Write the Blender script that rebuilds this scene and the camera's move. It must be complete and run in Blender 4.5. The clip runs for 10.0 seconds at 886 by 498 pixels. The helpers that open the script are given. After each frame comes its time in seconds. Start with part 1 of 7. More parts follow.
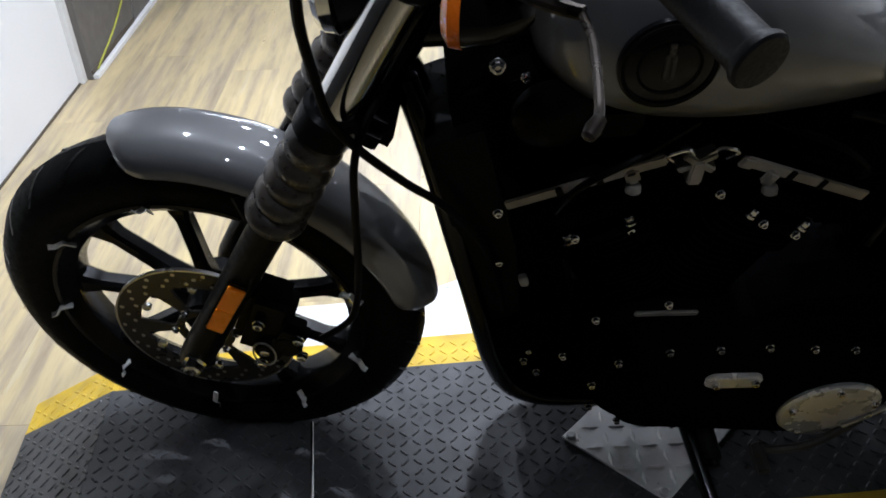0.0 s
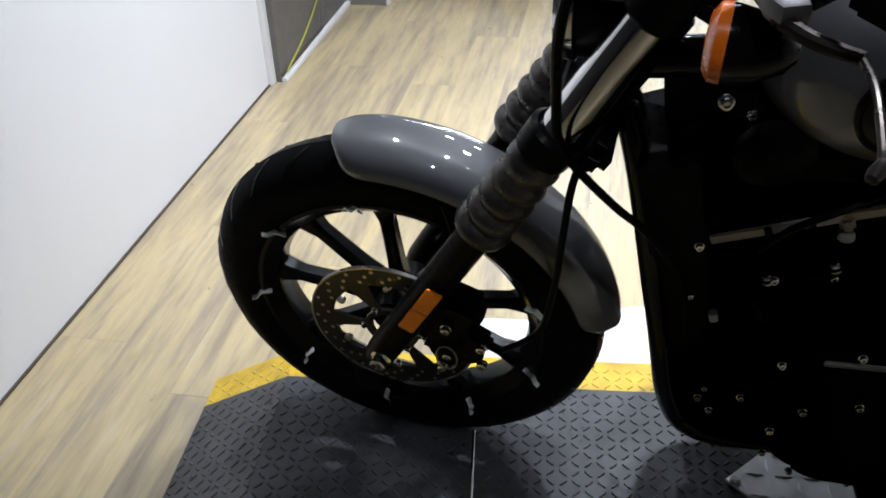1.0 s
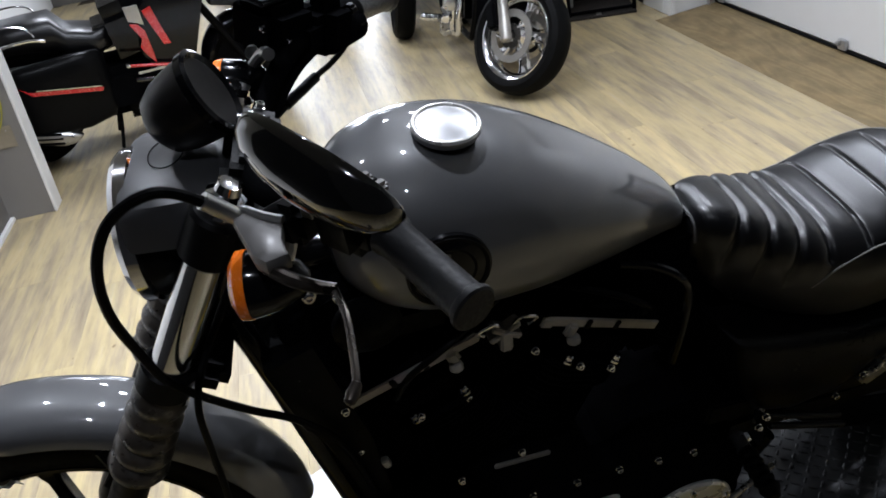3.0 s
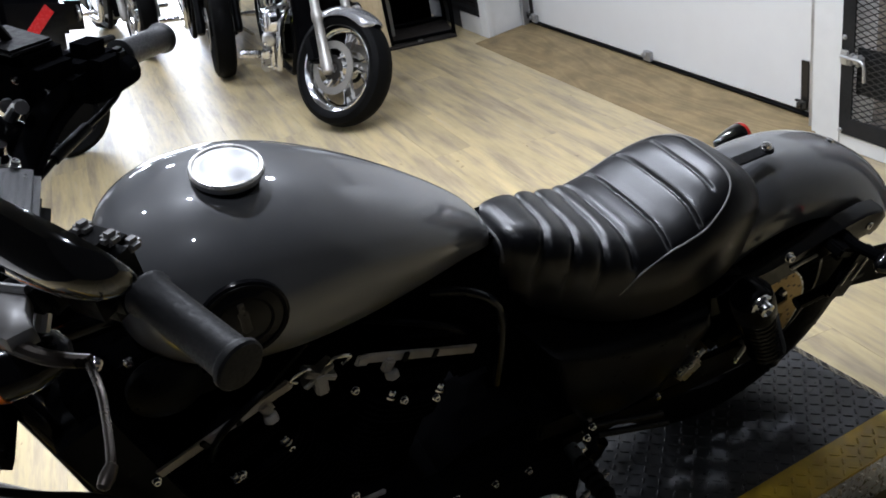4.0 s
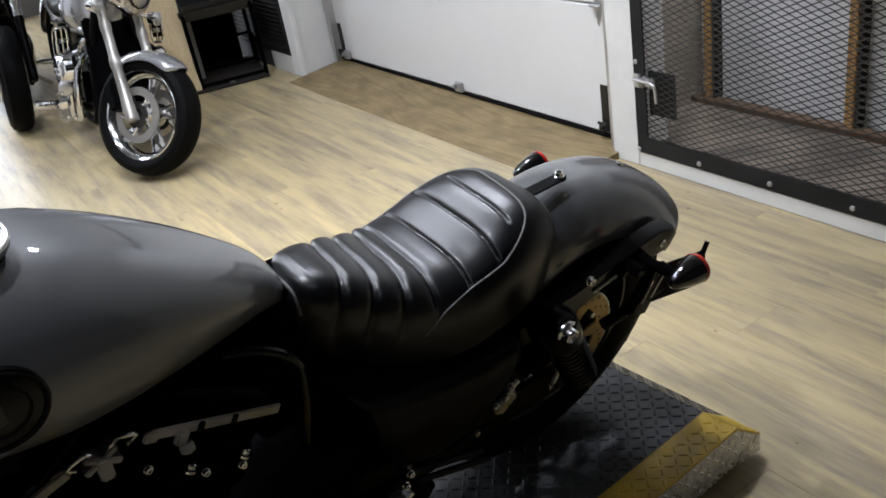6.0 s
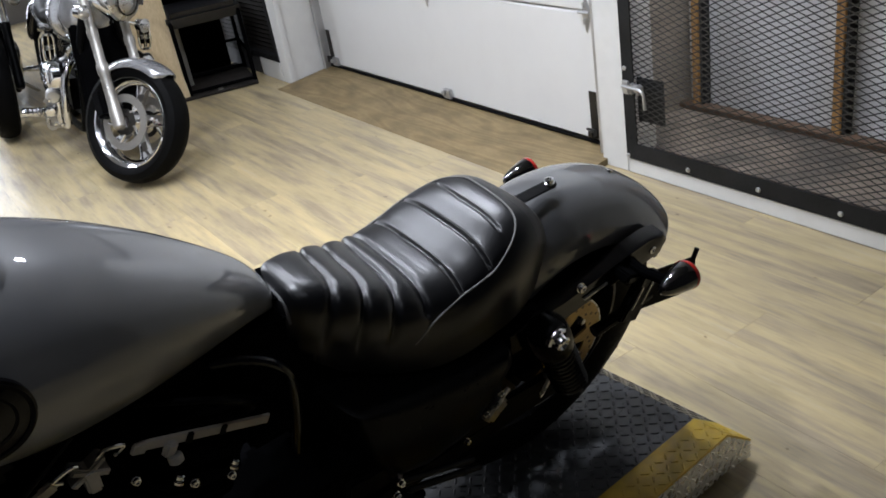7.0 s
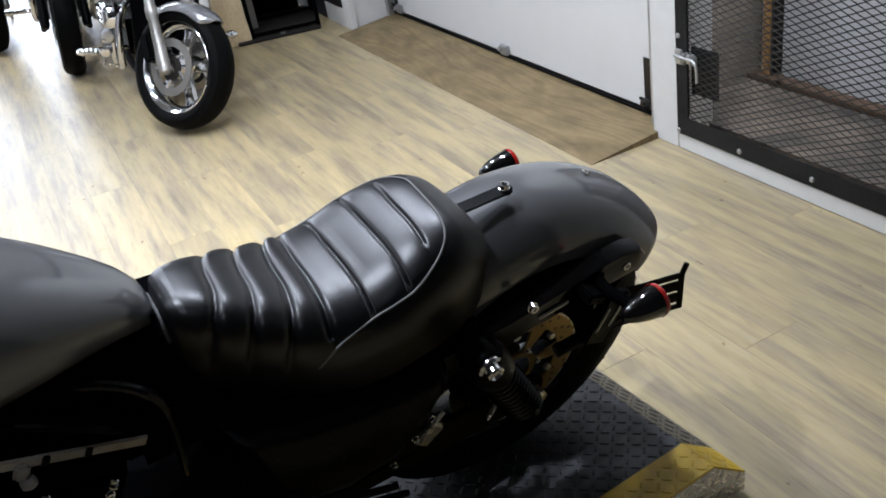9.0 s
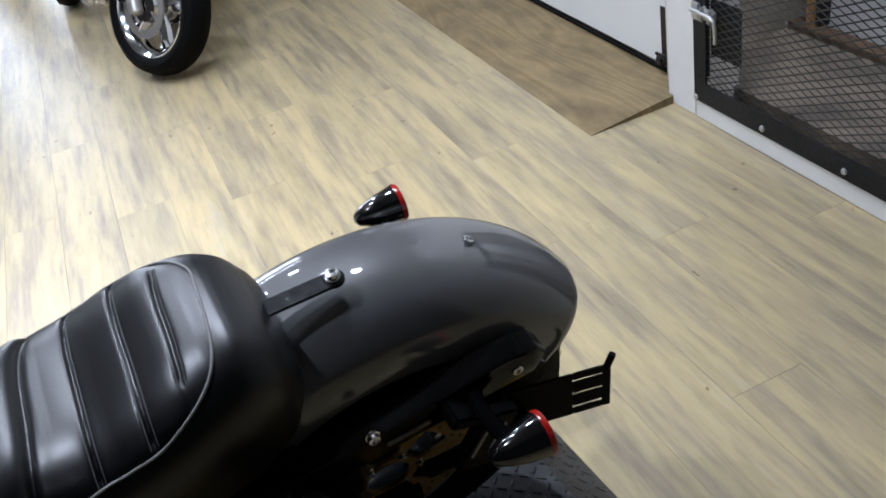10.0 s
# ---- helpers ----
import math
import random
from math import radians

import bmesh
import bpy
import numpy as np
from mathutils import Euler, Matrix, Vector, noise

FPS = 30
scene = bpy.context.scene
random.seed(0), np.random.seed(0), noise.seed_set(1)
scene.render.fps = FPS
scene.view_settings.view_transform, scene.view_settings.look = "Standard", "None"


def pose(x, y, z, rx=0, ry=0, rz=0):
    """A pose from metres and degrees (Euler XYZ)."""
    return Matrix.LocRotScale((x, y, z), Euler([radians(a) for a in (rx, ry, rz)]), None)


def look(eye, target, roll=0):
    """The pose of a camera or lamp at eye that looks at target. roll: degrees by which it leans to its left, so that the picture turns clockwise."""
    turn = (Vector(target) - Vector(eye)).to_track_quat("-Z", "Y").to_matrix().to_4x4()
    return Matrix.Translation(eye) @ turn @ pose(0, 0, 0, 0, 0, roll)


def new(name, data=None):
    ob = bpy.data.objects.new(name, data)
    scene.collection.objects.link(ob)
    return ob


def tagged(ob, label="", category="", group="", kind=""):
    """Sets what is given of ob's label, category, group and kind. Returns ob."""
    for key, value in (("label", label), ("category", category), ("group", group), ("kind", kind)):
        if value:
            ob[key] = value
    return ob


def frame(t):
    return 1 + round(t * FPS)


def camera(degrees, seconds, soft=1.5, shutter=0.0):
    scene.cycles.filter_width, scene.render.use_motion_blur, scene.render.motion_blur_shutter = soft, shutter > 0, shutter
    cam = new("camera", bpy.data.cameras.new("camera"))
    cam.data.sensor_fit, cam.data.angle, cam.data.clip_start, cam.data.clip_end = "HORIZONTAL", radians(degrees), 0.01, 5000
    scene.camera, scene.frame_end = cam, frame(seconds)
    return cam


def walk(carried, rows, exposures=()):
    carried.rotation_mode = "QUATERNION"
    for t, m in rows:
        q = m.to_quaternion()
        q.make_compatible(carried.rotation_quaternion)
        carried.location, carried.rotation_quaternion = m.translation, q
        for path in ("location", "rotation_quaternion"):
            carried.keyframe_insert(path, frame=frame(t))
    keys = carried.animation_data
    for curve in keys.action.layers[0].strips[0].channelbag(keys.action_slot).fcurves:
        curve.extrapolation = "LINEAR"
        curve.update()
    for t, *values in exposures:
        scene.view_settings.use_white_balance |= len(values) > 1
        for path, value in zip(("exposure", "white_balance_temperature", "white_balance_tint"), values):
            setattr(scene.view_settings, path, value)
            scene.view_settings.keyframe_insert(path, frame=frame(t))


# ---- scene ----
cam = camera(53.3, 10.0, 1.75, 0.06)
PATH = [
    (0, (0.15, -0.338, 1.327), (0.115, 1.29, 0.166), -2.5),
    (0.5, (0.095, -0.351, 1.335), (-0.12, 1.274, 0.188), -1.9),
    (1, (0.065, -0.379, 1.345), (-0.267, 1.251, 0.234), -2.2),
    (1.5, (0.092, -0.413, 1.394), (-0.276, 1.233, 0.319), -6.6),
    (2, (0.144, -0.428, 1.464), (-0.067, 1.301, 0.482), -9.3),
    (2.5, (0.204, -0.427, 1.498), (0.217, 1.34, 0.56), -11.4),
    (2.7, (0.226, -0.419, 1.485), (0.333, 1.346, 0.551), -10.9),
    (3.8, (0.303, -0.396, 1.452), (0.781, 1.301, 0.508), -10.9),
    (4, (0.325, -0.393, 1.447), (0.873, 1.287, 0.511), -11.1),
    (4.5, (0.37, -0.376, 1.435), (1.08, 1.241, 0.496), -10.8),
    (5, (0.387, -0.38, 1.434), (1.183, 1.205, 0.509), -10.3),
    (5.5, (0.399, -0.38, 1.433), (1.249, 1.171, 0.5), -10.3),
    (7, (0.406, -0.373, 1.432), (1.314, 1.151, 0.51), -10.2),
    (7.5, (0.399, -0.367, 1.433), (1.339, 1.138, 0.51), -10.0),
    (8, (0.377, -0.353, 1.438), (1.411, 1.064, 0.478), -10.8),
    (8.5, (0.484, -0.352, 1.426), (1.437, 1.13, 0.479), -12.9),
    (9, (0.712, -0.354, 1.416), (1.39, 1.237, 0.413), -10.4),
    (9.5, (0.91, -0.263, 1.391), (1.47, 1.357, 0.36), -10.0),
    (10, (1.176, -0.089, 1.367), (1.646, 1.481, 0.219), -12.7),
]
EXPOSURES = [(0.0, -0.02, 6100, 10), (1.5, -0.12, 6200, 10), (2.5, -0.14, 6250, 10), (4.0, 0.06, 6150, 10), (5.0, 0.06, 6300, 10), (8.0, 0.06, 6250, 10), (9.5, -0.06, 5950, 10), (10.0, -0.13, 5900, 10)]
walk(cam, [(t, look(eye, target, roll)) for t, eye, target, roll in PATH], EXPOSURES)

# ---- light ----
world = bpy.data.worlds.new("room_world")
scene.world = world
world.use_nodes = True
world.node_tree.nodes["Background"].inputs[0].default_value = (0.8, 0.85, 1.0, 1)
world.node_tree.nodes["Background"].inputs[1].default_value = 0.0


def lamp(name, at, target, size, size_y, power, colour=(1.0, 0.95, 0.86), spread=180):
    data = bpy.data.lights.new(name, "AREA")
    data.shape, data.size, data.size_y, data.energy, data.color = "RECTANGLE", size, size_y, power, colour
    data.spread = radians(spread)
    ob = new(name, data)
    ob.matrix_world = look(at, target)
    return ob


WHITE = (0.93, 0.965, 1.06)
# track spots over the lift, turned a little away from the service side
for x, y, power in ((0.42, 1.02, 17.0), (-0.50, 1.35, 22)):
    lamp("overhead_light", (x, y, 2.90), (x, y + 0.8, 0), 0.055, 0.055, power, WHITE, 92)
# a weaker spot over the service side
lamp("overhead_light", (0.10, -0.75, 2.90), (-0.12, 0.40, 0.5), 0.055, 0.055, 1.3, WHITE, 55)
# recessed downlights across the showroom
for x, y, wide, power in ((0.78, 2.08, 0.14, 12.5), (1.42, 2.08, 0.14, 13.5), (1.85, 1.75, 0.14, 21), (0.35, 3.0, 0.16, 13), (1.0, 3.35, 0.16, 17)):
    lamp("overhead_light", (x, y, 2.90), (x, y, 0), wide, wide, power, WHITE, 128 if y < 3.2 else 150)
# long fittings farther down
for x, y, wide, power in ((-0.25, 6.05, 0.4, 50), (0.1, 6.6, 2.4, 55)):
    lamp("overhead_light", (x, y, 2.90), (x, y, 0), wide, 0.3, power, WHITE)
# added unseen lamp inside the storage cage, brightens its back wall
lamp("overhead_light", (2.94, 1.72, 2.30), (3.20, 1.66, 0.6), 0.10, 0.3, 18.0, WHITE, 110)
# daylight through the glass entrance at the far end
lamp("entrance_daylight", (0.50, 9.40, 1.25), (0.50, 0.0, 1.25), 1.9, 2.4, 125, (0.92, 0.97, 1.06))


# ---- materials ----
def shader(name):
    m = bpy.data.materials.new(name)
    m.use_nodes = True
    return m, m.node_tree, m.node_tree.nodes["Principled BSDF"]


def link(tree, a, b):
    tree.links.new(a, b)


def noise_node(tree, scale, detail=4.0, stretch=(1, 1, 1), coord="Object", rough=0.55, shift=False):
    tc = tree.nodes.new("ShaderNodeTexCoord")
    mp = tree.nodes.new("ShaderNodeMapping")
    mp.inputs["Scale"].default_value = stretch
    link(tree, tc.outputs[coord], mp.inputs["Vector"])
    if shift:
        oi = tree.nodes.new("ShaderNodeObjectInfo")
        mul = tree.nodes.new("ShaderNodeMath")
        mul.operation = "MULTIPLY"
        mul.inputs[1].default_value = 37.0
        link(tree, oi.outputs["Random"], mul.inputs[0])
        cx = tree.nodes.new("ShaderNodeCombineXYZ")
        link(tree, mul.outputs[0], cx.inputs[0])
        link(tree, mul.outputs[0], cx.inputs[2])
        link(tree, cx.outputs[0], mp.inputs["Location"])
    n = tree.nodes.new("ShaderNodeTexNoise")
    n.inputs["Scale"].default_value, n.inputs["Detail"].default_value = scale, detail
    n.inputs["Roughness"].default_value = rough
    link(tree, mp.outputs[0], n.inputs["Vector"])
    return n.outputs[0]


def ramp(tree, value, stops):
    r = tree.nodes.new("ShaderNodeValToRGB")
    els = r.color_ramp.elements
    while len(els) < len(stops):
        els.new(0.5)
    for e, (p, c) in zip(els, stops):
        e.position = p
        e.color = (*c, 1) if len(c) == 3 else c
    link(tree, value, r.inputs[0])
    return r.outputs[0]


def mix(tree, a, b, fac, mode="MIX"):
    n = tree.nodes.new("ShaderNodeMix")
    n.data_type, n.blend_type = "RGBA", mode
    for sock, v in ((n.inputs["Factor"], fac), (n.inputs["A"], a), (n.inputs["B"], b)):
        if hasattr(v, "is_linked"):
            link(tree, v, sock)
        elif isinstance(v, (int, float)):
            sock.default_value = v
        else:
            sock.default_value = (*v, 1)
    return n.outputs["Result"]


def bump(tree, bsdf, height, strength, distance=0.002):
    b = tree.nodes.new("ShaderNodeBump")
    b.inputs["Strength"].default_value, b.inputs["Distance"].default_value = strength, distance
    link(tree, height, b.inputs["Height"])
    link(tree, b.outputs[0], bsdf.inputs["Normal"])


def plain(name, colour, rough=0.5, metal=0.0, vary=0.18, scale=6.0, fine=90.0, relief=0.0, coat=0.0, rough_vary=0.15, spec=0.5, grain=None, coat_ior=1.5):
    """Paint, metal or rubber with two scales of wear."""
    m, tree, bsdf = shader(name)
    big = noise_node(tree, scale, 5)
    small = noise_node(tree, fine, 3)
    dark = tuple(c * (1 - vary) for c in colour)
    lite = tuple(min(1, c * (1 + vary)) for c in colour)
    col = ramp(tree, big, [(0.3, dark), (0.7, lite)])
    col = mix(tree, col, ramp(tree, small, [(0.35, (0.86, 0.86, 0.86)), (0.6, (1, 1, 1))]), (0.6 if metal < 0.5 else 0.25) if grain is None else grain, "MULTIPLY")
    link(tree, col, bsdf.inputs["Base Color"])
    rv = ramp(tree, small, [(0.3, (max(0.02, rough - rough_vary),) * 3), (0.75, (min(1, rough + rough_vary),) * 3)])
    link(tree, rv, bsdf.inputs["Roughness"])
    bsdf.inputs["Metallic"].default_value = metal
    bsdf.inputs["Specular IOR Level"].default_value = spec
    bsdf.inputs["Coat Weight"].default_value = coat
    bsdf.inputs["Coat Roughness"].default_value = 0.03
    bsdf.inputs["Coat IOR"].default_value = coat_ior
    if relief:
        bump(tree, bsdf, small, relief)
    return m


def wood_floor(name):
    m, tree, bsdf = shader(name)
    streak = noise_node(tree, 2.6, 6, (8.0, 0.62, 1), shift=True, rough=0.66)
    thread = noise_node(tree, 9.0, 4, (6.0, 0.9, 1), shift=True, rough=0.6)
    fine = noise_node(tree, 22, 4, (9.0, 0.7, 1), shift=True)
    blot = noise_node(tree, 3.4, 4, (3.0, 0.55, 1), shift=True)
    knot = noise_node(tree, 21, 2, (1.3, 0.8, 1), shift=True)
    col = ramp(tree, streak, [(0.27, (0.225, 0.182, 0.122)), (0.42, (0.330, 0.280, 0.196)), (0.50, (0.410, 0.342, 0.210)), (0.60, (0.458, 0.382, 0.222)), (0.74, (0.450, 0.403, 0.310))])
    col = mix(tree, col, ramp(tree, thread, [(0.33, (0.72, 0.70, 0.67)), (0.47, (0.97, 0.96, 0.94)), (0.66, (1.05, 1.03, 0.96))]), 0.45, "MULTIPLY")
    col = mix(tree, col, ramp(tree, blot, [(0.34, (0.58, 0.555, 0.52)), (0.50, (0.92, 0.885, 0.82)), (0.64, (1.10, 1.04, 0.90))]), 0.45, "MULTIPLY")
    col = mix(tree, col, ramp(tree, fine, [(0.35, (0.86, 0.85, 0.84)), (0.6, (1, 1, 1))]), 0.35, "MULTIPLY")
    col = mix(tree, col, ramp(tree, knot, [(0.735, (1, 1, 1)), (0.765, (0.40, 0.34, 0.27))]), 0.8, "MULTIPLY")
    oi = tree.nodes.new("ShaderNodeObjectInfo")
    col = mix(tree, col, ramp(tree, oi.outputs["Random"], [(0.0, (0.90, 0.89, 0.885)), (0.5, (1, 0.985, 0.955)), (1.0, (1.06, 1.04, 1.0))]), 0.5, "MULTIPLY")
    link(tree, col, bsdf.inputs["Base Color"])
    link(tree, ramp(tree, fine, [(0.3, (0.30,) * 3), (0.7, (0.44,) * 3)]), bsdf.inputs["Roughness"])
    bump(tree, bsdf, fine, 0.12, 0.001)
    return m


def plywood(name, dark, lite):
    """Rotary-cut veneer: wavering growth rings, scuffs and dirt."""
    m, tree, bsdf = shader(name)
    tc = tree.nodes.new("ShaderNodeTexCoord")
    mp = tree.nodes.new("ShaderNodeMapping")
    mp.inputs["Scale"].default_value = (2.6, 0.55, 1)
    link(tree, tc.outputs["Object"], mp.inputs["Vector"])
    wv = tree.nodes.new("ShaderNodeTexWave")
    wv.inputs["Scale"].default_value, wv.inputs["Distortion"].default_value = 1.3, 26.0
    wv.inputs["Detail"].default_value, wv.inputs["Detail Scale"].default_value = 3.0, 0.9
    link(tree, mp.outputs[0], wv.inputs["Vector"])
    dirt = noise_node(tree, 6.5, 6, (1.6, 0.8, 1))
    fine = noise_node(tree, 60, 3, (3, 0.6, 1))
    col = ramp(tree, wv.outputs[1], [(0.05, dark), (0.45, lite), (1.0, tuple(c * 0.86 for c in lite))])
    col = mix(tree, col, ramp(tree, dirt, [(0.32, (0.55, 0.52, 0.48)), (0.62, (1.05, 1.03, 1.0))]), 0.8, "MULTIPLY")
    col = mix(tree, col, ramp(tree, fine, [(0.3, (0.78, 0.75, 0.7)), (0.6, (1, 1, 1))]), 0.5, "MULTIPLY")
    link(tree, col, bsdf.inputs["Base Color"])
    bsdf.inputs["Roughness"].default_value = 0.62
    bump(tree, bsdf, fine, 0.2, 0.001)
    return m


def grained_wood(name, dark, lite, stretch):
    m, tree, bsdf = shader(name)
    g = noise_node(tree, 5, 6, stretch, rough=0.65)
    f = noise_node(tree, 40, 3, stretch)
    col = ramp(tree, g, [(0.3, dark), (0.65, lite)])
    col = mix(tree, col, ramp(tree, f, [(0.3, (0.7, 0.66, 0.6)), (0.6, (1, 1, 1))]), 0.6, "MULTIPLY")
    link(tree, col, bsdf.inputs["Base Color"])
    bsdf.inputs["Roughness"].default_value = 0.6
    bump(tree, bsdf, f, 0.2, 0.001)
    return m


MAT = {
    "floor": wood_floor("vinyl_plank"),
    "gap": plain("dark_joint", (0.08, 0.065, 0.045), 0.9),
    "white": plain("white_wall_paint", (0.76, 0.77, 0.78), 0.6, vary=0.015, scale=1.5, fine=8, grain=0.08),
    "whitetrim": plain("white_trim_paint", (0.68, 0.68, 0.665), 0.5, vary=0.05, scale=3, fine=20, grain=0.25),
    # grey includes the shade on the west wall's darker stretch
    "grey": plain("grey_wall_paint", (0.120, 0.112, 0.101), 0.7, vary=0.08, scale=2.5, fine=20, grain=0.2),
    "ceiling": plain("low_grey_ceiling_tone", (0.20, 0.20, 0.198), 0.8, vary=0.05),
    "dim": plain("dimmed_wall_tone", (0.035, 0.035, 0.037), 0.8, vary=0.1),
    "door": plain("garage_door_enamel", (0.70, 0.70, 0.69), 0.45, vary=0.02, scale=2, fine=12, grain=0.12),
    "plate": plain("dark_grey_deck_paint", (0.050, 0.051, 0.053), 0.34, 0.2, vary=0.4, scale=9, fine=60, spec=0.4, rough_vary=0.08),
    "yellow": plain("yellow_safety_paint", (0.55, 0.36, 0.018), 0.45, vary=0.25, scale=14, fine=40),
    "silver": plain("bare_aluminium_plate", (0.62, 0.62, 0.61), 0.32, 0.8, vary=0.12),
    "graypaint": plain("grey_metallic_paint", (0.086, 0.087, 0.090), 0.40, 0.0, vary=0.02, coat=1.0, rough_vary=0.02, spec=0.25, grain=0.12, coat_ior=1.84),
    "gloss": plain("black_gloss_paint", (0.0025, 0.0025, 0.003), 0.14, vary=0.1, coat=0.1, rough_vary=0.03, spec=0.2),
    "blacksheen": plain("black_sheen_paint", (0.0028, 0.0028, 0.003), 0.30, vary=0.1, spec=0.08, rough_vary=0.03),
    "glossier": plain("deep_black_gloss", (0.003, 0.003, 0.0033), 0.10, vary=0.1, coat=1.0, rough_vary=0.02, spec=0.5),
    "lampblack": plain("semi_matt_black", (0.0045, 0.004, 0.004), 0.34, vary=0.2, spec=0.25, rough_vary=0.04),
    "forkalu": plain("dull_fork_aluminium", (0.32, 0.305, 0.28), 0.42, 0.75, vary=0.08, fine=40),
    "darkmat": plain("dark_brown_mat", (0.012, 0.008, 0.005), 0.8, vary=0.4, scale=20),
    "slat": plain("dull_dark_slat", (0.022, 0.020, 0.018), 0.75, vary=0.3, spec=0.1),
    "lever": plain("dark_worn_alloy", (0.046, 0.039, 0.033), 0.36, 0.8, vary=0.25, fine=20),
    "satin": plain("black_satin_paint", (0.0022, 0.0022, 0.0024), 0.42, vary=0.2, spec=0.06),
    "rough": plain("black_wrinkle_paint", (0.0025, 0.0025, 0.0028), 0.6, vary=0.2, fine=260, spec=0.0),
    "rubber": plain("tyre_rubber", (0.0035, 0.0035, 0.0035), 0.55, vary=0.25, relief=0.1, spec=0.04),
    "grip": plain("grip_rubber", (0.0085, 0.0085, 0.009), 0.5, vary=0.15, fine=300, relief=0.1, spec=0.25),
    "boot": plain("dusty_boot_rubber", (0.030, 0.025, 0.020), 0.36, vary=0.6, scale=16, spec=0.6),
    "leather": plain("black_leather", (0.0022, 0.0023, 0.0030), 0.34, vary=0.1, fine=420, relief=0.09, rough_vary=0.05, spec=0.54),
    "stitch": plain("grey_piping", (0.22, 0.215, 0.205), 0.6),
    "chrome": plain("chrome", (0.74, 0.74, 0.75), 0.10, 1.0, vary=0.04, scale=4, fine=14, rough_vary=0.03),
    "steel": plain("brushed_steel", (0.50, 0.50, 0.50), 0.30, 1.0, vary=0.08, fine=24, rough_vary=0.08),
    "alu": plain("machined_aluminium", (0.52, 0.52, 0.515), 0.30, 1.0, vary=0.04, fine=24, rough_vary=0.03),
    "bronze": plain("bronze_disc_centre", (0.30, 0.21, 0.085), 0.42, 0.9, vary=0.15),
    "amber": plain("amber_lens", (0.95, 0.19, 0.008), 0.25, vary=0.12, scale=20, coat=0.15, grain=0.2),
    "red": plain("red_lens", (0.34, 0.012, 0.008), 0.2, vary=0.1, coat=0.8),
    "redpaint": plain("red_gloss_paint", (0.45, 0.012, 0.016), 0.25, vary=0.06, coat=1.0),
    "silverpaint": plain("silver_gloss_paint", (0.38, 0.38, 0.39), 0.25, 0.7, vary=0.03, coat=0.8, fine=400, rough_vary=0.04),
    # lighter copy of the wall grey, for the partition's brighter-lit end
    "partition": plain("lit_grey_wall_paint", (0.185, 0.175, 0.160), 0.6, vary=0.06, scale=2, fine=20, grain=0.2),
    "cagewall": plain("pale_grey_board", (0.66, 0.66, 0.67), 0.6, vary=0.12, scale=3, fine=30),
    "bright": plain("bright_bare_aluminium", (0.80, 0.80, 0.79), 0.42, 0.35, vary=0.08, scale=5, fine=25),
    "rockeralu": plain("dull_cast_aluminium", (0.34, 0.32, 0.29), 0.45, 0.3, vary=0.25, scale=14, fine=40),
    "polished": plain("polished_cover_metal", (0.86, 0.85, 0.82), 0.27, 0.60, vary=0.05, fine=20, rough_vary=0.08),
    "capmetal": plain("brushed_cap_metal", (0.24, 0.24, 0.245), 0.34, 1.0, vary=0.04, fine=30, rough_vary=0.02),
    "thread": plain("dark_thread", (0.075, 0.073, 0.072), 0.7),
    "discsteel": plain("dark_disc_steel", (0.050, 0.047, 0.043), 0.38, 0.8, vary=0.15, fine=40),
    "perchgrey": plain("dull_grey_casting", (0.13, 0.125, 0.12), 0.45, 0.4, vary=0.1, fine=40),
    "rimblack": plain("black_rim_paint", (0.003, 0.003, 0.0032), 0.25, vary=0.1, spec=0.12, rough_vary=0.03),
    "lamppaint": plain("black_lamp_paint", (0.030, 0.030, 0.032), 0.42, vary=0.1, spec=1.0, rough_vary=0.03),
    "reflector": plain("orange_reflector", (1.0, 0.27, 0.010), 0.35, vary=0.06, scale=30, spec=0.2, grain=0.2),
    "cord": plain("yellow_green_cord", (0.36, 0.36, 0.04), 0.5),
    "brownbox": plain("brown_outlet_box", (0.014, 0.011, 0.007), 0.6),
    "tan": plain("tan_cover_plate", (0.25, 0.215, 0.155), 0.5),
    "blacksteel": plain("black_angle_steel", (0.016, 0.016, 0.0165), 0.6, 0.0, vary=0.3, spec=0.15),
    "mesh": plain("dark_expanded_steel", (0.03, 0.03, 0.03), 0.5, 0.2, vary=0.25),
    "galv": plain("galvanised_steel", (0.5, 0.5, 0.5), 0.45, 0.8, vary=0.15),
    "stud": grained_wood("pine_stud", (0.28, 0.14, 0.04), (0.45, 0.25, 0.08), (8, 8, 0.6)),
    "ply": plywood("plywood_ramp", (0.205, 0.150, 0.072), (0.262, 0.198, 0.098)),
    "pine": grained_wood("pale_plywood", (0.62, 0.48, 0.28), (0.72, 0.58, 0.36), (6, 6, 0.5)),
    "cagefloor": plain("dusty_dark_board", (0.075, 0.060, 0.044), 0.75, vary=0.85, scale=5, fine=40),
    "cageside": plain("soiled_tan_board", (0.30, 0.262, 0.21), 0.7, vary=0.25, scale=4, fine=30),
    # wood of the cage's bottom batten, with the shadow there put into its colour
    "shaded_stud": grained_wood("shaded_batten", (0.035, 0.018, 0.008), (0.075, 0.040, 0.018), (0.6, 8, 8)),
}


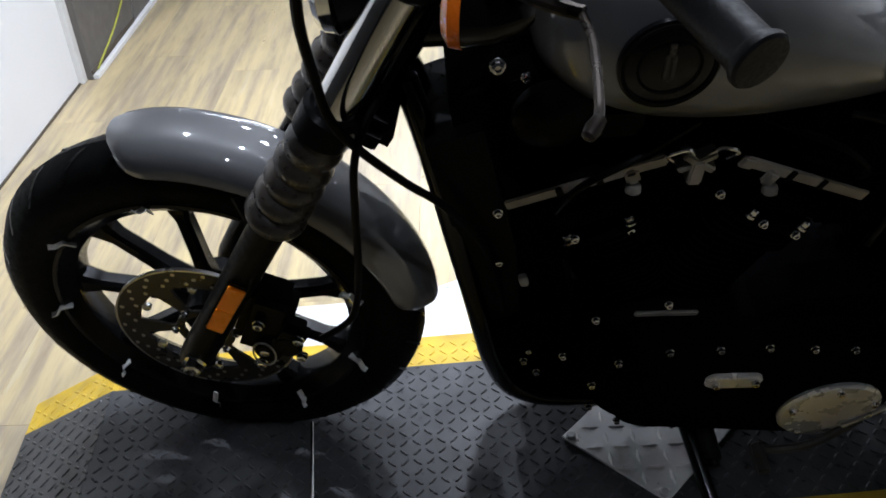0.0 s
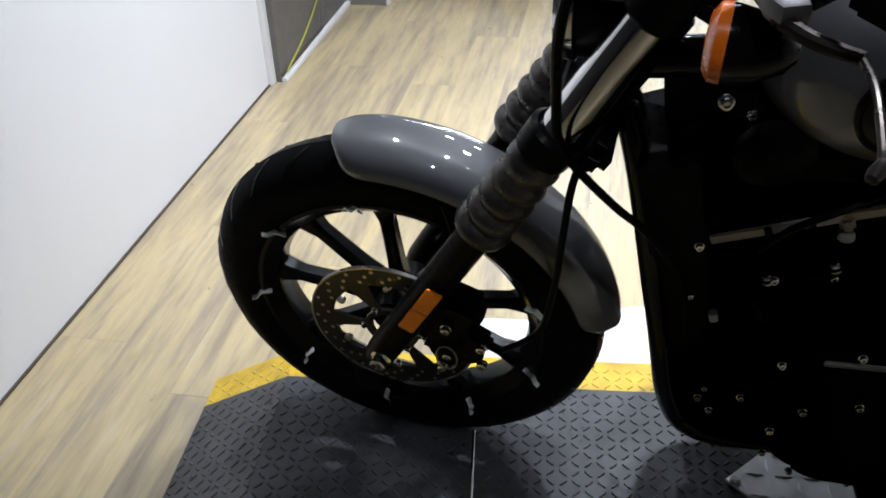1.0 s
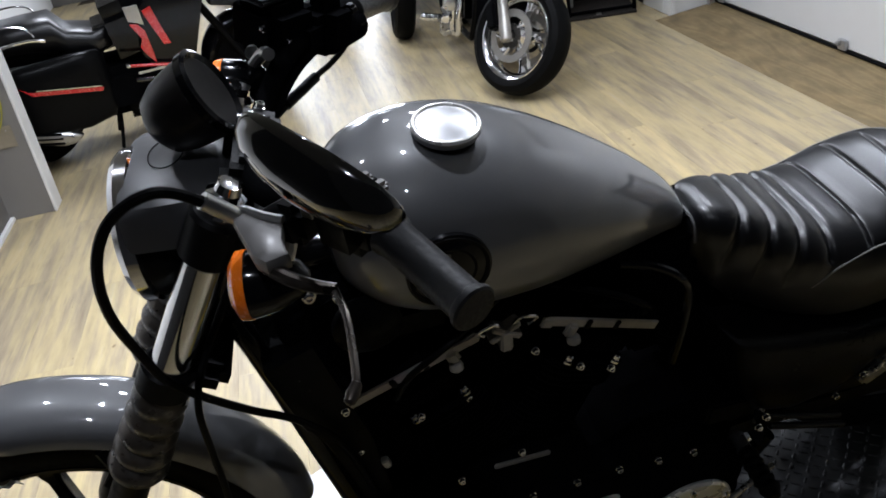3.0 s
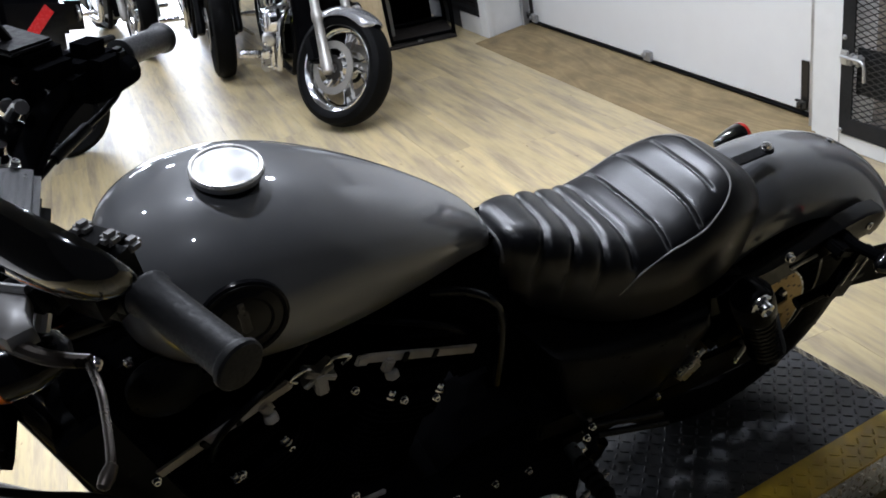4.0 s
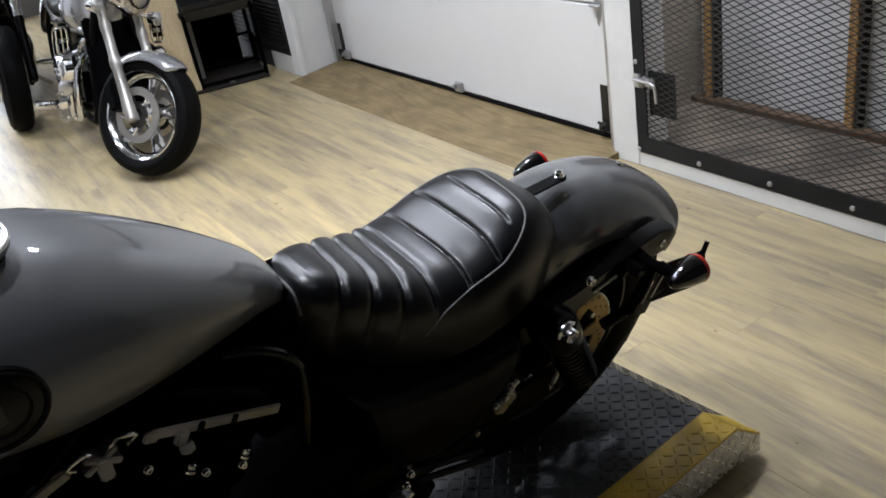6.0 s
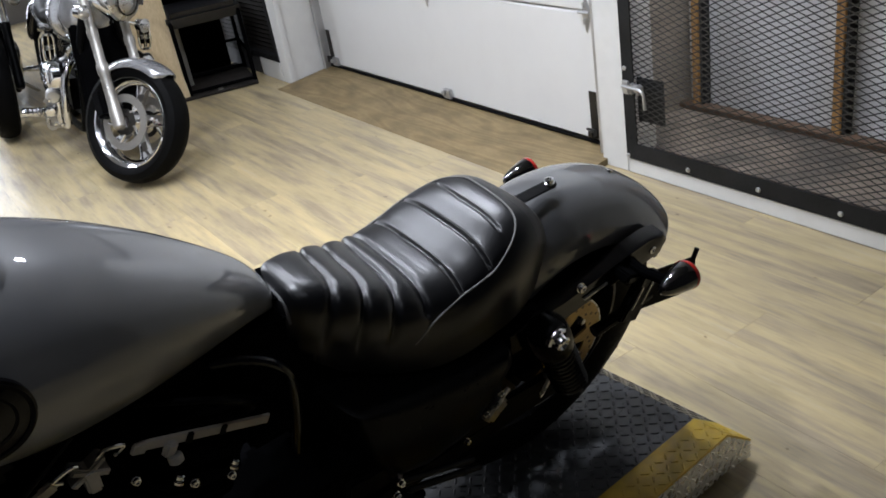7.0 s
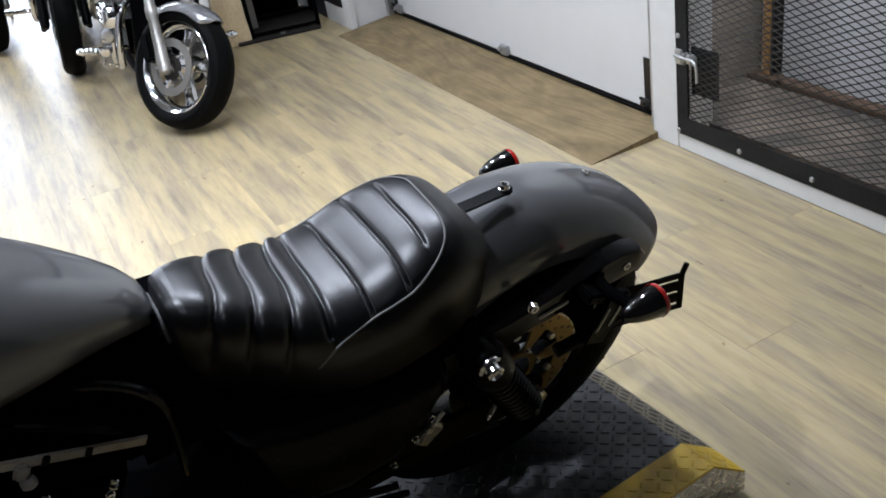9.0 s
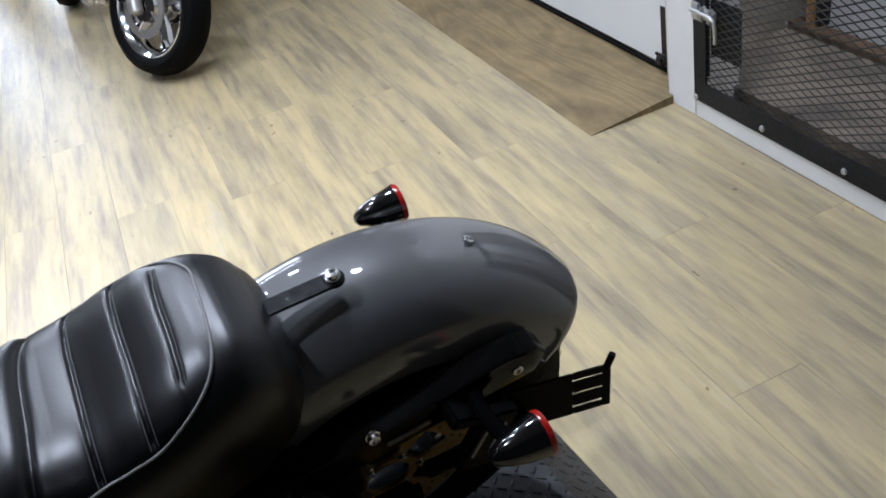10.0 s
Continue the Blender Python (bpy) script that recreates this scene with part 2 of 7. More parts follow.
# ---- mesh tools ----
class Solid:
    """Vertices and faces gathered for one mesh."""

    def __init__(self):
        self.v, self.f = [], []

    def add(self, verts, faces, m=None):
        n = len(self.v)
        if m is not None:
            verts = [m @ Vector(p) for p in verts]
        self.v += [tuple(p) for p in verts]
        self.f += [tuple(i + n for i in f) for f in faces]
        return self

    def box(self, sx, sy, sz, m=None, bevel=0.0):
        """A box centred at the origin of m, with chamfered edges."""
        b = min(bevel, sx / 2.01, sy / 2.01, sz / 2.01)
        if b <= 0:
            v = [(x * sx / 2, y * sy / 2, z * sz / 2) for x in (-1, 1) for y in (-1, 1) for z in (-1, 1)]
            f = [(0, 1, 3, 2), (4, 6, 7, 5), (0, 4, 5, 1), (2, 3, 7, 6), (0, 2, 6, 4), (1, 5, 7, 3)]
            return self.add(v, f, m)
        bm = bmesh.new()
        bmesh.ops.create_cube(bm, size=1)
        bmesh.ops.scale(bm, vec=(sx, sy, sz), verts=bm.verts)
        bmesh.ops.bevel(bm, geom=bm.edges[:], offset=b, segments=2, affect="EDGES")
        bm.verts.index_update()
        self.add([p.co.copy() for p in bm.verts], [tuple(p.index for p in f.verts) for f in bm.faces], m)
        bm.free()
        return self

    def loft(self, rings, closed=True, caps=True, loop=False):
        """Skin over rings that all have the same number of points."""
        n = len(rings[0])
        v = [p for r in rings for p in r]
        f = []
        for i in range(len(rings) if loop else len(rings) - 1):
            j = (i + 1) % len(rings)
            for k in range(n if closed else n - 1):
                l = (k + 1) % n
                f.append((i * n + k, i * n + l, j * n + l, j * n + k))
        if caps and closed and not loop:
            f.append(tuple(range(n))[::-1])
            f.append(tuple(range((len(rings) - 1) * n, len(rings) * n)))
        return self.add(v, f)

    def lathe(self, profile, m=None, seg=32, loop=False):
        """Turn (radius, height) pairs round the z axis of m."""
        m = m or Matrix()
        rings = [[m @ Vector((r * math.cos(a), r * math.sin(a), h)) for a in (2 * math.pi * k / seg for k in range(seg))] for r, h in profile]
        return self.loft(rings, loop=loop, caps=not loop)

    def tube(self, points, radius, seg=12, smooth=6, taper=None):
        """A round tube through the points, glided between them."""
        pts = [Vector(p) for p in points]
        if smooth > 1 and len(pts) > 2:
            out = []
            for i in range(len(pts) - 1):
                p0, p1, p2, p3 = pts[max(0, i - 1)], pts[i], pts[i + 1], pts[min(len(pts) - 1, i + 2)]
                for k in range(smooth):
                    t = k / smooth
                    out.append(0.5 * ((2 * p1) + (p2 - p0) * t + (2 * p0 - 5 * p1 + 4 * p2 - p3) * t * t + (3 * p1 - p0 - 3 * p2 + p3) * t ** 3))
            pts = out + [pts[-1]]
        rings = []
        side = None
        for i, p in enumerate(pts):
            d = (pts[min(i + 1, len(pts) - 1)] - pts[max(i - 1, 0)]).normalized()
            if side is None:
                side = d.orthogonal().normalized()
            side = (side - d * side.dot(d)).normalized()
            up = d.cross(side)
            r = radius if taper is None else radius * (1 + (taper - 1) * i / (len(pts) - 1))
            rings.append([p + (side * math.cos(a) + up * math.sin(a)) * r for a in (2 * math.pi * k / seg for k in range(seg))])
        return self.loft(rings)

    def rod(self, a, b, r, seg=16, bevel=0.0):
        """A straight round bar from a to b."""
        m = along(a, b)
        h = (Vector(b) - Vector(a)).length
        prof = [(r, 0), (r, h)] if bevel <= 0 else [(r - bevel, 0), (r, bevel), (r, h - bevel), (r - bevel, h)]
        return self.lathe(prof, m, seg)

    def move(self, m):
        self.v = [tuple(m @ Vector(p)) for p in self.v]
        return self


def along(a, b):
    """A pose at a whose z axis points to b."""
    a, b = Vector(a), Vector(b)
    return Matrix.Translation(a) @ (b - a).to_track_quat("Z", "Y").to_matrix().to_4x4()


def to_mesh(name, solid, mat, smooth=35):
    me = bpy.data.meshes.new(name)
    me.from_pydata(solid.v, [], solid.f)
    bm = bmesh.new()
    bm.from_mesh(me)
    bmesh.ops.recalc_face_normals(bm, faces=bm.faces)
    bm.to_mesh(me)
    bm.free()
    me.materials.append(MAT[mat])
    if smooth:
        me.shade_smooth()
        me.set_sharp_from_angle(angle=radians(smooth))
    return me


def part(name, solid, mat, parent=None, label="", smooth=35):
    """One mesh object, under a thing or a part where one is given."""
    ob = new(name, to_mesh(name, solid, mat, smooth))
    if parent is not None:
        ob.parent = parent
    if label:
        tagged(ob, label)
    return ob


def thing(name, label, category, m=None, group="", kind=""):
    ob = new(name)
    ob.empty_display_size = 0.1
    ob.matrix_world = m or Matrix()
    return tagged(ob, label, category, group, kind)


def solid_thing(name, solid, mat, label, category, group="", kind="", smooth=35):
    return tagged(part(name, solid, mat, None, "", smooth), label, category, group, kind)


# ---- the room ----
def slab(name, x0, x1, y0, y1, z0, z1, mat, label="", category="", bevel=0.004, kind="structure", parent=None):
    s = Solid().box(x1 - x0, y1 - y0, z1 - z0, pose((x0 + x1) / 2, (y0 + y1) / 2, (z0 + z1) / 2), bevel)
    ob = part(name, s, mat, parent)
    if parent is None:
        tagged(ob, label, category, "", kind)
    elif label:
        tagged(ob, label)
    return ob


CEIL = 2.95
floor = slab("floor", -2.1, 4.2, -3.2, 9.6, -0.10, -0.012, "gap", "pale grey-brown vinyl plank floor, scuffed", "floor", 0)
# ceiling out of view, toned down to grey so it returns little light
slab("ceiling", -2.1, 4.2, -3.2, 9.6, CEIL, CEIL + 0.1, "ceiling", "plain unseen ceiling over the whole showroom, toned down to limit bounce", "ceiling", 0)
# unseen wall, kept dark so little light bounces onto the motorcycle's near side
slab("wall_south", -1.36, 2.9, -1.15, -1.0, 0, CEIL, "dim", "unseen wall behind the lift, darkened to cut bounce light", "wall", 0)
slab("wall_north", -2.1, 4.2, 9.45, 9.6, 0, CEIL, "grey", "plain grey far wall of the showroom", "wall", 0)

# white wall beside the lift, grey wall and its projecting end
# the white wall's unseen end is darkened to hold back bounced light
slab("wall_west_dark", -1.36, -1.205, -1.0, 0.66, 0, CEIL, "dim", "unseen end of the white wall, darkened to cut bounce light", "wall", 0)
wall_w = slab("wall_west", -1.36, -1.205, 0.66, 2.62, 0, CEIL, "white", "smooth bright white wall beside the lift", "wall", 0.003)
slab("wall_west_grey", -1.36, -1.165, 2.655, 3.60, 0, CEIL, "grey", "grey painted wall with outlet boxes and cords", "wall", 0.003)
slab("wall_corner_strip", -1.36, -1.185, 2.62, 2.655, 0, CEIL, "whitetrim", "narrow white corner strip at the wall's end", "trim", 0.003)
# same grey wall carried on; the lighter tone stands in for more light
slab("wall_partition", -2.0, -0.967, 3.585, 3.70, 0, CEIL, "partition", "grey projecting end of the partition wall, toned lighter as lit", "wall", 0.002)
slab("trim_partition", -0.967, -0.955, 3.580, 3.70, 0, CEIL, "whitetrim", "white corner trim on the partition wall", "trim", 0.003)
slab("wall_west_far", -2.1, -2.0, 3.70, 9.45, 0, CEIL, "white", "white wall behind the parked touring motorcycle", "wall", 0)
slab("baseboard_joint", -1.165, -1.161, 2.66, 3.20, 0.018, 0.034, "gap", "dark joint above the baseboard", "trim", 0)
slab("baseboard", -1.165, -1.143, 2.66, 3.585, 0, 0.018, "whitetrim", "thin white baseboard under the grey wall", "trim", 0.002)
slab("baseboard_white", -1.205, -1.199, 0.66, 2.62, 0, 0.006, "gap", "thin dark gap line under the white wall", "trim", 0)

# garage door wall
WX = 2.66
CAGE_END = 0.655
slab("wall_post_cage", WX, WX + 0.16, 1.915, 2.055, 0, CEIL, "whitetrim", "white painted post between garage door and cage", "wall", 0.004)
slab("wall_post_end", WX, WX + 0.16, -0.05, CAGE_END, 0, CEIL, "whitetrim", "white painted wall at the end of the cage", "wall", 0.004)
slab("wall_east", WX, WX + 0.16, -1.0, -0.05, 0, CEIL, "whitetrim", "white painted wall past the cage", "wall", 0)
slab("cage_plinth", WX, WX + 0.012, CAGE_END, 1.915, 0, 0.062, "whitetrim", "white painted sill under the wire cage", "trim", 0.004)
slab("wall_over_cage", WX, WX + 0.16, CAGE_END, 1.915, 1.30, CEIL, "whitetrim", "white painted wall over the wire cage", "wall", 0.0)
slab("wall_over_door", WX + 0.05, WX + 0.16, 2.055, 4.47, 2.25, CEIL, "whitetrim", "white painted wall over the garage door", "wall", 0.0)
slab("wall_return", 2.49, 2.95, 4.47, 4.62, 0, CEIL, "whitetrim", "white return wall beside the garage door", "wall", 0.004)
slab("wall_window_pier", 2.455, 2.49, 4.452, 4.56, 0, CEIL, "whitetrim", "white board on the corner of the return wall", "trim", 0.004)
slab("wall_window_sill", 2.455, 2.60, 4.56, 4.86, 0, 0.115, "whitetrim", "white painted wall strip below the dark window", "wall", 0.003)
# same strip continued behind the bench, its shade put into the colour
slab("wall_window_low", 2.462, 2.60, 4.86, 5.6, 0, 0.115, "dim", "wall strip below the window, darkened as shade behind the bench", "wall", 0.003)
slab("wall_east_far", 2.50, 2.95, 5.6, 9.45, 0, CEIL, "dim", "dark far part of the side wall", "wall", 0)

# window beside the return wall
win = thing("window_1", "black framed dark window with closed slatted blind", "window", Matrix(), kind="structure")
wf = Solid()
for y0, y1, z0, z1 in ((4.565, 4.60, 0.117, 2.0), (5.50, 5.54, 0.117, 2.0), (4.60, 5.50, 0.117, 0.152), (4.60, 5.50, 1.96, 2.0)):
    wf.box(0.05, y1 - y0, z1 - z0, pose(2.478, (y0 + y1) / 2, (z0 + z1) / 2), 0.003)
part("window_frame", wf, "blacksteel", win)
part("pane", Solid().box(0.006, 0.9, 1.81, pose(2.500, 5.05, 1.055)), "gloss", win)
slat = to_mesh("slat", Solid().box(0.003, 0.88, 0.022, pose(0, 0, 0, 0, 25, 0)), "slat", 0)
for i in range(34):
    o = new("slat", slat)
    o.parent = win
    o.location = (2.488, 5.05, 0.165 + i * 0.028)

# sectional garage door
door = thing("door_1", "closed white sectional garage door with steel hinges", "garage door", Matrix(), kind="structure")
DX = 2.735
for i in range(4):
    z0 = 0.052 + i * 0.53
    s = Solid().box(0.045, 2.40, 0.524, pose(DX + 0.0225, 3.265, z0 + 0.262), 0.006)
    part("panel", s, "door", door)
part("weather_strip", Solid().tube([(DX - 0.004, 2.07, 0.044), (DX - 0.004, 4.46, 0.044)], 0.0075, 10), "rubber", door, "black rubber bottom seal")


def door_hinge(y, z):
    s = Solid()
    s.add([(0, -0.028, 0), (0, 0, 0.060), (0, 0.028, 0), (0, 0, -0.085), (-0.008, -0.02, 0), (-0.008, 0, 0.05), (-0.008, 0.02, 0), (-0.008, 0, -0.07)],
          [(4, 5, 6, 7), (0, 1, 5, 4), (1, 2, 6, 5), (2, 3, 7, 6), (3, 0, 4, 7)])
    s.rod((-0.014, -0.03, 0.0), (-0.014, 0.03, 0.0), 0.007, 10)
    s.box(0.012, 0.012, 0.02, pose(-0.012, 0, 0.03), 0.002)
    s.box(0.012, 0.012, 0.02, pose(-0.012, 0, -0.035), 0.002)
    o = part("hinge", s, "galv", door)
    o.location = (DX, y, z)


for y in (2.165, 3.27, 4.40):
    for z in (0.579, 1.109, 1.639):
        door_hinge(y, z)
for y, z in ((3.20, 0.075), (4.36, 0.075)):
    part("bracket", Solid().box(0.02, 0.06, 0.05, pose(DX - 0.012, y, z), 0.004).box(0.03, 0.02, 0.02, pose(DX - 0.025, y + 0.01, z + 0.008), 0.003), "galv", door)
for y, yb in ((2.075, 2.165), (4.44, 4.405)):
    s = Solid().box(0.05, 0.004, 2.2, pose(DX - 0.025, y, 1.12)).box(0.004, 0.03, 2.2, pose(DX - 0.05, y, 1.12))
    part("track", s, "galv", door)
    part("corner_bracket", Solid().box(0.004, 0.040, 0.20, pose(DX - 0.004, yb, 0.16), 0.001).box(0.03, 0.03, 0.03, pose(DX - 0.02, yb, 0.085), 0.004).rod((DX - 0.02, yb - 0.02, 0.10), (DX - 0.02, yb + 0.03, 0.10), 0.006, 8), "discsteel", door)

# plywood threshold in front of the garage door
ramp_board = thing("plywood_ramp", "worn brown plywood threshold ramp against the garage door", "ramp")
for name, sec in (("board", [(2.402, 0.0), (2.402, 0.0062), (2.735, 0.035), (2.735, 0.0)]), ("bevelled_edge", [(2.355, 0.0), (2.360, 0.0022), (2.4015, 0.0060), (2.4015, 0.0)])):
    part(name, Solid().loft([[(x, y, z) for x, z in sec] for y in (2.03, 4.455)]), "ply", ramp_board, "", 0)

# wire cage
cage = thing("wire_cage", "locked storage cage with black angle frame and expanded mesh", "cage", Matrix(), kind="structure")
CY0, CY1, CZ0, CZ1 = CAGE_END, 1.915, 0.062, 1.30
part("frame_rail", Solid().box(0.006, CY1 - CY0, 0.066, pose(WX - 0.004, (CY0 + CY1) / 2, CZ0 + 0.034), 0.002).box(0.04, CY1 - CY0, 0.005, pose(WX + 0.016, (CY0 + CY1) / 2, CZ0 + 0.0035)), "blacksteel", cage)
part("frame_rail", Solid().box(0.006, CY1 - CY0, 0.066, pose(WX - 0.004, (CY0 + CY1) / 2, CZ1 - 0.03), 0.002), "blacksteel", cage)
part("frame_post", Solid().box(0.006, 0.058, CZ1 - CZ0 - 0.12, pose(WX - 0.0045, CY1 - 0.029, (CZ0 + CZ1) / 2), 0.002).box(0.05, 0.005, CZ1 - CZ0 - 0.12, pose(WX + 0.02, CY1 - 0.005, (CZ0 + CZ1) / 2)), "blacksteel", cage)
part("frame_post", Solid().box(0.006, 0.060, CZ1 - CZ0 - 0.12, pose(WX - 0.0045, CY0 + 0.03, (CZ0 + CZ1) / 2), 0.002).box(0.05, 0.005, CZ1 - CZ0 - 0.12, pose(WX + 0.02, CY0 + 0.005, (CZ0 + CZ1) / 2)), "blacksteel", cage)
screw = to_mesh("screw", Solid().lathe([(0.0095, 0), (0.0095, 0.002), (0.0075, 0.005), (0.003, 0.0065)], pose(0, 0, 0, 0, -90, 0), 12), "galv")
for y, z in ((1.905, 0.075), (1.615, 0.085), (1.318, 0.088), (1.02, 0.088), (0.685, 0.085), (1.90, 0.42), (0.675, 0.285), (1.90, 0.75), (0.675, 0.72), (1.90, 1.1)):
    o = new("screw", screw)
    o.parent = cage
    o.location = (WX - 0.007, y, z)
# expanded metal: zigzag strands
PY, PZ = 0.050, 0.0112
rows = int((CZ1 - CZ0 - 0.10) / PZ)
cols = int((CY1 - CY0 - 0.05) / (PY / 2))
strands = []
for odd in (0, 1):
    rings = []
    for c in range(cols + 1):
        y = CY0 + 0.04 + c * PY / 2
        zz = PZ * 0.44 if (c + odd) % 2 else -PZ * 0.44
        rings.append([(WX + 0.0060, y, zz + 0.0021), (WX + 0.0066, y, zz - 0.0021), (WX + 0.0074, y, zz - 0.0020), (WX + 0.0068, y, zz + 0.0022)])
    strands.append(to_mesh("mesh_strand", Solid().loft(rings), "mesh", 0))
for r in range(rows):
    o = new("mesh_strand", strands[r % 2])
    o.parent = cage
    o.location = (0, 0, CZ0 + 0.05 + r * PZ)
lt = Solid().box(0.010, 0.034, 0.052, pose(WX - 0.012, 1.893, 0.350), 0.003).box(0.014, 0.062, 0.030, pose(WX - 0.014, 1.838, 0.352), 0.003)
for dy in (1.855, 1.822):
    lt.box(0.022, 0.010, 0.042, pose(WX - 0.018, dy, 0.352), 0.003)
lt.tube([(WX - 0.025, 1.900, 0.356), (WX - 0.027, 1.84, 0.356), (WX - 0.028, 1.805, 0.353), (WX - 0.028, 1.792, 0.335), (WX - 0.028, 1.788, 0.285)], 0.0058, 10)
part("latch", lt, "galv", cage, "bright steel slide bolt latch")
part("latch_plate", Solid().box(0.003, 0.13, 0.17, pose(WX + 0.018, 1.80, 0.30), 0.001), "blacksteel", cage)
# inside of the cage: a tall plastered niche with bare studs and a dirty board floor
part("inner_floor", Solid().box(0.66, 2.3, 0.05, pose(WX + 0.47, 1.10, 0.026)), "cagefloor", cage, "dirty dark board floor")
part("inner_wall", Solid().box(0.05, 2.3, 2.4, pose(WX + 0.63, 1.1, 1.2)), "cagewall", cage)
part("inner_wall", Solid().box(0.6, 0.05, 2.4, pose(WX + 0.46, 2.15, 1.2)), "cageside", cage)
part("inner_wall", Solid().box(0.6, 0.05, 2.4, pose(WX + 0.46, 0.60, 1.2)), "cageside", cage)
part("inner_roof", Solid().box(0.72, 2.3, 0.05, pose(WX + 0.43, 1.1, 2.40)), "grey", cage)
for y, wide in ((2.05, 0.036), (1.405, 0.036), (1.015, 0.080)):
    part("stud", Solid().box(0.055, wide, 2.1, pose(WX + 0.575, y, 1.12), 0.003), "stud", cage)
    part("stud_gap", Solid().box(0.050, 0.014, 2.1, pose(WX + 0.578, y - wide / 2 - 0.008, 1.12), 0.001), "blacksteel", cage)
# bottom batten, coloured dark for the shadow it lies in
part("stud", Solid().box(0.06, 1.9, 0.026, pose(WX + 0.555, 1.2, 0.062), 0.003), "shaded_stud", cage)

# grey wall fittings
ob = thing("outlet_box", "brown surface box standing out from the grey wall", "outlet", pose(-1.165, 3.02, 0.757))
part("box", Solid().box(0.134, 0.075, 0.080, pose(0.067, 0.040, 0), 0.006), "brownbox", ob)
part("cover", Solid().box(0.128, 0.006, 0.076, pose(0.067, 0.001, 0), 0.002), "brownbox", ob)
part("recess", Solid().box(0.072, 0.003, 0.016, pose(0.058, -0.0025, 0.022), 0.001), "rough", ob)
part("switch", Solid().box(0.010, 0.004, 0.014, pose(0.106, -0.003, 0.022), 0.001), "tan", ob)
ob = thing("power_adapter", "black plug adapter hanging on the grey wall", "adapter", pose(-1.165, 3.20, 0.45, 0, 0, 0))
part("body", Solid().box(0.062, 0.055, 0.105, pose(0.050, 0, -0.030, 0, -10, 0), 0.012), "rough", ob)
part("plug", Solid().box(0.075, 0.050, 0.055, pose(0.038, 0.0, 0.038, 0, -8, 0), 0.010), "rough", ob)
part("pilot_light", Solid().lathe([(0.003, 0), (0.003, 0.002), (0.001, 0.003)], pose(0.076, -0.027, -0.012, 90, 0, 0), 10), "steel", ob)
ob = thing("cover_plate", "small tan blank cover plate on the partition wall", "cover plate", pose(-1.066, 3.585, 0.384))
part("plate", Solid().box(0.120, 0.006, 0.098, pose(0, -0.003, 0), 0.002), "tan", ob)
for x in (-0.036, 0.036):
    part("plate_screw", Solid().lathe([(0.003, 0), (0.003, 0.001), (0.001, 0.0016)], pose(x, -0.006, 0.028, 90, 0, 0), 8), "steel", ob)
s = Solid().tube([(-1.03, 3.57, 2.0), (-1.05, 3.575, 1.2), (-1.088, 3.575, 0.919), (-1.122, 3.572, 0.736), (-1.152, 3.560, 0.558), (-1.158, 3.476, 0.447), (-1.158, 3.409, 0.338), (-1.158, 3.302, 0.245), (-1.155, 3.12, 0.155), (-1.150, 2.93, 0.09), (-1.150, 2.75, 0.045), (-1.150, 2.69, 0.03)], 0.0036, 8)
s.tube([(-0.985, 3.575, 2.0), (-0.992, 3.575, 1.2), (-0.998, 3.575, 0.901), (-1.009, 3.575, 0.770), (-1.006, 3.572, 0.632), (-1.005, 3.570, 0.538), (-1.036, 3.570, 0.448), (-1.095, 3.560, 0.370), (-1.140, 3.51, 0.345), (-1.128, 3.40, 0.375), (-1.118, 3.26, 0.425), (-1.115, 3.17, 0.470), (-1.128, 3.165, 0.495)], 0.0034, 8)
solid_thing("extension_cord", s, "cord", "yellow-green extension cord hanging down the grey wall", "cord")
s = Solid().tube([(-1.125, 3.20, 0.37), (-1.150, 3.30, 0.345), (-1.158, 3.38, 0.31), (-1.158, 3.30, 0.20), (-1.158, 3.20, 0.09), (-1.152, 3.17, 0.037)], 0.0022, 8)
solid_thing("grey_cable", s, "graypaint", "thin grey cable running down to the floor", "cable")

# black bench and pale plywood in the corner by the window
bench = thing("bench", "black steel bench with padded top by the window", "bench", pose(2.21, 5.00, 0, 0, 0, -14))
part("seat", Solid().box(0.44, 0.42, 0.09, pose(0, 0, 0.46), 0.03), "leather", bench)
for x in (-0.20, 0.20):
    part("leg", Solid().tube([(x, -0.19, 0.0), (x, -0.19, 0.40), (x, -0.15, 0.44), (x, 0.15, 0.44), (x, 0.19, 0.40), (x, 0.19, 0.0)], 0.013, 10, 4), "rough", bench)
for y in (-0.19, 0.19):
    part("stretcher", Solid().rod((-0.2, y, 0.03), (0.2, y, 0.03), 0.010), "rough", bench)
part("rail", Solid().rod((-0.2, -0.19, 0.20), (-0.2, 0.19, 0.20), 0.009), "rough", bench)
part("rail", Solid().rod((0.2, -0.19, 0.20), (0.2, 0.19, 0.20), 0.009), "rough", bench)
part("rail", Solid().rod((-0.2, 0.19, 0.20), (0.2, 0.19, 0.20), 0.009), "rough", bench)
part("foot_rail", Solid().box(0.42, 0.020, 0.008, pose(0, -0.205, 0.006), 0.002).box(0.035, 0.05, 0.016, pose(-0.02, -0.205, 0.009), 0.003), "forkalu", bench, "pale steel rail on the floor")
part("backrest", Solid().box(0.44, 0.05, 0.30, pose(0, 0.2, 0.70), 0.02), "leather", bench)
solid_thing("plywood_sheet", Solid().box(0.40, 0.018, 1.3, pose(1.785, 4.98, 0.645, -7, 0, -14), 0.002).box(0.16, 0.02, 0.42, pose(1.80, 4.915, 0.205, -7, 0, -14), 0.002), "pine", "pale plywood sheet leaning behind the silver motorcycle", "plywood")
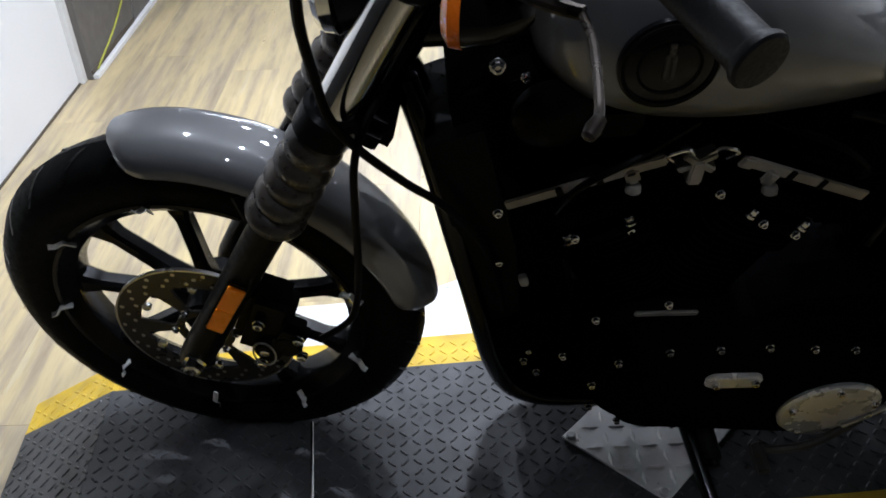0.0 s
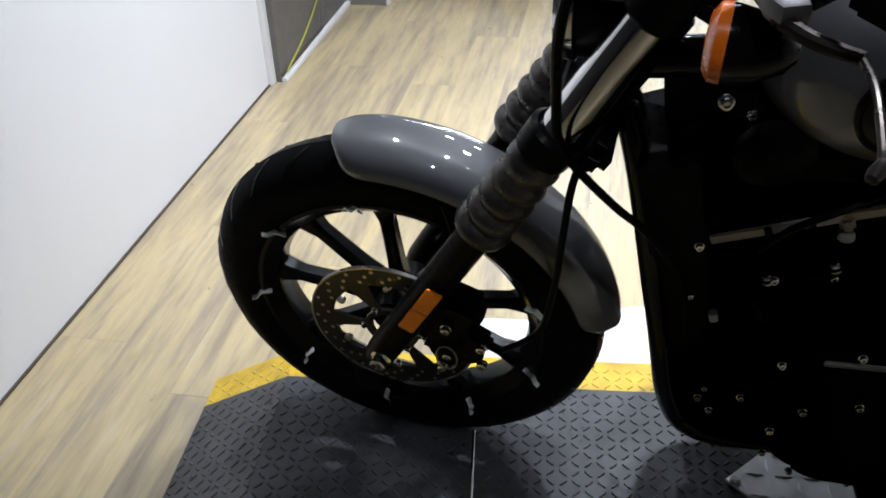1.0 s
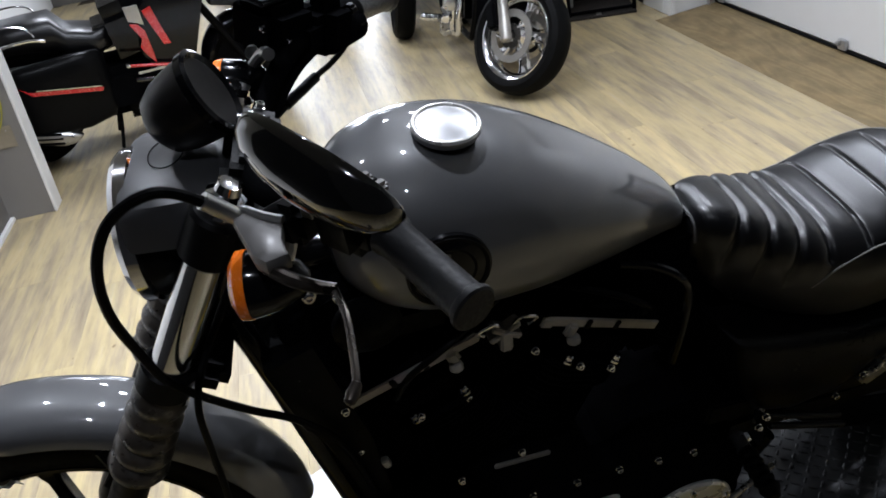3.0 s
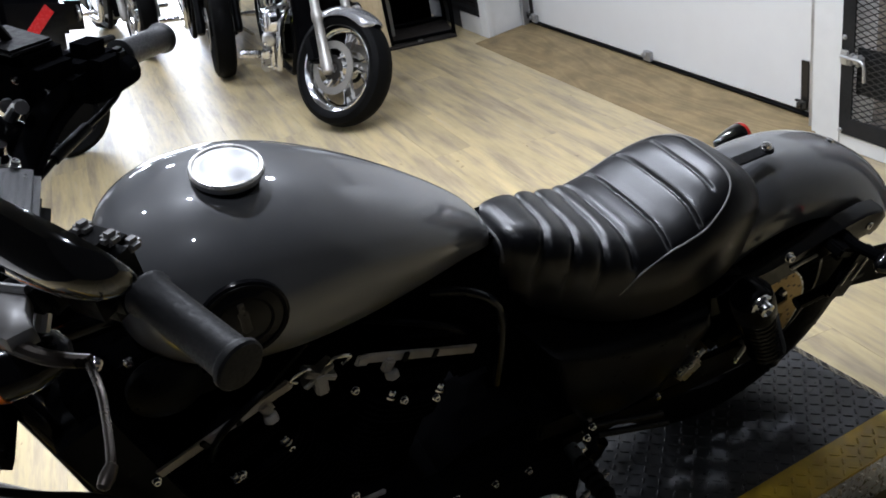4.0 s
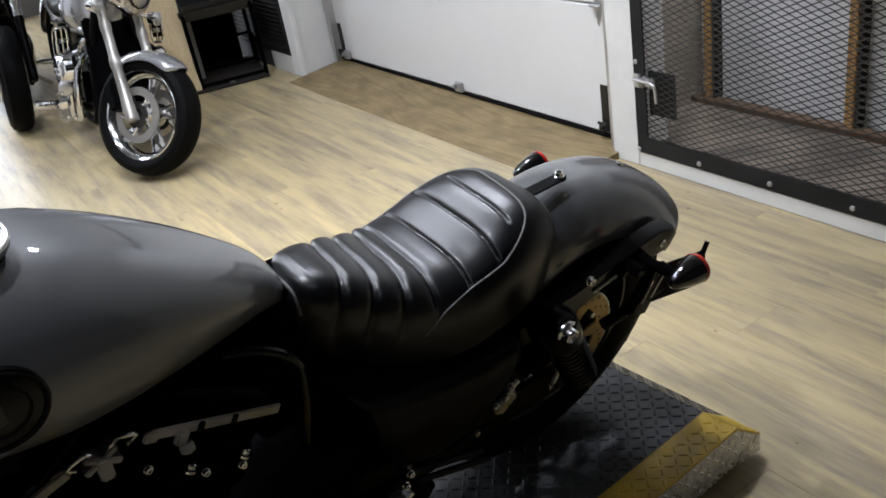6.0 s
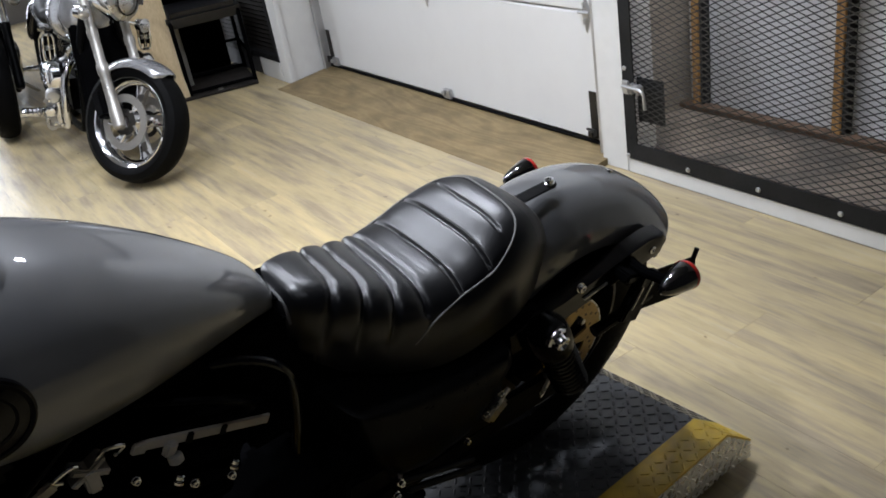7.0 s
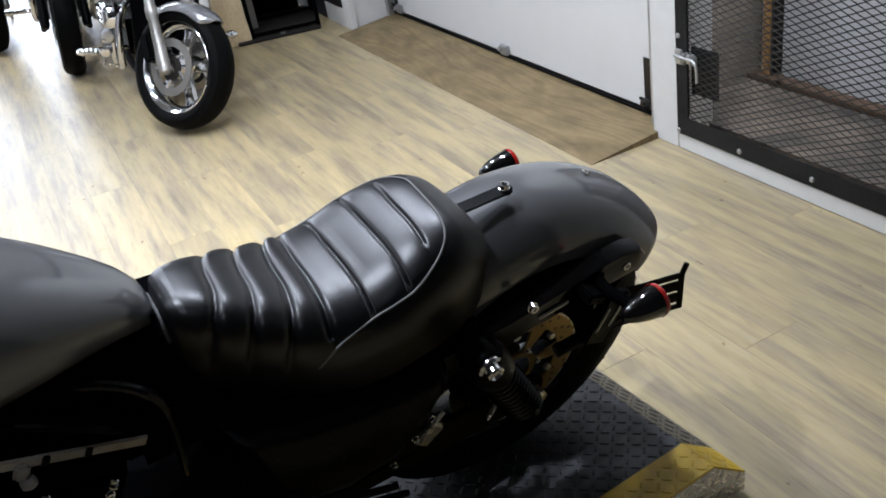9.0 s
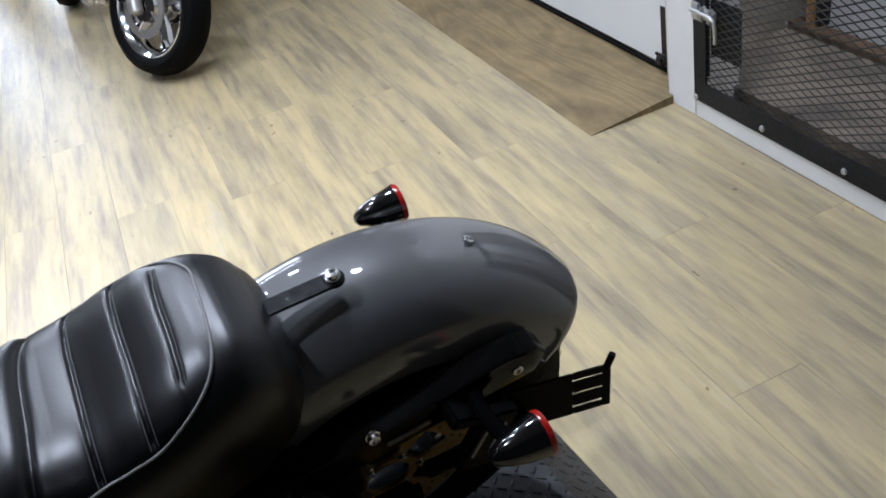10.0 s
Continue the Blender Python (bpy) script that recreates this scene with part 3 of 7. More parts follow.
solid_thing("cloth_screen", Solid().box(0.62, 0.02, 0.62, pose(2.12, 5.36, 0.32, 4, 0, -14), 0.006), "rough", "black cloth hanging behind the bench", "cloth")
solid_thing("crate", Solid().box(0.24, 0.2, 0.46, pose(1.98, 5.20, 0.23, 0, 0, -14), 0.006), "partition", "grey box stored under the bench", "box")
solid_thing("floor_grate", Solid().box(0.50, 0.62, 0.012, pose(2.18, 5.06, 0.008, 0, 0, -14), 0.003), "darkmat", "low dark brown mat under the bench", "mat")

# ---- lift platform under the motorcycle ----
DECK, HALF, YELLOW = 0.13, 0.280, 0.085
lift = thing("motorcycle_lift", "low steel lift platform with diamond plate deck and yellow edges", "lift", pose(0.182, 0.760, 0, 0, 0, 4.5))
BEND0, BEND1, END0, END1, ZEND = -0.70, 1.39, -0.895, 1.475, 0.062


def deck_z(x):
    if x < BEND0:
        return DECK + (ZEND - 0.03 - DECK) * (BEND0 - x) / (BEND0 - END0)
    if x > BEND1:
        return DECK + (ZEND - DECK) * (x - BEND1) / (END1 - BEND1)
    return DECK


def deck_strip(name, y0, y1, mat, label=""):
    s = Solid()
    rings = []
    for x in (END0, BEND0, BEND1, END1):
        z = deck_z(x)
        rings.append([(x, y0, z), (x, y1, z), (x, y1, z - 0.006), (x, y0, z - 0.006)])
    s.loft(rings)
    return part(name, s, mat, lift, label, 0)


def lugs(name, x0, x1, y0, y1, mat, height=0.0022):
    """Raised bars of diamond plate, laid in turns at plus and minus 45 degrees."""
    s = Solid()
    p = 0.0225
    L, W = 0.0108, 0.0027
    for i in range(int((x1 - x0) / p)):
        for j in range(int((y1 - y0) / p)):
            x, y = x0 + (i + 0.5) * p, y0 + (j + 0.5) * p
            a = radians(45 if (i + j) % 2 else -45)
            c, n = math.cos(a), math.sin(a)
            z = deck_z(x)
            base = [(-L, 0), (-L * 0.6, -W), (L * 0.6, -W), (L, 0), (L * 0.6, W), (-L * 0.6, W)]
            top = [(-L * 0.62, 0), (-L * 0.45, -W * 0.4), (L * 0.45, -W * 0.4), (L * 0.62, 0), (L * 0.45, W * 0.4), (-L * 0.45, W * 0.4)]
            v = [(x + u * c - w * n, y + u * n + w * c, deck_z(x + u * c - w * n) - 0.0002) for u, w in base]
            v += [(x + u * c - w * n, y + u * n + w * c, deck_z(x + u * c - w * n) + height) for u, w in top]
            f = [(k, (k + 1) % 6, 6 + (k + 1) % 6, 6 + k) for k in range(6)] + [(6, 7, 8, 9, 10, 11)]
            s.add(v, f)
    return tagged(part(name, s, mat, lift, "", 0), kind="stuff")


deck_strip("deck_plate", -HALF + YELLOW, HALF - YELLOW, "plate", "dark grey diamond plate")
lugs("deck_tread", END0, END1, -HALF + YELLOW, HALF - YELLOW, "plate")
for side in (-1, 1):
    a, b = sorted((side * HALF, side * (HALF - YELLOW)))
    deck_strip("yellow_edge", a, b, "yellow", "worn yellow painted edge")
    lugs("edge_tread", END0, END1, a, b, "yellow", 0.0015)
    s = Solid()
    y = side * (HALF - 0.003)
    s.loft([[(x, y - 0.003, deck_z(x) - 0.006), (x, y + 0.003, deck_z(x) - 0.006), (x, y + 0.003, max(0.012, deck_z(x) - 0.10)), (x, y - 0.003, max(0.012, deck_z(x) - 0.10))] for x in (END0, BEND0, BEND1, END1)])
    part("side_skirt", s, "silver", lift, "bare diamond plate side skirt", 0)
s = Solid()
for i in range(int((END1 - 0.2) / 0.0235)):
    x = 0.2 + (i + 0.5) * 0.0235
    for j in range(4):
        z = deck_z(x) - 0.017 - j * 0.0235
        if z < 0.024:
            continue
        m = Matrix.Translation((x, -HALF + 0.0002 - 0.0003, z)) @ pose(0, 0, 0, 90, 0, 0) @ pose(0, 0, 0, 0, 0, 45 if (i + j) % 2 else -45)
        s.add([(-0.0115, 0, 0), (0, -0.0034, 0), (0.0115, 0, 0), (0, 0.0034, 0), (-0.007, 0, 0.002), (0, -0.001, 0.002), (0.007, 0, 0.002), (0, 0.001, 0.002)],
              [(0, 1, 5, 4), (1, 2, 6, 5), (2, 3, 7, 6), (3, 0, 4, 7), (4, 5, 6, 7)], m)
tagged(part("skirt_tread", s, "bright", lift, "", 0), kind="stuff")
part("under_frame", Solid().box(2.0, 0.48, 0.10, pose(0.36, 0, 0.055), 0.004), "blacksteel", lift)

# bare stand plate screwed to the deck
sp = thing("stand_plate", "bright diamond plate pad screwed onto the lift deck", "metal plate", pose(0.4325, 0.705, DECK, 0, 0, 47))
part("plate", Solid().box(0.30, 0.215, 0.005, pose(0.105, 0.0, 0.005), 0.001), "bright", sp)
s = Solid()
for i in range(9):
    for j in range(6):
        m = pose(-0.03 + i * 0.034, -0.088 + j * 0.034, 0.0075, 0, 0, 45 if (i + j) % 2 else -45)
        s.add([(-0.017, 0, 0), (0, -0.0045, 0), (0.017, 0, 0), (0, 0.0045, 0), (-0.009, 0, 0.0025), (0, -0.001, 0.0025), (0.009, 0, 0.0025), (0, 0.001, 0.0025)],
              [(0, 1, 5, 4), (1, 2, 6, 5), (2, 3, 7, 6), (3, 0, 4, 7), (4, 5, 6, 7)], m)
tagged(part("tread", s, "bright", sp, "", 0), kind="stuff")
for x, y in ((-0.035, -0.095), (-0.035, 0.095)):
    part("bolt", Solid().lathe([(0.009, 0), (0.009, 0.004), (0.006, 0.007)], pose(x, y, 0.0075), 12), "galv", sp)

# bare side ramp leaning on the far edge of the lift
sr = thing("side_ramp", "bright bare diamond plate ramp leaning on the lift", "ramp", pose(0.182, 0.754, 0, 0, 0, 4.5))


def ramp_z(y):
    return 0.112 - (y - HALF - 0.01) * 0.30


poly = [(-0.40, HALF + 0.006), (1.0, HALF + 0.006), (1.0, HALF + 0.36), (0.04, HALF + 0.36), (-0.12, HALF + 0.25), (-0.40, HALF + 0.25)]
s = Solid().loft([[(x, y, ramp_z(y)) for x, y in poly], [(x, y, ramp_z(y) - 0.005) for x, y in poly]])
part("plate", s, "bright", sr, "", 0)
s = Solid()
for i in range(38):
    for j in range(9):
        x, y = -0.37 + i * 0.034, HALF + 0.03 + j * 0.034
        if x < 0.05 and y > HALF + 0.24 + 0.11 * max(0, (x + 0.12) / 0.16):
            continue
        m = pose(x, y, ramp_z(y) + 0.0002, -16.7, 0, 0) @ pose(0, 0, 0, 0, 0, 45 if (i + j) % 2 else -45)
        s.add([(-0.017, 0, 0), (0, -0.0045, 0), (0.017, 0, 0), (0, 0.0045, 0), (-0.009, 0, 0.002), (0, -0.001, 0.002), (0.009, 0, 0.002), (0, 0.001, 0.002)],
              [(0, 1, 5, 4), (1, 2, 6, 5), (2, 3, 7, 6), (3, 0, 4, 7), (4, 5, 6, 7)], m)
tagged(part("tread", s, "bright", sr, "", 0), kind="stuff")
solid_thing("thin_rod", Solid().rod((-0.128, 0.797, DECK + 0.0055), (-0.100, 0.555, DECK + 0.0055), 0.0033, 10), "chrome", "thin bright steel rod lying on the lift deck", "rod")


# ---- the motorcycle on the lift: x runs back along it, y to its right, z up through its plane ----
bike = thing("motorcycle", "grey and black cruiser motorcycle leaning on its side stand", "motorcycle", pose(-0.155, 0.868, 0.130, 17.0, 0, 2.8))
RAKE, STEER = radians(28.5), radians(-10.5)
AXLE = Vector((-0.088, -0.006, 0.338))
KING = Vector((math.sin(RAKE), 0, math.cos(RAKE)))
HEAD = Vector((AXLE.x, AXLE.y, AXLE.z)) + Vector((0.078 * math.cos(RAKE), 0, -0.078 * math.sin(RAKE)))
TURN_FORK = Matrix.Translation(HEAD) @ Matrix.Rotation(STEER, 4, KING) @ Matrix.Translation(-HEAD)
REAR = Vector((1.427, 0, 0.330))
SIDE = pose(0, 0, 0, 90, 0, 0)   # turns a lathe's axis to run across the motorcycle


def fork(solid):
    return solid.move(TURN_FORK)


def across(x, y, z, flip=False):
    """A lathe pose whose axis points to the rider's left (or right)."""
    return pose(x, y, z, -90 if flip else 90, 0, 0)


def wheel(centre, r_out, half_w, r_rim, rim_w, spokes, parent, mover=None, tread=26):
    mv = mover or Matrix()
    c = Matrix.Translation(centre)
    w = part("tyre", Solid().lathe([(r_rim - 0.006, -half_w * 0.72), (r_rim + 0.012, -half_w * 0.86), (r_rim + (r_out - r_rim) * 0.45, -half_w), (r_out - 0.026, -half_w * 0.86), (r_out - 0.008, -half_w * 0.5), (r_out, 0),
                                    (r_out - 0.008, half_w * 0.5), (r_out - 0.026, half_w * 0.86), (r_rim + (r_out - r_rim) * 0.45, half_w), (r_rim + 0.012, half_w * 0.86), (r_rim - 0.006, half_w * 0.72)],
                                   c @ SIDE, 72, loop=True).move(mv), "rubber", parent, "black road tyre with slanted tread grooves")
    s = Solid()
    for k in range(tread):
        for side in (-1, 1):
            a0 = 2 * math.pi * (k + (0.5 if side > 0 else 0)) / tread
            ring = []
            for i in range(6):
                q = i / 5
                yy = side * half_w * (0.15 + 0.72 * q)
                rr = r_out - 0.0273 * (abs(yy) / half_w) ** 2.2 * 1.25 + 0.0006
                a = a0 + 0.16 * q
                ring.append((Vector((rr * math.cos(a - 0.012), yy, rr * math.sin(a - 0.012))), Vector((rr * math.cos(a + 0.012), yy, rr * math.sin(a + 0.012)))))
            v = [c @ p for pr in ring for p in pr]
            s.add(v, [(2 * i, 2 * i + 1, 2 * i + 3, 2 * i + 2) for i in range(5)])
    tagged(part("tread_groove", s.move(mv), "rimblack", w, "", 0), kind="stuff")
    rim = Solid().lathe([(r_rim + 0.003, -rim_w), (r_rim - 0.004, -rim_w), (r_rim - 0.012, -rim_w * 0.8), (r_rim - 0.026, -rim_w * 0.55), (r_rim - 0.032, 0), (r_rim - 0.026, rim_w * 0.55), (r_rim - 0.012, rim_w * 0.8), (r_rim - 0.004, rim_w), (r_rim + 0.003, rim_w)],
                        c @ SIDE, 72, loop=True).move(mv)
    part("rim", rim, "rimblack", parent, "gloss black cast rim")
    hub = Solid().lathe([(0.018, -0.055), (0.040, -0.050), (0.044, -0.02), (0.044, 0.02), (0.040, 0.050), (0.018, 0.055)], c @ SIDE, 28).move(mv)
    part("hub", hub, "satin", parent)
    for k in range(spokes):
        a = 2 * math.pi * (k + 0.35) / spokes
        d, t = Vector((math.cos(a), 0, math.sin(a))), Vector((-math.sin(a), 0, math.cos(a)))
        rings = []
        for q, wd, th in ((0.036, 0.016, 0.020), (0.10, 0.012, 0.015), (r_rim - 0.06, 0.0115, 0.014), (r_rim - 0.034, 0.019, 0.018), (r_rim - 0.026, 0.026, 0.018)):
            p = d * q
            rings.append([c @ (p + t * u * wd + Vector((0, v * th, 0))) for u, v in ((-1, -0.6), (-0.6, -1), (0.6, -1), (1, -0.6), (1, 0.6), (0.6, 1), (-0.6, 1), (-1, 0.6))])
        part("spoke", Solid().loft(rings).move(mv), "rimblack", parent)
    return w


def bolt_mesh(r, h, mat="chrome"):
    return Solid().lathe([(r * 1.25, 0), (r * 1.25, h * 0.25), (r, h * 0.3), (r, h * 0.9), (r * 0.8, h), (r * 0.55, h), (r * 0.5, h * 0.7)], None, 12)


BOLT = to_mesh("bolt", bolt_mesh(0.0052, 0.008), "chrome")
BOLT_BIG = to_mesh("bolt", bolt_mesh(0.0075, 0.010), "chrome")


def bolt(at, direction=(0, -1, 0), parent=None, big=False, mv=None):
    o = new("bolt", BOLT_BIG if big else BOLT)
    o.parent = parent or bike
    a = Vector(at)
    m = along(a, a + Vector(direction))
    o.matrix_basis = (mv @ m) if mv else m
    return o


# front wheel
front_wheel = new("front_wheel")
front_wheel.parent = bike
wheel(AXLE, 0.334, 0.050, 0.243, 0.042, 9, front_wheel, TURN_FORK)
for k in range(9):
    a = 2 * math.pi * (k + 0.35) / 9
    p = AXLE + Vector((math.cos(a + 0.10) * 0.231, -0.0405, math.sin(a + 0.10) * 0.231))
    q = AXLE + Vector((math.cos(a + 0.10) * 0.2475, -0.0475, math.sin(a + 0.10) * 0.2475))
    m = along(p, q)
    part("rim_tab", fork(Solid().box(0.009, 0.002, 0.020, m @ pose(0, 0, 0.006)).box(0.009, 0.002, 0.014, m @ pose(0, -0.005, 0.019, 50, 0, 0)).box(0.009, 0.002, 0.010, m @ pose(0, -0.011, 0.027, 10, 0, 0))), "bright", front_wheel)


def brake_disc(name, centre, y, r, mv, parent, holes, inner_mat):
    d = new(name)
    d.parent = parent
    c = Matrix.Translation((centre.x, centre.y + y, centre.z))
    ring = Solid().lathe([(r - 0.038, -0.0025), (r, -0.0025), (r, 0.0025), (r - 0.038, 0.0025)], c @ SIDE, 56, loop=True).move(mv)
    part("disc_ring", ring, inner_mat, d)
    # solid spots for the holes: bright for floor seen through, or dark
    hs = Solid()
    for k in range(holes):
        for j, rr in enumerate((r - 0.009, r - 0.019, r - 0.029)):
            a = 2 * math.pi * (k + j * 0.33) / holes
            hs.lathe([(0.0033, -0.0030), (0.0033, 0.0030)], c @ Matrix.Translation((math.cos(a) * rr, 0, math.sin(a) * rr)) @ SIDE, 10)
    tagged(part("disc_hole_spot", hs.move(mv), "alu" if inner_mat == "discsteel" else "gap", d), kind="stuff")
    part("disc_edge", Solid().lathe([(r - 0.002, -0.0029), (r + 0.0008, -0.0029), (r + 0.0008, 0.0029), (r - 0.002, 0.0029)], c @ SIDE, 56, loop=True).move(mv), "steel", d)
    for k in range(6):
        a = 2 * math.pi * k / 6
        s = Solid()
        dd, tt = Vector((math.cos(a), 0, math.sin(a))), Vector((-math.sin(a), 0, math.cos(a)))
        pts = [(0.035, -0.012), (0.055, -0.007), (r - 0.036, -0.018), (r - 0.036, 0.018), (0.055, 0.007), (0.035, 0.012)]
        s.loft([[c @ (dd * u + tt * w + Vector((0, yy, 0))) for u, w in pts] for yy in (-0.0022, 0.0022)])
        part("disc_arm", s.move(mv), inner_mat, d)
        bolt((centre.x + math.cos(a) * 0.048, centre.y + y - 0.002, centre.z + math.sin(a) * 0.048), (0, -1, 0), d, False, mv)
        b = a + math.pi / 6
        part("disc_rivet", Solid().lathe([(0.007, -0.003), (0.007, 0.004), (0.004, 0.005)], c @ Matrix.Translation((math.cos(b) * (r - 0.044), 0, math.sin(b) * (r - 0.044))) @ SIDE, 12).move(mv), "steel", d)
    part("disc_centre", Solid().lathe([(0.034, -0.002), (0.046, -0.002), (0.046, 0.004), (0.034, 0.004)], c @ SIDE, 32, loop=True).move(mv), inner_mat, d)
    return d


brake_disc("brake_disc", AXLE, -0.066, 0.140, TURN_FORK, front_wheel, 18, "discsteel")

# fork
LEG = 0.106
leg_dir = KING


def leg_at(u, side):
    return Vector((AXLE.x, AXLE.y + side * LEG, AXLE.z)) + KING * u


front_fork = new("front_fork")
front_fork.parent = bike
for side in (-1, 1):
    m = along(leg_at(0, side), leg_at(1, side))
    part("fork_slider", fork(Solid().lathe([(0.012, -0.035), (0.022, -0.030), (0.026, -0.01), (0.027, 0.05), (0.0255, 0.10), (0.0255, 0.32), (0.028, 0.33), (0.028, 0.345)], m, 28)), "satin", front_fork, "satin black fork slider")
    prof = [(0.027, 0.335)]
    for k in range(5):
        u0 = 0.338 + k * 0.033
        w = 0.0405 - 0.0012 * k
        prof += [(0.031, u0), (w - 0.003, u0 + 0.006), (w, u0 + 0.014), (w, u0 + 0.020), (w - 0.003, u0 + 0.027), (0.031, u0 + 0.0325)]
    prof += [(0.030, 0.512), (0.027, 0.515)]
    part("fork_boot", fork(Solid().lathe(prof, m, 28)), "boot", front_fork, "dusty ribbed rubber fork boot")
    part("fork_tube", fork(Solid().lathe([(0.0255, 0.49), (0.0255, 0.78)], m, 28)), "chrome", front_fork, "bright chrome fork tube")
    part("fork_cap", fork(Solid().lathe([(0.0255, 0.785), (0.022, 0.80), (0.022, 0.812), (0.015, 0.818), (0.013, 0.828), (0.006, 0.829)], m, 20)), "chrome", front_fork, "chrome fork cap")
    part("upper_clamp", fork(Solid().lathe([(0.030, 0.725), (0.034, 0.73), (0.034, 0.785), (0.030, 0.79)], m, 24)), "satin", front_fork)
    part("lower_clamp", fork(Solid().lathe([(0.031, 0.505), (0.036, 0.51), (0.036, 0.545), (0.030, 0.55)], m, 24)), "satin", front_fork)
part("upper_yoke", fork(Solid().box(0.075, 0.20, 0.035, Matrix.Translation(leg_at(0.757, 0) + Vector((0.03, 0, -0.015))) @ pose(0, 0, 0, 0, 28.5, 0), 0.012)), "satin", front_fork)
part("lower_yoke", fork(Solid().box(0.085, 0.22, 0.045, Matrix.Translation(leg_at(0.527, 0) + Vector((0.03, 0, -0.015))) @ pose(0, 0, 0, 0, 28.5, 0), 0.014)), "satin", front_fork)
part("axle_nut", fork(Solid().lathe([(0.016, 0), (0.019, 0.002), (0.019, 0.006), (0.014, 0.007), (0.014, 0.020), (0.010, 0.022), (0.008, 0.016)], across(AXLE.x, AXLE.y - LEG - 0.020, AXLE.z), 6)), "chrome", front_fork, "chrome axle nut")
part("axle_pinch", fork(Solid().box(0.05, 0.05, 0.06, Matrix.Translation(leg_at(-0.002, -1)) @ pose(0, 0, 0, 0, 28.5, 0), 0.018)), "satin", front_fork)
rf = new("fork_reflector")
rf.parent = front_fork
part("reflector_base", fork(Solid().box(0.030, 0.006, 0.125, Matrix.Translation(leg_at(0.165, -1) + Vector((0.0, -0.0265, 0))) @ pose(0, 0, 0, 0, 28.5, 0), 0.003)), "satin", rf)
for du in (-0.0268, 0.0268):
    part("reflector_lens", fork(Solid().box(0.025, 0.006, 0.054, Matrix.Translation(leg_at(0.165 + du, -1) + Vector((0.0, -0.0315, 0))) @ pose(0, 0, 0, 0, 28.5, 0), 0.0015)), "reflector", rf, "orange reflector")

# brake caliper behind the left fork leg
cal = new("brake_caliper")
cal.parent = front_fork
cb = Vector((AXLE.x + 0.105, AXLE.y - 0.068, AXLE.z + 0.055))
part("caliper_body", fork(Solid().box(0.075, 0.060, 0.135, Matrix.Translation(cb) @ pose(0, 0, 0, 0, 22, 0), 0.014)
                          .box(0.05, 0.035, 0.07, Matrix.Translation(cb + Vector((0.035, -0.022, -0.02))) @ pose(0, 0, 0, 0, 30, 0), 0.010)
                          .box(0.06, 0.02, 0.05, Matrix.Translation(cb + Vector((-0.035, -0.012, 0.055))) @ pose(0, 0, 0, 0, 28, 0), 0.006)), "satin", cal)
for k, (dx, dz) in enumerate(((0.005, -0.045), (0.035, -0.03))):
    part("caliper_pot", fork(Solid().lathe([(0.023, 0), (0.023, 0.008), (0.019, 0.012), (0.012, 0.012)], across(cb.x + dx, cb.y - 0.030, cb.z + dz), 24)), "satin", cal)
part("caliper_plate", fork(Solid().tube([cb + Vector((0.0 + 0.017 * math.cos(a), -0.045, -0.043 + 0.028 * math.sin(a))) for a in (2 * math.pi * k / 14 for k in range(15))], 0.0015, 6, 1)), "alu", cal, "thin bright plate outline")
for dx, dz in ((-0.045, 0.05), (-0.01, -0.075), (0.055, -0.01), (0.055, -0.05), (0.0, -0.043), (0.0, 0.02)):
    bolt(cb + Vector((dx, -0.036, dz)), (0, -1, 0), cal, True, TURN_FORK)

# front fender: an arched shell
def fender_shell(centre, r, half, a0, a1, drop, flare, steps=40, rows=17, thick=0.003, end=0.12):
    """Angles from straight up, growing to the rear. Rounded ends."""
    outer, inner = [], []
    for i in range(steps + 1):
        q = i / steps
        a = a0 + (a1 - a0) * q
        edge = min(q, 1 - q)
        w = math.sqrt(max(0.0, 1 - max(0, 1 - edge / end) ** 2)) if edge < end else 1.0
        w = 0.42 + 0.58 * w
        so, si = [], []
        for j in range(rows):
            s = -1 + 2 * j / (rows - 1)
            yy = half * w * math.copysign(min(1, abs(math.sin(s * math.pi / 2)) ** 0.92), s) * (1 + flare * abs(s) ** 8)
            dr = drop * w * (1 - math.cos(s * math.pi / 2)) ** 1.15
            for lst, off in ((so, 0), (si, -thick)):
                rr = r - dr + off
                lst.append(centre + Vector((math.sin(a) * rr, yy * (1 if off == 0 else 0.97), math.cos(a) * rr)))
        outer.append(so)
        inner.append(si[::-1])
    s = Solid()
    s.loft([o + n for o, n in zip(outer, inner)])
    return s


part("front_fender", fork(fender_shell(AXLE, 0.359, 0.062, radians(-12), radians(82), 0.046, 0.0, end=0.11)), "graypaint", front_fork, "glossy grey front fender")
for side in (-1, 1):
    s = Solid().tube([AXLE + Vector((0.10, side * 0.060, 0.29)), AXLE + Vector((0.115, side * 0.072, 0.25)), AXLE + Vector((0.12, side * 0.085, 0.20))], 0.007, 8, 4)
    s.box(0.05, 0.006, 0.10, Matrix.Translation(AXLE + Vector((0.135, side * 0.070, 0.255))) @ pose(0, 0, 0, 0, 35, 0), 0.002)
    part("fender_bracket", fork(s), "satin", front_fork)

# headlamp, gauge, risers and bars
head = new("headlamp")
head.parent = front_fork
hc = Vector((0.232, -0.006, 0.955))
part("bucket", fork(Solid().lathe([(0.030, 0.115), (0.055, 0.105), (0.078, 0.070), (0.087, 0.02), (0.089, 0.0), (0.080, -0.004)], Matrix.Translation(hc + Vector((-0.05, 0, 0))) @ pose(0, 0, 0, 0, 90, 0), 36)), "blacksheen", head)
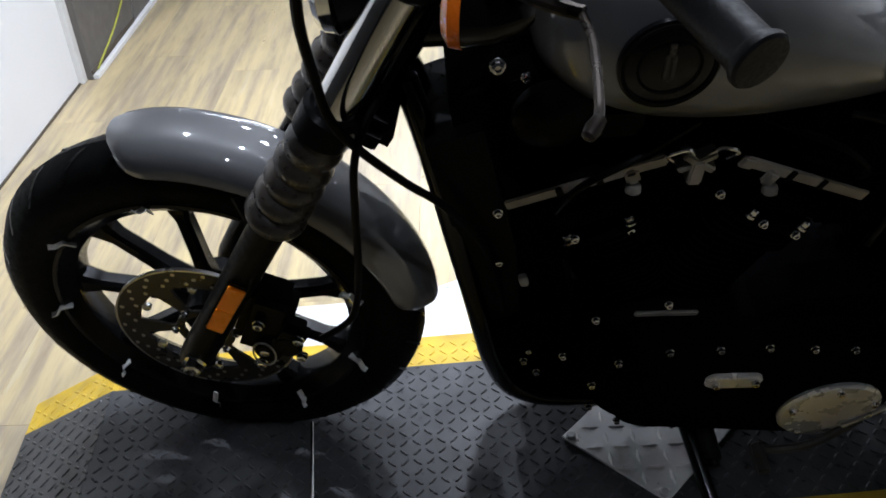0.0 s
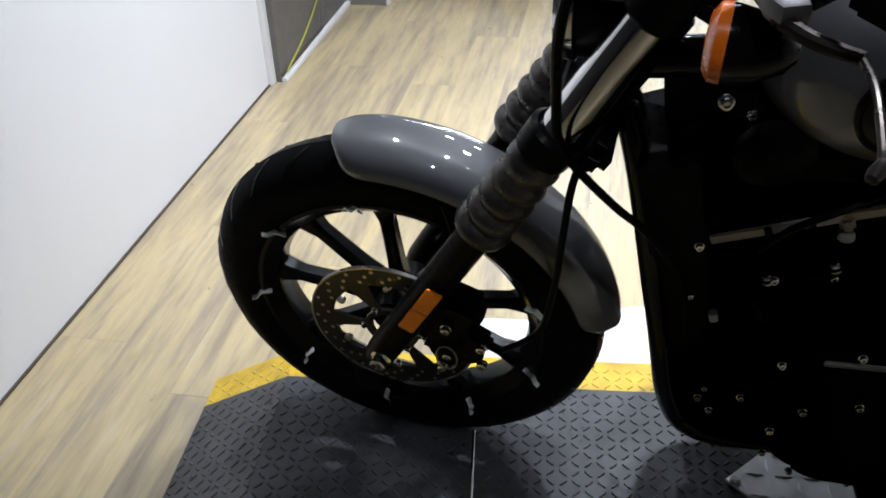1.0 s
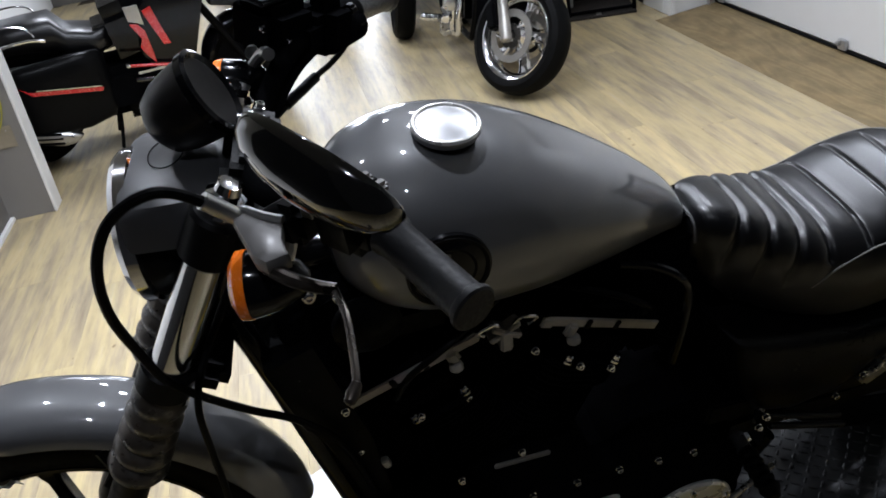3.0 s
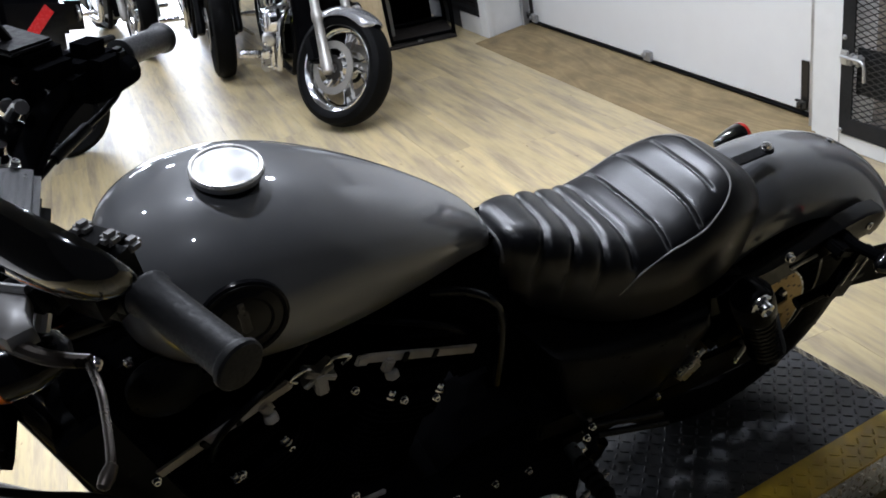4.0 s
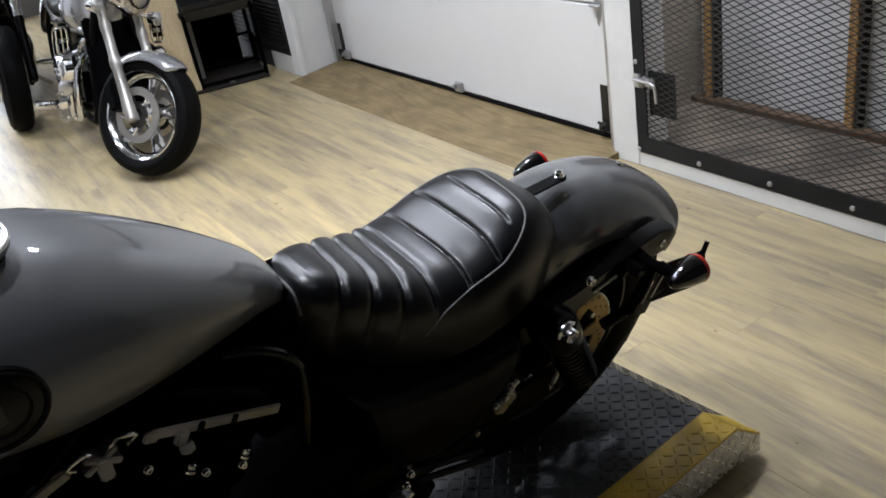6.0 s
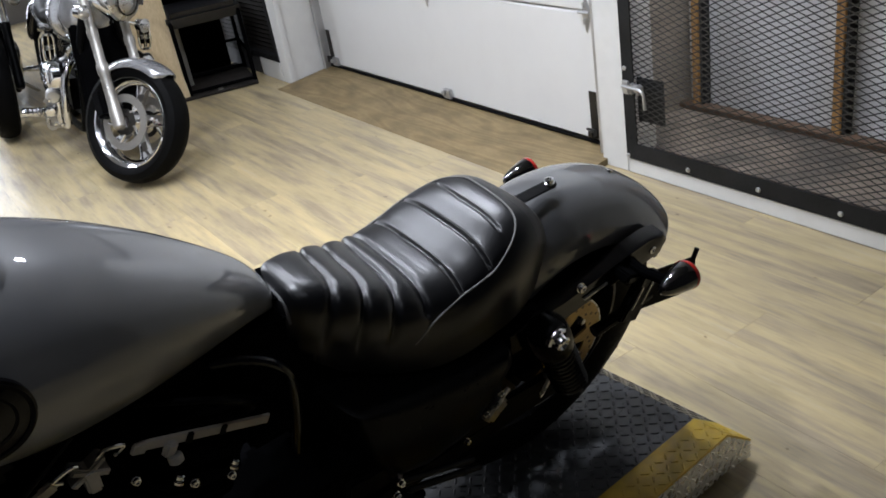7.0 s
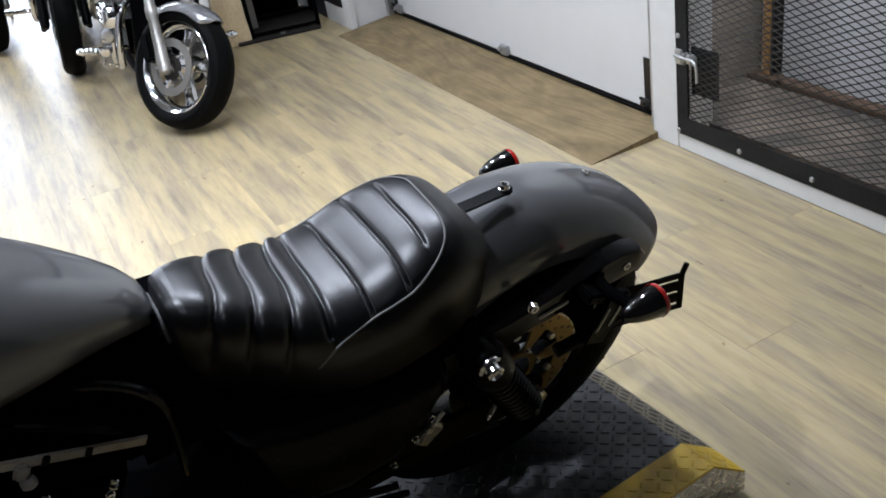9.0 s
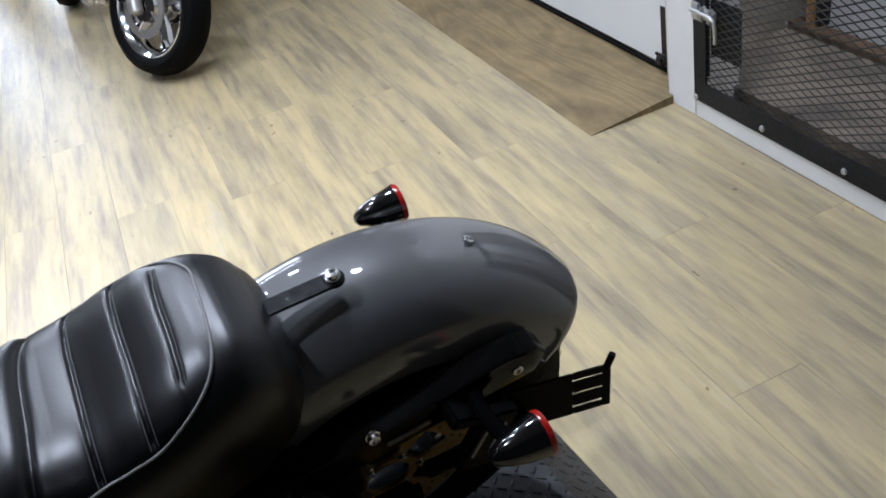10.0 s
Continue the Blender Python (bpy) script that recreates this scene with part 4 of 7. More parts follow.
part("trim_ring", fork(Solid().lathe([(0.089, 0.0), (0.094, -0.004), (0.094, -0.018), (0.088, -0.026), (0.080, -0.024), (0.080, 0.0)], Matrix.Translation(hc + Vector((-0.05, 0, 0))) @ pose(0, 0, 0, 0, 90, 0), 40, loop=True)), "chrome", head, "chrome headlamp ring")
part("lens", fork(Solid().lathe([(0.081, -0.018), (0.06, -0.030), (0.03, -0.036), (0.004, -0.037)], Matrix.Translation(hc + Vector((-0.05, 0, 0))) @ pose(0, 0, 0, 0, 90, 0), 36)), "steel", head, "clear headlamp lens")
eb = []
for i in range(17):
    a = radians(-74 + 148 * i / 16)
    flat = 1 / max(abs(math.cos(a)), abs(math.sin(a)) * 0.92) ** 0.55
    eb.append([hc + Vector((x, math.sin(a) * r * flat, math.cos(a) * r * flat)) for x, r in ((-0.062, 0.086), (-0.050, 0.091), (0.0, 0.093), (0.045, 0.090), (0.068, 0.076), (0.078, 0.058), (0.07, 0.05), (0.03, 0.082), (-0.055, 0.080))])
part("eyebrow", fork(Solid().loft(eb)), "lamppaint", head, "satin black headlamp eyebrow cover", 50)
part("eyebrow_badge", fork(Solid().tube([hc + Vector((-0.010 + 0.020 * math.cos(a), 0.030 * math.sin(a), 0.0932)) for a in (2 * math.pi * k / 20 for k in range(21))], 0.0008, 6, 2)), "satin", head)

gauge = new("speedometer")
gauge.parent = front_fork
gp = along((0.247, 0.003, 1.090), (0.335, 0.003, 1.137))
part("cup", fork(Solid().lathe([(0.006, -0.032), (0.024, -0.030), (0.036, -0.021), (0.044, -0.002), (0.0485, 0.024), (0.050, 0.044), (0.044, 0.050)], gp, 36)), "lampblack", gauge)
part("bezel", fork(Solid().lathe([(0.049, 0.040), (0.052, 0.043), (0.052, 0.052), (0.047, 0.055), (0.042, 0.050)], gp, 40, loop=True)), "gloss", gauge)
part("dial", fork(Solid().lathe([(0.043, 0.048), (0.01, 0.049)], gp, 36)), "gloss", gauge)
part("riser", fork(Solid().box(0.040, 0.035, 0.10, pose(0.300, -0.085, 1.02, 0, 18, 0), 0.010)), "satin", front_fork)
part("riser", fork(Solid().box(0.040, 0.035, 0.10, pose(0.300, -0.005, 1.02, 0, 18, 0), 0.010)), "satin", front_fork)
cl = new("riser_clamp")
cl.parent = front_fork
cm = Matrix.Translation((0.330, -0.028, 1.058)) @ pose(0, 0, 0, 0, 20, 0)
part("clamp_cover", fork(Solid().box(0.052, 0.120, 0.024, cm, 0.008)), "grip", cl)
for k in range(4):
    part("clamp_rib", fork(Solid().box(0.0035, 0.085, 0.002, cm @ pose(-0.010 + k * 0.007, 0, 0.0123), 0.0008)), "blacksheen", cl)
for yy in (-0.056, 0.056):
    bolt(cm @ Vector((0.0, yy, 0.012)), (0.34, 0, 0.94), cl, False, TURN_FORK)

bar_pts = [(0.461, -0.407, 1.136), (0.418, -0.300, 1.140), (0.365, -0.225, 1.130), (0.322, -0.140, 1.085), (0.318, -0.035, 1.052), (0.340, 0.070, 1.036), (0.385, 0.140, 1.058), (0.440, 0.195, 1.062), (0.492, 0.245, 1.045), (0.563, 0.340, 1.003)]
part("handlebar", Solid().tube(bar_pts, 0.0127, 14), "rough", front_fork, "black drag handlebar")
part("bar_wiring", Solid().tube([(0.335, 0.03, 1.020), (0.352, 0.085, 1.020), (0.395, 0.145, 1.038), (0.440, 0.192, 1.042)], 0.009, 10), "rough", front_fork)
for a, b in ((bar_pts[1], bar_pts[0]), (bar_pts[8], bar_pts[9])):
    L = (Vector(b) - Vector(a)).length
    part("grip", Solid().lathe([(0.014, 0.0), (0.0205, 0.002), (0.0205, 0.006), (0.0180, 0.010), (0.0180, L - 0.012), (0.0195, L - 0.009), (0.0215, L - 0.006), (0.0215, L - 0.002), (0.0195, L), (0.006, L + 0.001)], along(a, b), 28), "grip", front_fork, "black rubber handgrip")

# left controls
ctl = new("clutch_control")
ctl.parent = front_fork
part("perch", Solid().box(0.05, 0.045, 0.036, along((0.352, -0.232, 1.124), (0.405, -0.300, 1.138)) @ pose(0, 0, 0.0), 0.010).tube([(0.345, -0.225, 1.128), (0.318, -0.225, 1.118), (0.300, -0.230, 1.105)], 0.013, 12), "satin", ctl)
outline = [(0.291, -0.226), (0.303, -0.220), (0.318, -0.235), (0.334, -0.252), (0.330, -0.270), (0.333, -0.292), (0.312, -0.296), (0.303, -0.284), (0.297, -0.255)]
oc = (0.314, -0.258)
part("perch_cover", Solid().loft([[(oc[0] + (x - oc[0]) * k, oc[1] + (y - oc[1]) * k, z) for x, y in outline] for z, k in ((1.120, 0.96), (1.124, 1.0), (1.133, 1.0), (1.137, 0.95), (1.138, 0.85))]), "perchgrey", ctl, "dull grey cast lever bracket")
part("perch_edge", Solid().tube([(0.292, -0.224, 1.136), (0.303, -0.221, 1.138), (0.318, -0.236, 1.139), (0.335, -0.250, 1.140)], 0.004, 8), "alu", ctl)
part("switch_housing", Solid().box(0.050, 0.074, 0.058, along((0.378, -0.256, 1.150), (0.41, -0.30, 1.154)) @ pose(0, 0, 0.022), 0.012), "satin", ctl)
for k, (dx, dy, dz) in enumerate(((0.392, -0.262, 1.190), (0.408, -0.282, 1.188), (0.421, -0.275, 1.170), (0.378, -0.270, 1.190))):
    part("switch_button", Solid().box(0.016, 0.013, 0.012, pose(dx, dy, dz, 0, 12, 35), 0.004), "perchgrey" if k != 3 else "satin", ctl)
part("clutch_lever", Solid().tube([(0.312, -0.285, 1.122), (0.330, -0.308, 1.122), (0.348, -0.325, 1.124), (0.363, -0.335, 1.125)], 0.0072, 10, taper=0.75)
     .tube([(0.361, -0.333, 1.125), (0.364, -0.363, 1.126), (0.362, -0.395, 1.125), (0.357, -0.432, 1.124), (0.349, -0.446, 1.123)], 0.0034, 10)
     .lathe([(0.002, -0.011), (0.0045, -0.009), (0.0058, 0), (0.0045, 0.007), (0.002, 0.009)], along((0.352, -0.442, 1.123), (0.342, -0.456, 1.121)), 16), "lever", ctl, "dull metal clutch lever")
mir = new("mirror")
mir.parent = front_fork
MC = Vector((0.373, -0.357, 1.270))
long_axis = Vector((0.082, -0.124, -0.005)).normalized()
face = Vector((0.702, 0.602, 0.382))
face = (face - long_axis * face.dot(long_axis)).normalized()
short_axis = face.cross(long_axis)


def mirror_ring(off, scale):
    ring = []
    for k in range(44):
        a = 2 * math.pi * k / 44
        ca, sa = math.cos(a), math.sin(a)
        u, w = math.copysign(abs(ca) ** 0.80, ca) * 0.074, math.copysign(abs(sa) ** 0.80, sa) * 0.040 * (1 - 0.16 * ca)
        ring.append(MC + (long_axis * u + short_axis * w) * scale + face * off)
    return ring


part("mirror_shell", Solid().loft([mirror_ring(o, k) for o, k in ((-0.002, 0.90), (0.001, 0.93), (0.002, 0.97), (0.0, 1.0), (-0.006, 1.0), (-0.014, 0.95), (-0.023, 0.80), (-0.030, 0.52), (-0.033, 0.15))]), "glossier", mir, "black teardrop mirror housing", 60)
part("mirror_glass", Solid().loft([mirror_ring(-0.0008, 0.925), mirror_ring(-0.0018, 0.925)]), "chrome", mir, "mirror glass")
part("mirror_stem", Solid().tube([(0.362, -0.250, 1.150), (0.352, -0.262, 1.185), (0.352, -0.300, 1.222), MC - face * 0.028 - short_axis * 0.012], 0.0068, 10), "satin", mir)
part("stem_nut", Solid().rod((0.362, -0.250, 1.140), (0.360, -0.252, 1.158), 0.010, 6, 0.001), "alu", mir)

# right controls, seen beyond the tank
ctr = new("brake_control")
ctr.parent = front_fork
part("switch_housing", Solid().box(0.060, 0.075, 0.070, along((0.452, 0.205, 1.058), (0.50, 0.252, 1.04)), 0.018), "rough", ctr)
part("switch_cover", Solid().rod((0.446, 0.196, 1.040), (0.500, 0.250, 1.026), 0.023, 18, 0.006), "rough", ctr)
part("switch_button", Solid().box(0.018, 0.016, 0.014, pose(0.490, 0.222, 1.062, 0, 10, 40), 0.004).box(0.016, 0.014, 0.012, pose(0.500, 0.228, 1.035, 0, 10, 40), 0.004), "satin", ctr)
part("reservoir", Solid().box(0.078, 0.092, 0.072, pose(0.385, 0.200, 1.078, 0, 12, 35), 0.014).box(0.05, 0.06, 0.05, pose(0.415, 0.19, 1.062, 0, 8, 40), 0.012), "rough", ctr)
part("reservoir_window", Solid().lathe([(0.011, 0), (0.011, 0.004), (0.003, 0.006)], along((0.352, 0.172, 1.060), (0.33, 0.12, 1.062)), 16), "steel", ctr)
part("reservoir_lid", Solid().box(0.062, 0.078, 0.008, pose(0.377, 0.205, 1.122, 0, 12, 35), 0.003), "satin", ctr)
part("brake_lever", Solid().tube([(0.395, 0.24, 1.05), (0.410, 0.29, 1.035), (0.465, 0.35, 1.015), (0.50, 0.39, 0.995)], 0.007, 10), "satin", ctr)
part("mirror_stem", Solid().tube([(0.385, 0.20, 1.10), (0.36, 0.21, 1.19), (0.375, 0.25, 1.25)], 0.006, 8), "satin", ctr)
mm2 = Matrix.Translation((0.38, 0.28, 1.285)) @ pose(0, 0, 0, 20, 0, 20)
part("mirror_shell", Solid().loft([[mm2 @ Vector((u * 0.018, math.cos(a) * 0.09 * r, math.sin(a) * 0.05 * r)) for a in (2 * math.pi * k / 24 for k in range(24))] for u, r in ((-1, 0.2), (-0.8, 0.7), (-0.3, 0.95), (0.3, 1.0), (0.4, 0.95))]), "satin", ctr)
for q, w in (((0.372, 0.165, 1.095), (0.36, 0.12, 1.10)), ((0.395, 0.158, 1.075), (0.385, 0.12, 1.08))):
    bolt(q, Vector(w) - Vector(q), ctr)
# front turn signals
for side, at in ((-1, (0.288, -0.240, 1.064)), (1, (0.307, 0.150, 1.035))):
    sg = new("turn_signal")
    sg.parent = front_fork
    a = Vector(at)
    m = Matrix.Translation(a) @ pose(0, 0, 0, 0, 90, -12)
    part("signal_body", Solid().lathe([(0.008, 0.058), (0.018, 0.050), (0.029, 0.028), (0.033, 0.006), (0.033, 0.0)], m, 28), "gloss", sg)
    part("signal_lens", Solid().lathe([(0.034, 0.002), (0.033, -0.008), (0.024, -0.014), (0.004, -0.016)], m, 28), "amber", sg, "amber signal lens")
    part("signal_stalk", Solid().tube([a + Vector((0.04, 0, 0.02)), a + Vector((0.055, -side * 0.02, 0.045)), a + Vector((0.06, -side * 0.05, 0.06))], 0.008, 10), "alu", sg)

# cables
part("clutch_cable", Solid().tube([(0.300, -0.222, 1.128), (0.257, -0.222, 1.172), (0.226, -0.222, 1.180), (0.190, -0.222, 1.160), (0.165, -0.22, 1.113), (0.153, -0.21, 1.044), (0.153, -0.18, 0.950), (0.157, -0.15, 0.865), (0.178, -0.136, 0.807), (0.228, -0.118, 0.725), (0.278, -0.100, 0.652), (0.33, -0.09, 0.55), (0.36, -0.09, 0.40)], 0.0055, 10), "satin", bike, "black clutch cable")
part("cable_sleeve", Solid().rod((0.306, -0.222, 1.122), (0.272, -0.222, 1.160), 0.0085), "alu", bike)
part("brake_hose", Solid().tube([(0.28, -0.04, 0.93), (0.21, -0.10, 0.85), (0.178, -0.140, 0.80), (0.168, -0.142, 0.70), (0.160, -0.135, 0.58), (0.140, -0.12, 0.45), (0.085, -0.115, 0.385)], 0.005, 10), "satin", bike, "black brake hose")
part("brake_hose_right", Solid().tube([(0.470, 0.232, 1.030), (0.478, 0.235, 1.005), (0.452, 0.212, 0.995), (0.422, 0.190, 0.991), (0.371, 0.130, 0.995), (0.330, 0.090, 0.985), (0.30, 0.06, 0.95)], 0.0042, 10).rod((0.424, 0.190, 0.992), (0.374, 0.134, 0.996), 0.0075, 12, 0.001), "satin", bike)

# fuel tank
tank = new("fuel_tank")
tank.parent = bike
sections = [  # x, top, bottom of the side, half width, centre tunnel
    (0.378, 0.930, 0.862, 0.030), (0.383, 0.957, 0.846, 0.062), (0.398, 0.980, 0.832, 0.092), (0.430, 1.000, 0.812, 0.120), (0.480, 1.012, 0.795, 0.138), (0.540, 1.010, 0.785, 0.143),
    (0.600, 0.994, 0.780, 0.139), (0.660, 0.966, 0.778, 0.128), (0.720, 0.930, 0.776, 0.111), (0.780, 0.888, 0.772, 0.089), (0.830, 0.848, 0.764, 0.066), (0.865, 0.815, 0.752, 0.047), (0.885, 0.786, 0.742, 0.030), (0.890, 0.768, 0.745, 0.016)]


def glide(rows, n):
    """Rows of numbers, glided to n steps between each two."""
    out = []
    for i in range(len(rows) - 1):
        p0, p1, p2, p3 = (np.array(rows[min(max(j, 0), len(rows) - 1)]) for j in (i - 1, i, i + 1, i + 2))
        for k in range(n):
            t = k / n
            out.append(0.5 * (2 * p1 + (p2 - p0) * t + (2 * p0 - 5 * p1 + 4 * p2 - p3) * t * t + (3 * p1 - p0 - 3 * p2 + p3) * t ** 3))
    return [tuple(r) for r in out] + [tuple(rows[-1])]


rings = []
for x, top, low, hw in glide(sections, 4):
    mid = low + (top - low) * 0.40
    ring = []
    for k in range(56):
        a = 2 * math.pi * k / 56
        sn, cs = math.sin(a), math.cos(a)
        yy = hw * math.copysign(abs(cs) ** 0.84, cs)
        zz = mid + (top - mid) * sn ** 0.96 if sn > 0 else mid - (mid - low) * abs(sn) ** 0.55
        ring.append((x, yy, zz))
    rings.append(ring)
body = part("tank_body", Solid().loft(rings), "graypaint", tank, "glossy dark grey fuel tank", 60)
cap = new("fuel_cap")
cap.parent = tank
cmx = along((0.545, -0.018, 0.998), (0.555, -0.018, 1.10))
part("cap_collar", Solid().lathe([(0.036, 0.0), (0.036, 0.012), (0.030, 0.014)], cmx, 36), "satin", cap)
part("cap_top", Solid().lathe([(0.035, 0.012), (0.041, 0.014), (0.043, 0.018), (0.043, 0.022), (0.040, 0.025), (0.036, 0.0245), (0.028, 0.026), (0.014, 0.0275), (0.002, 0.028)], cmx, 44), "capmetal", cap, "brushed bright fuel cap")
part("cap_rim", Solid().lathe([(0.0365, 0.0245), (0.0385, 0.0268), (0.0415, 0.0262), (0.0432, 0.0225), (0.0405, 0.0235)], cmx, 44, loop=True), "polished", cap, "bright rolled rim")
for side in (-1,):
    em = along((0.505, side * 0.1385, 0.902), (0.502, side * 1.138, 0.99))
    e = new("tank_badge")
    e.parent = tank
    part("badge_disc", Solid().lathe([(0.053, -0.004), (0.053, 0.002), (0.050, 0.004), (0.004, 0.004)], em, 40), "gloss", e, "round black tank badge")
    part("badge_ring", Solid().lathe([(0.050, 0.0035), (0.050, 0.005), (0.046, 0.005), (0.046, 0.0035)], em, 40, loop=True), "satin", e)
    part("badge_ring", Solid().lathe([(0.034, 0.0035), (0.034, 0.0048), (0.031, 0.0048), (0.031, 0.0035)], em, 36, loop=True), "satin", e)
    part("badge_shield", Solid().box(0.030, 0.012, 0.003, em @ pose(0, 0, 0.005, 0, 0, 90), 0.001).box(0.044, 0.007, 0.003, em @ pose(0, 0.006, 0.005, 0, 0, 90), 0.001), "boot", e)

# seat
seat = new("solo_seat")
seat.parent = bike
SEAT = [  # x, crown height, half width, depth of the side
    (0.880, 0.745, 0.030, 0.045), (0.886, 0.768, 0.052, 0.085), (0.905, 0.786, 0.072, 0.130), (0.945, 0.779, 0.095, 0.160), (1.000, 0.752, 0.116, 0.165), (1.050, 0.728, 0.132, 0.160), (1.100, 0.713, 0.145, 0.157),
    (1.150, 0.714, 0.152, 0.158), (1.200, 0.733, 0.153, 0.170), (1.245, 0.750, 0.148, 0.185), (1.285, 0.756, 0.138, 0.185), (1.315, 0.749, 0.125, 0.170), (1.338, 0.730, 0.110, 0.140), (1.352, 0.706, 0.092, 0.095), (1.358, 0.684, 0.074, 0.055)]
SEAT_TILT = radians(7.0)


def seat_row(x):
    x = min(max(x, SEAT[0][0]), SEAT[-1][0])
    for a, b in zip(SEAT, SEAT[1:]):
        if a[0] <= x <= b[0]:
            q = (x - a[0]) / (b[0] - a[0])
            return [u + (w - u) * q for u, w in zip(a, b)]


def smooth_row(x):
    k = min(0.014, x - SEAT[0][0] + 0.002, SEAT[-1][0] - x + 0.002)
    rows = [seat_row(x + d * k) for d in (-1, -0.5, 0, 0.5, 1)]
    return [sum(r[i] for r in rows) / 5 for i in range(4)]


def seat_point(x, s, out=0.0):
    """A point of the cover: s from -1 (left lower edge) to 1 (right lower edge); out lifts it off the surface."""
    _, top, hw, dep = smooth_row(x)
    phi = min(abs(s), 1.0) * math.pi / 2
    n = 0.56
    u = math.copysign(math.sin(phi) ** n * (hw + out), s)
    v = (math.cos(phi) ** n) * (dep + out) - dep
    u *= 1 - 0.10 * (abs(s) ** 6)
    return Vector((x, -0.012 + u * math.cos(SEAT_TILT) - v * math.sin(SEAT_TILT) * 0.3, top + v - u * math.sin(SEAT_TILT)))


# seams across the cover: place on the crown, slant, reach down the sides; the first four part rolled channels
SEAMS = [(0.965, 0.045, 0.97), (1.010, 0.046, 0.97), (1.055, 0.046, 0.94), (1.091, 0.025, 0.62), (1.144, 0.010, 0.50), (1.202, 0.012, 0.46), (1.249, 0.026, 0.26)]


def seat_relief(x, s):
    """Height of the quilting over the plain cover."""
    out = 0.0
    lines = [r + k * max(s, -0.9) for r, k, _ in SEAMS]
    for i, (line, (_, _, reach)) in enumerate(zip(lines, SEAMS)):
        hold = min(1.0, max(0.0, (reach - abs(s)) / (0.16 if i < 3 else 0.04)))
        hold *= hold * (3 - 2 * hold)
        d = x - line
        if i < 4:
            out -= hold * 0.0052 * math.exp(-(abs(d) / 0.0052) ** 1.5)
        else:
            out -= hold * 0.0040 * math.exp(-(abs(d) / 0.0030) ** 1.6)
        if i < 3 and lines[i] < x < lines[i + 1]:
            out += hold * 0.0034 * math.sin(math.pi * (x - lines[i]) / (lines[i + 1] - lines[i])) ** 0.8
        if 3 <= i < 6 and lines[i] < x < lines[i + 1]:
            out += hold * 0.0016 * math.sin(math.pi * (x - lines[i]) / (lines[i + 1] - lines[i])) ** 0.6
    return out


rings = []
for i in range(301):
    x = 0.8802 + 0.4776 * i / 300
    ring = [seat_point(x, -1 + 2 * j / 80, seat_relief(x, -1 + 2 * j / 80)) for j in range(81)]
    ring += [Vector((x, 0.6 * ring[-1].y, ring[-1].z + 0.01)), Vector((x, 0.6 * ring[0].y, ring[0].z + 0.01))]
    rings.append(ring)
part("seat_cover", Solid().loft(rings), "leather", seat, "black leather solo seat with rolled ribs", 80)
PIPING = ((1.052, -0.86), (1.066, -0.77), (1.090, -0.63), (1.138, -0.505), (1.170, -0.495), (1.208, -0.49), (1.258, -0.365), (1.282, -0.16), (1.292, 0.03), (1.289, 0.16), (1.262, 0.33), (1.208, 0.45), (1.170, 0.48), (1.138, 0.505), (1.090, 0.63))
part("seat_piping", Solid().tube([seat_point(x, q, 0.0010) for x, q in PIPING], 0.0017, 8, 10), "stitch", seat, "thin pale grey piping")
for r, k, reach in SEAMS[4:]:
    for dx in (-0.0040, 0.0040):
        row = [seat_point(r + dx + k * q, q, seat_relief(r + dx + k * q, q) + 0.0004) for q in (-reach + 2 * reach * n / 30 for n in range(31))]
        part("seat_stitching", Solid().tube(row, 0.0006, 5, 2), "thread", seat)
part("front_welt", Solid().tube([seat_point(0.890, -0.75 + 1.3 * n / 24, 0.001) for n in range(25)], 0.0024, 8, 2), "thread", seat)

# rear fender and tail
TAIL = Matrix.Translation((0, -0.015, 0.70)) @ Matrix.Rotation(radians(-6.2), 4, "X") @ Matrix.Translation((0, 0.015, -0.70))
part("rear_fender", fender_shell(Vector((1.4458, 0.0117, 0.316)), 0.3712, 0.1035, radians(-38), radians(56.3), 0.105, 0.0, 72, 29, 0.003, 0.022).move(TAIL), "graypaint", bike, "glossy grey bobbed rear fender")
strap = Solid().box(0.088, 0.026, 0.004, Matrix.Translation((1.386, -0.020, 0.707)) @ pose(0, 0, 0, -6, 0, 0), 0.0015)
strap.lathe([(0.013, -0.002), (0.013, 0.002), (0.011, 0.0028)], Matrix.Translation((1.430, -0.020, 0.707)) @ pose(0, 0, 0, -6, 0, 0), 24)
part("seat_strap", strap, "satin", bike, "black seat mounting strap")
bolt((1.430, -0.020, 0.7095), (0.0, 0.1, 1), bike, True)
bolt((1.606, -0.006, 0.644), (0.42, 0.1, 0.9), bike, True)
part("fender_liner", fender_shell(Vector((1.4458, 0.0117, 0.316)), 0.362, 0.099, radians(-36), radians(53), 0.17, 0.0, 40, 21, 0.004, 0.02).move(TAIL), "rough", bike)
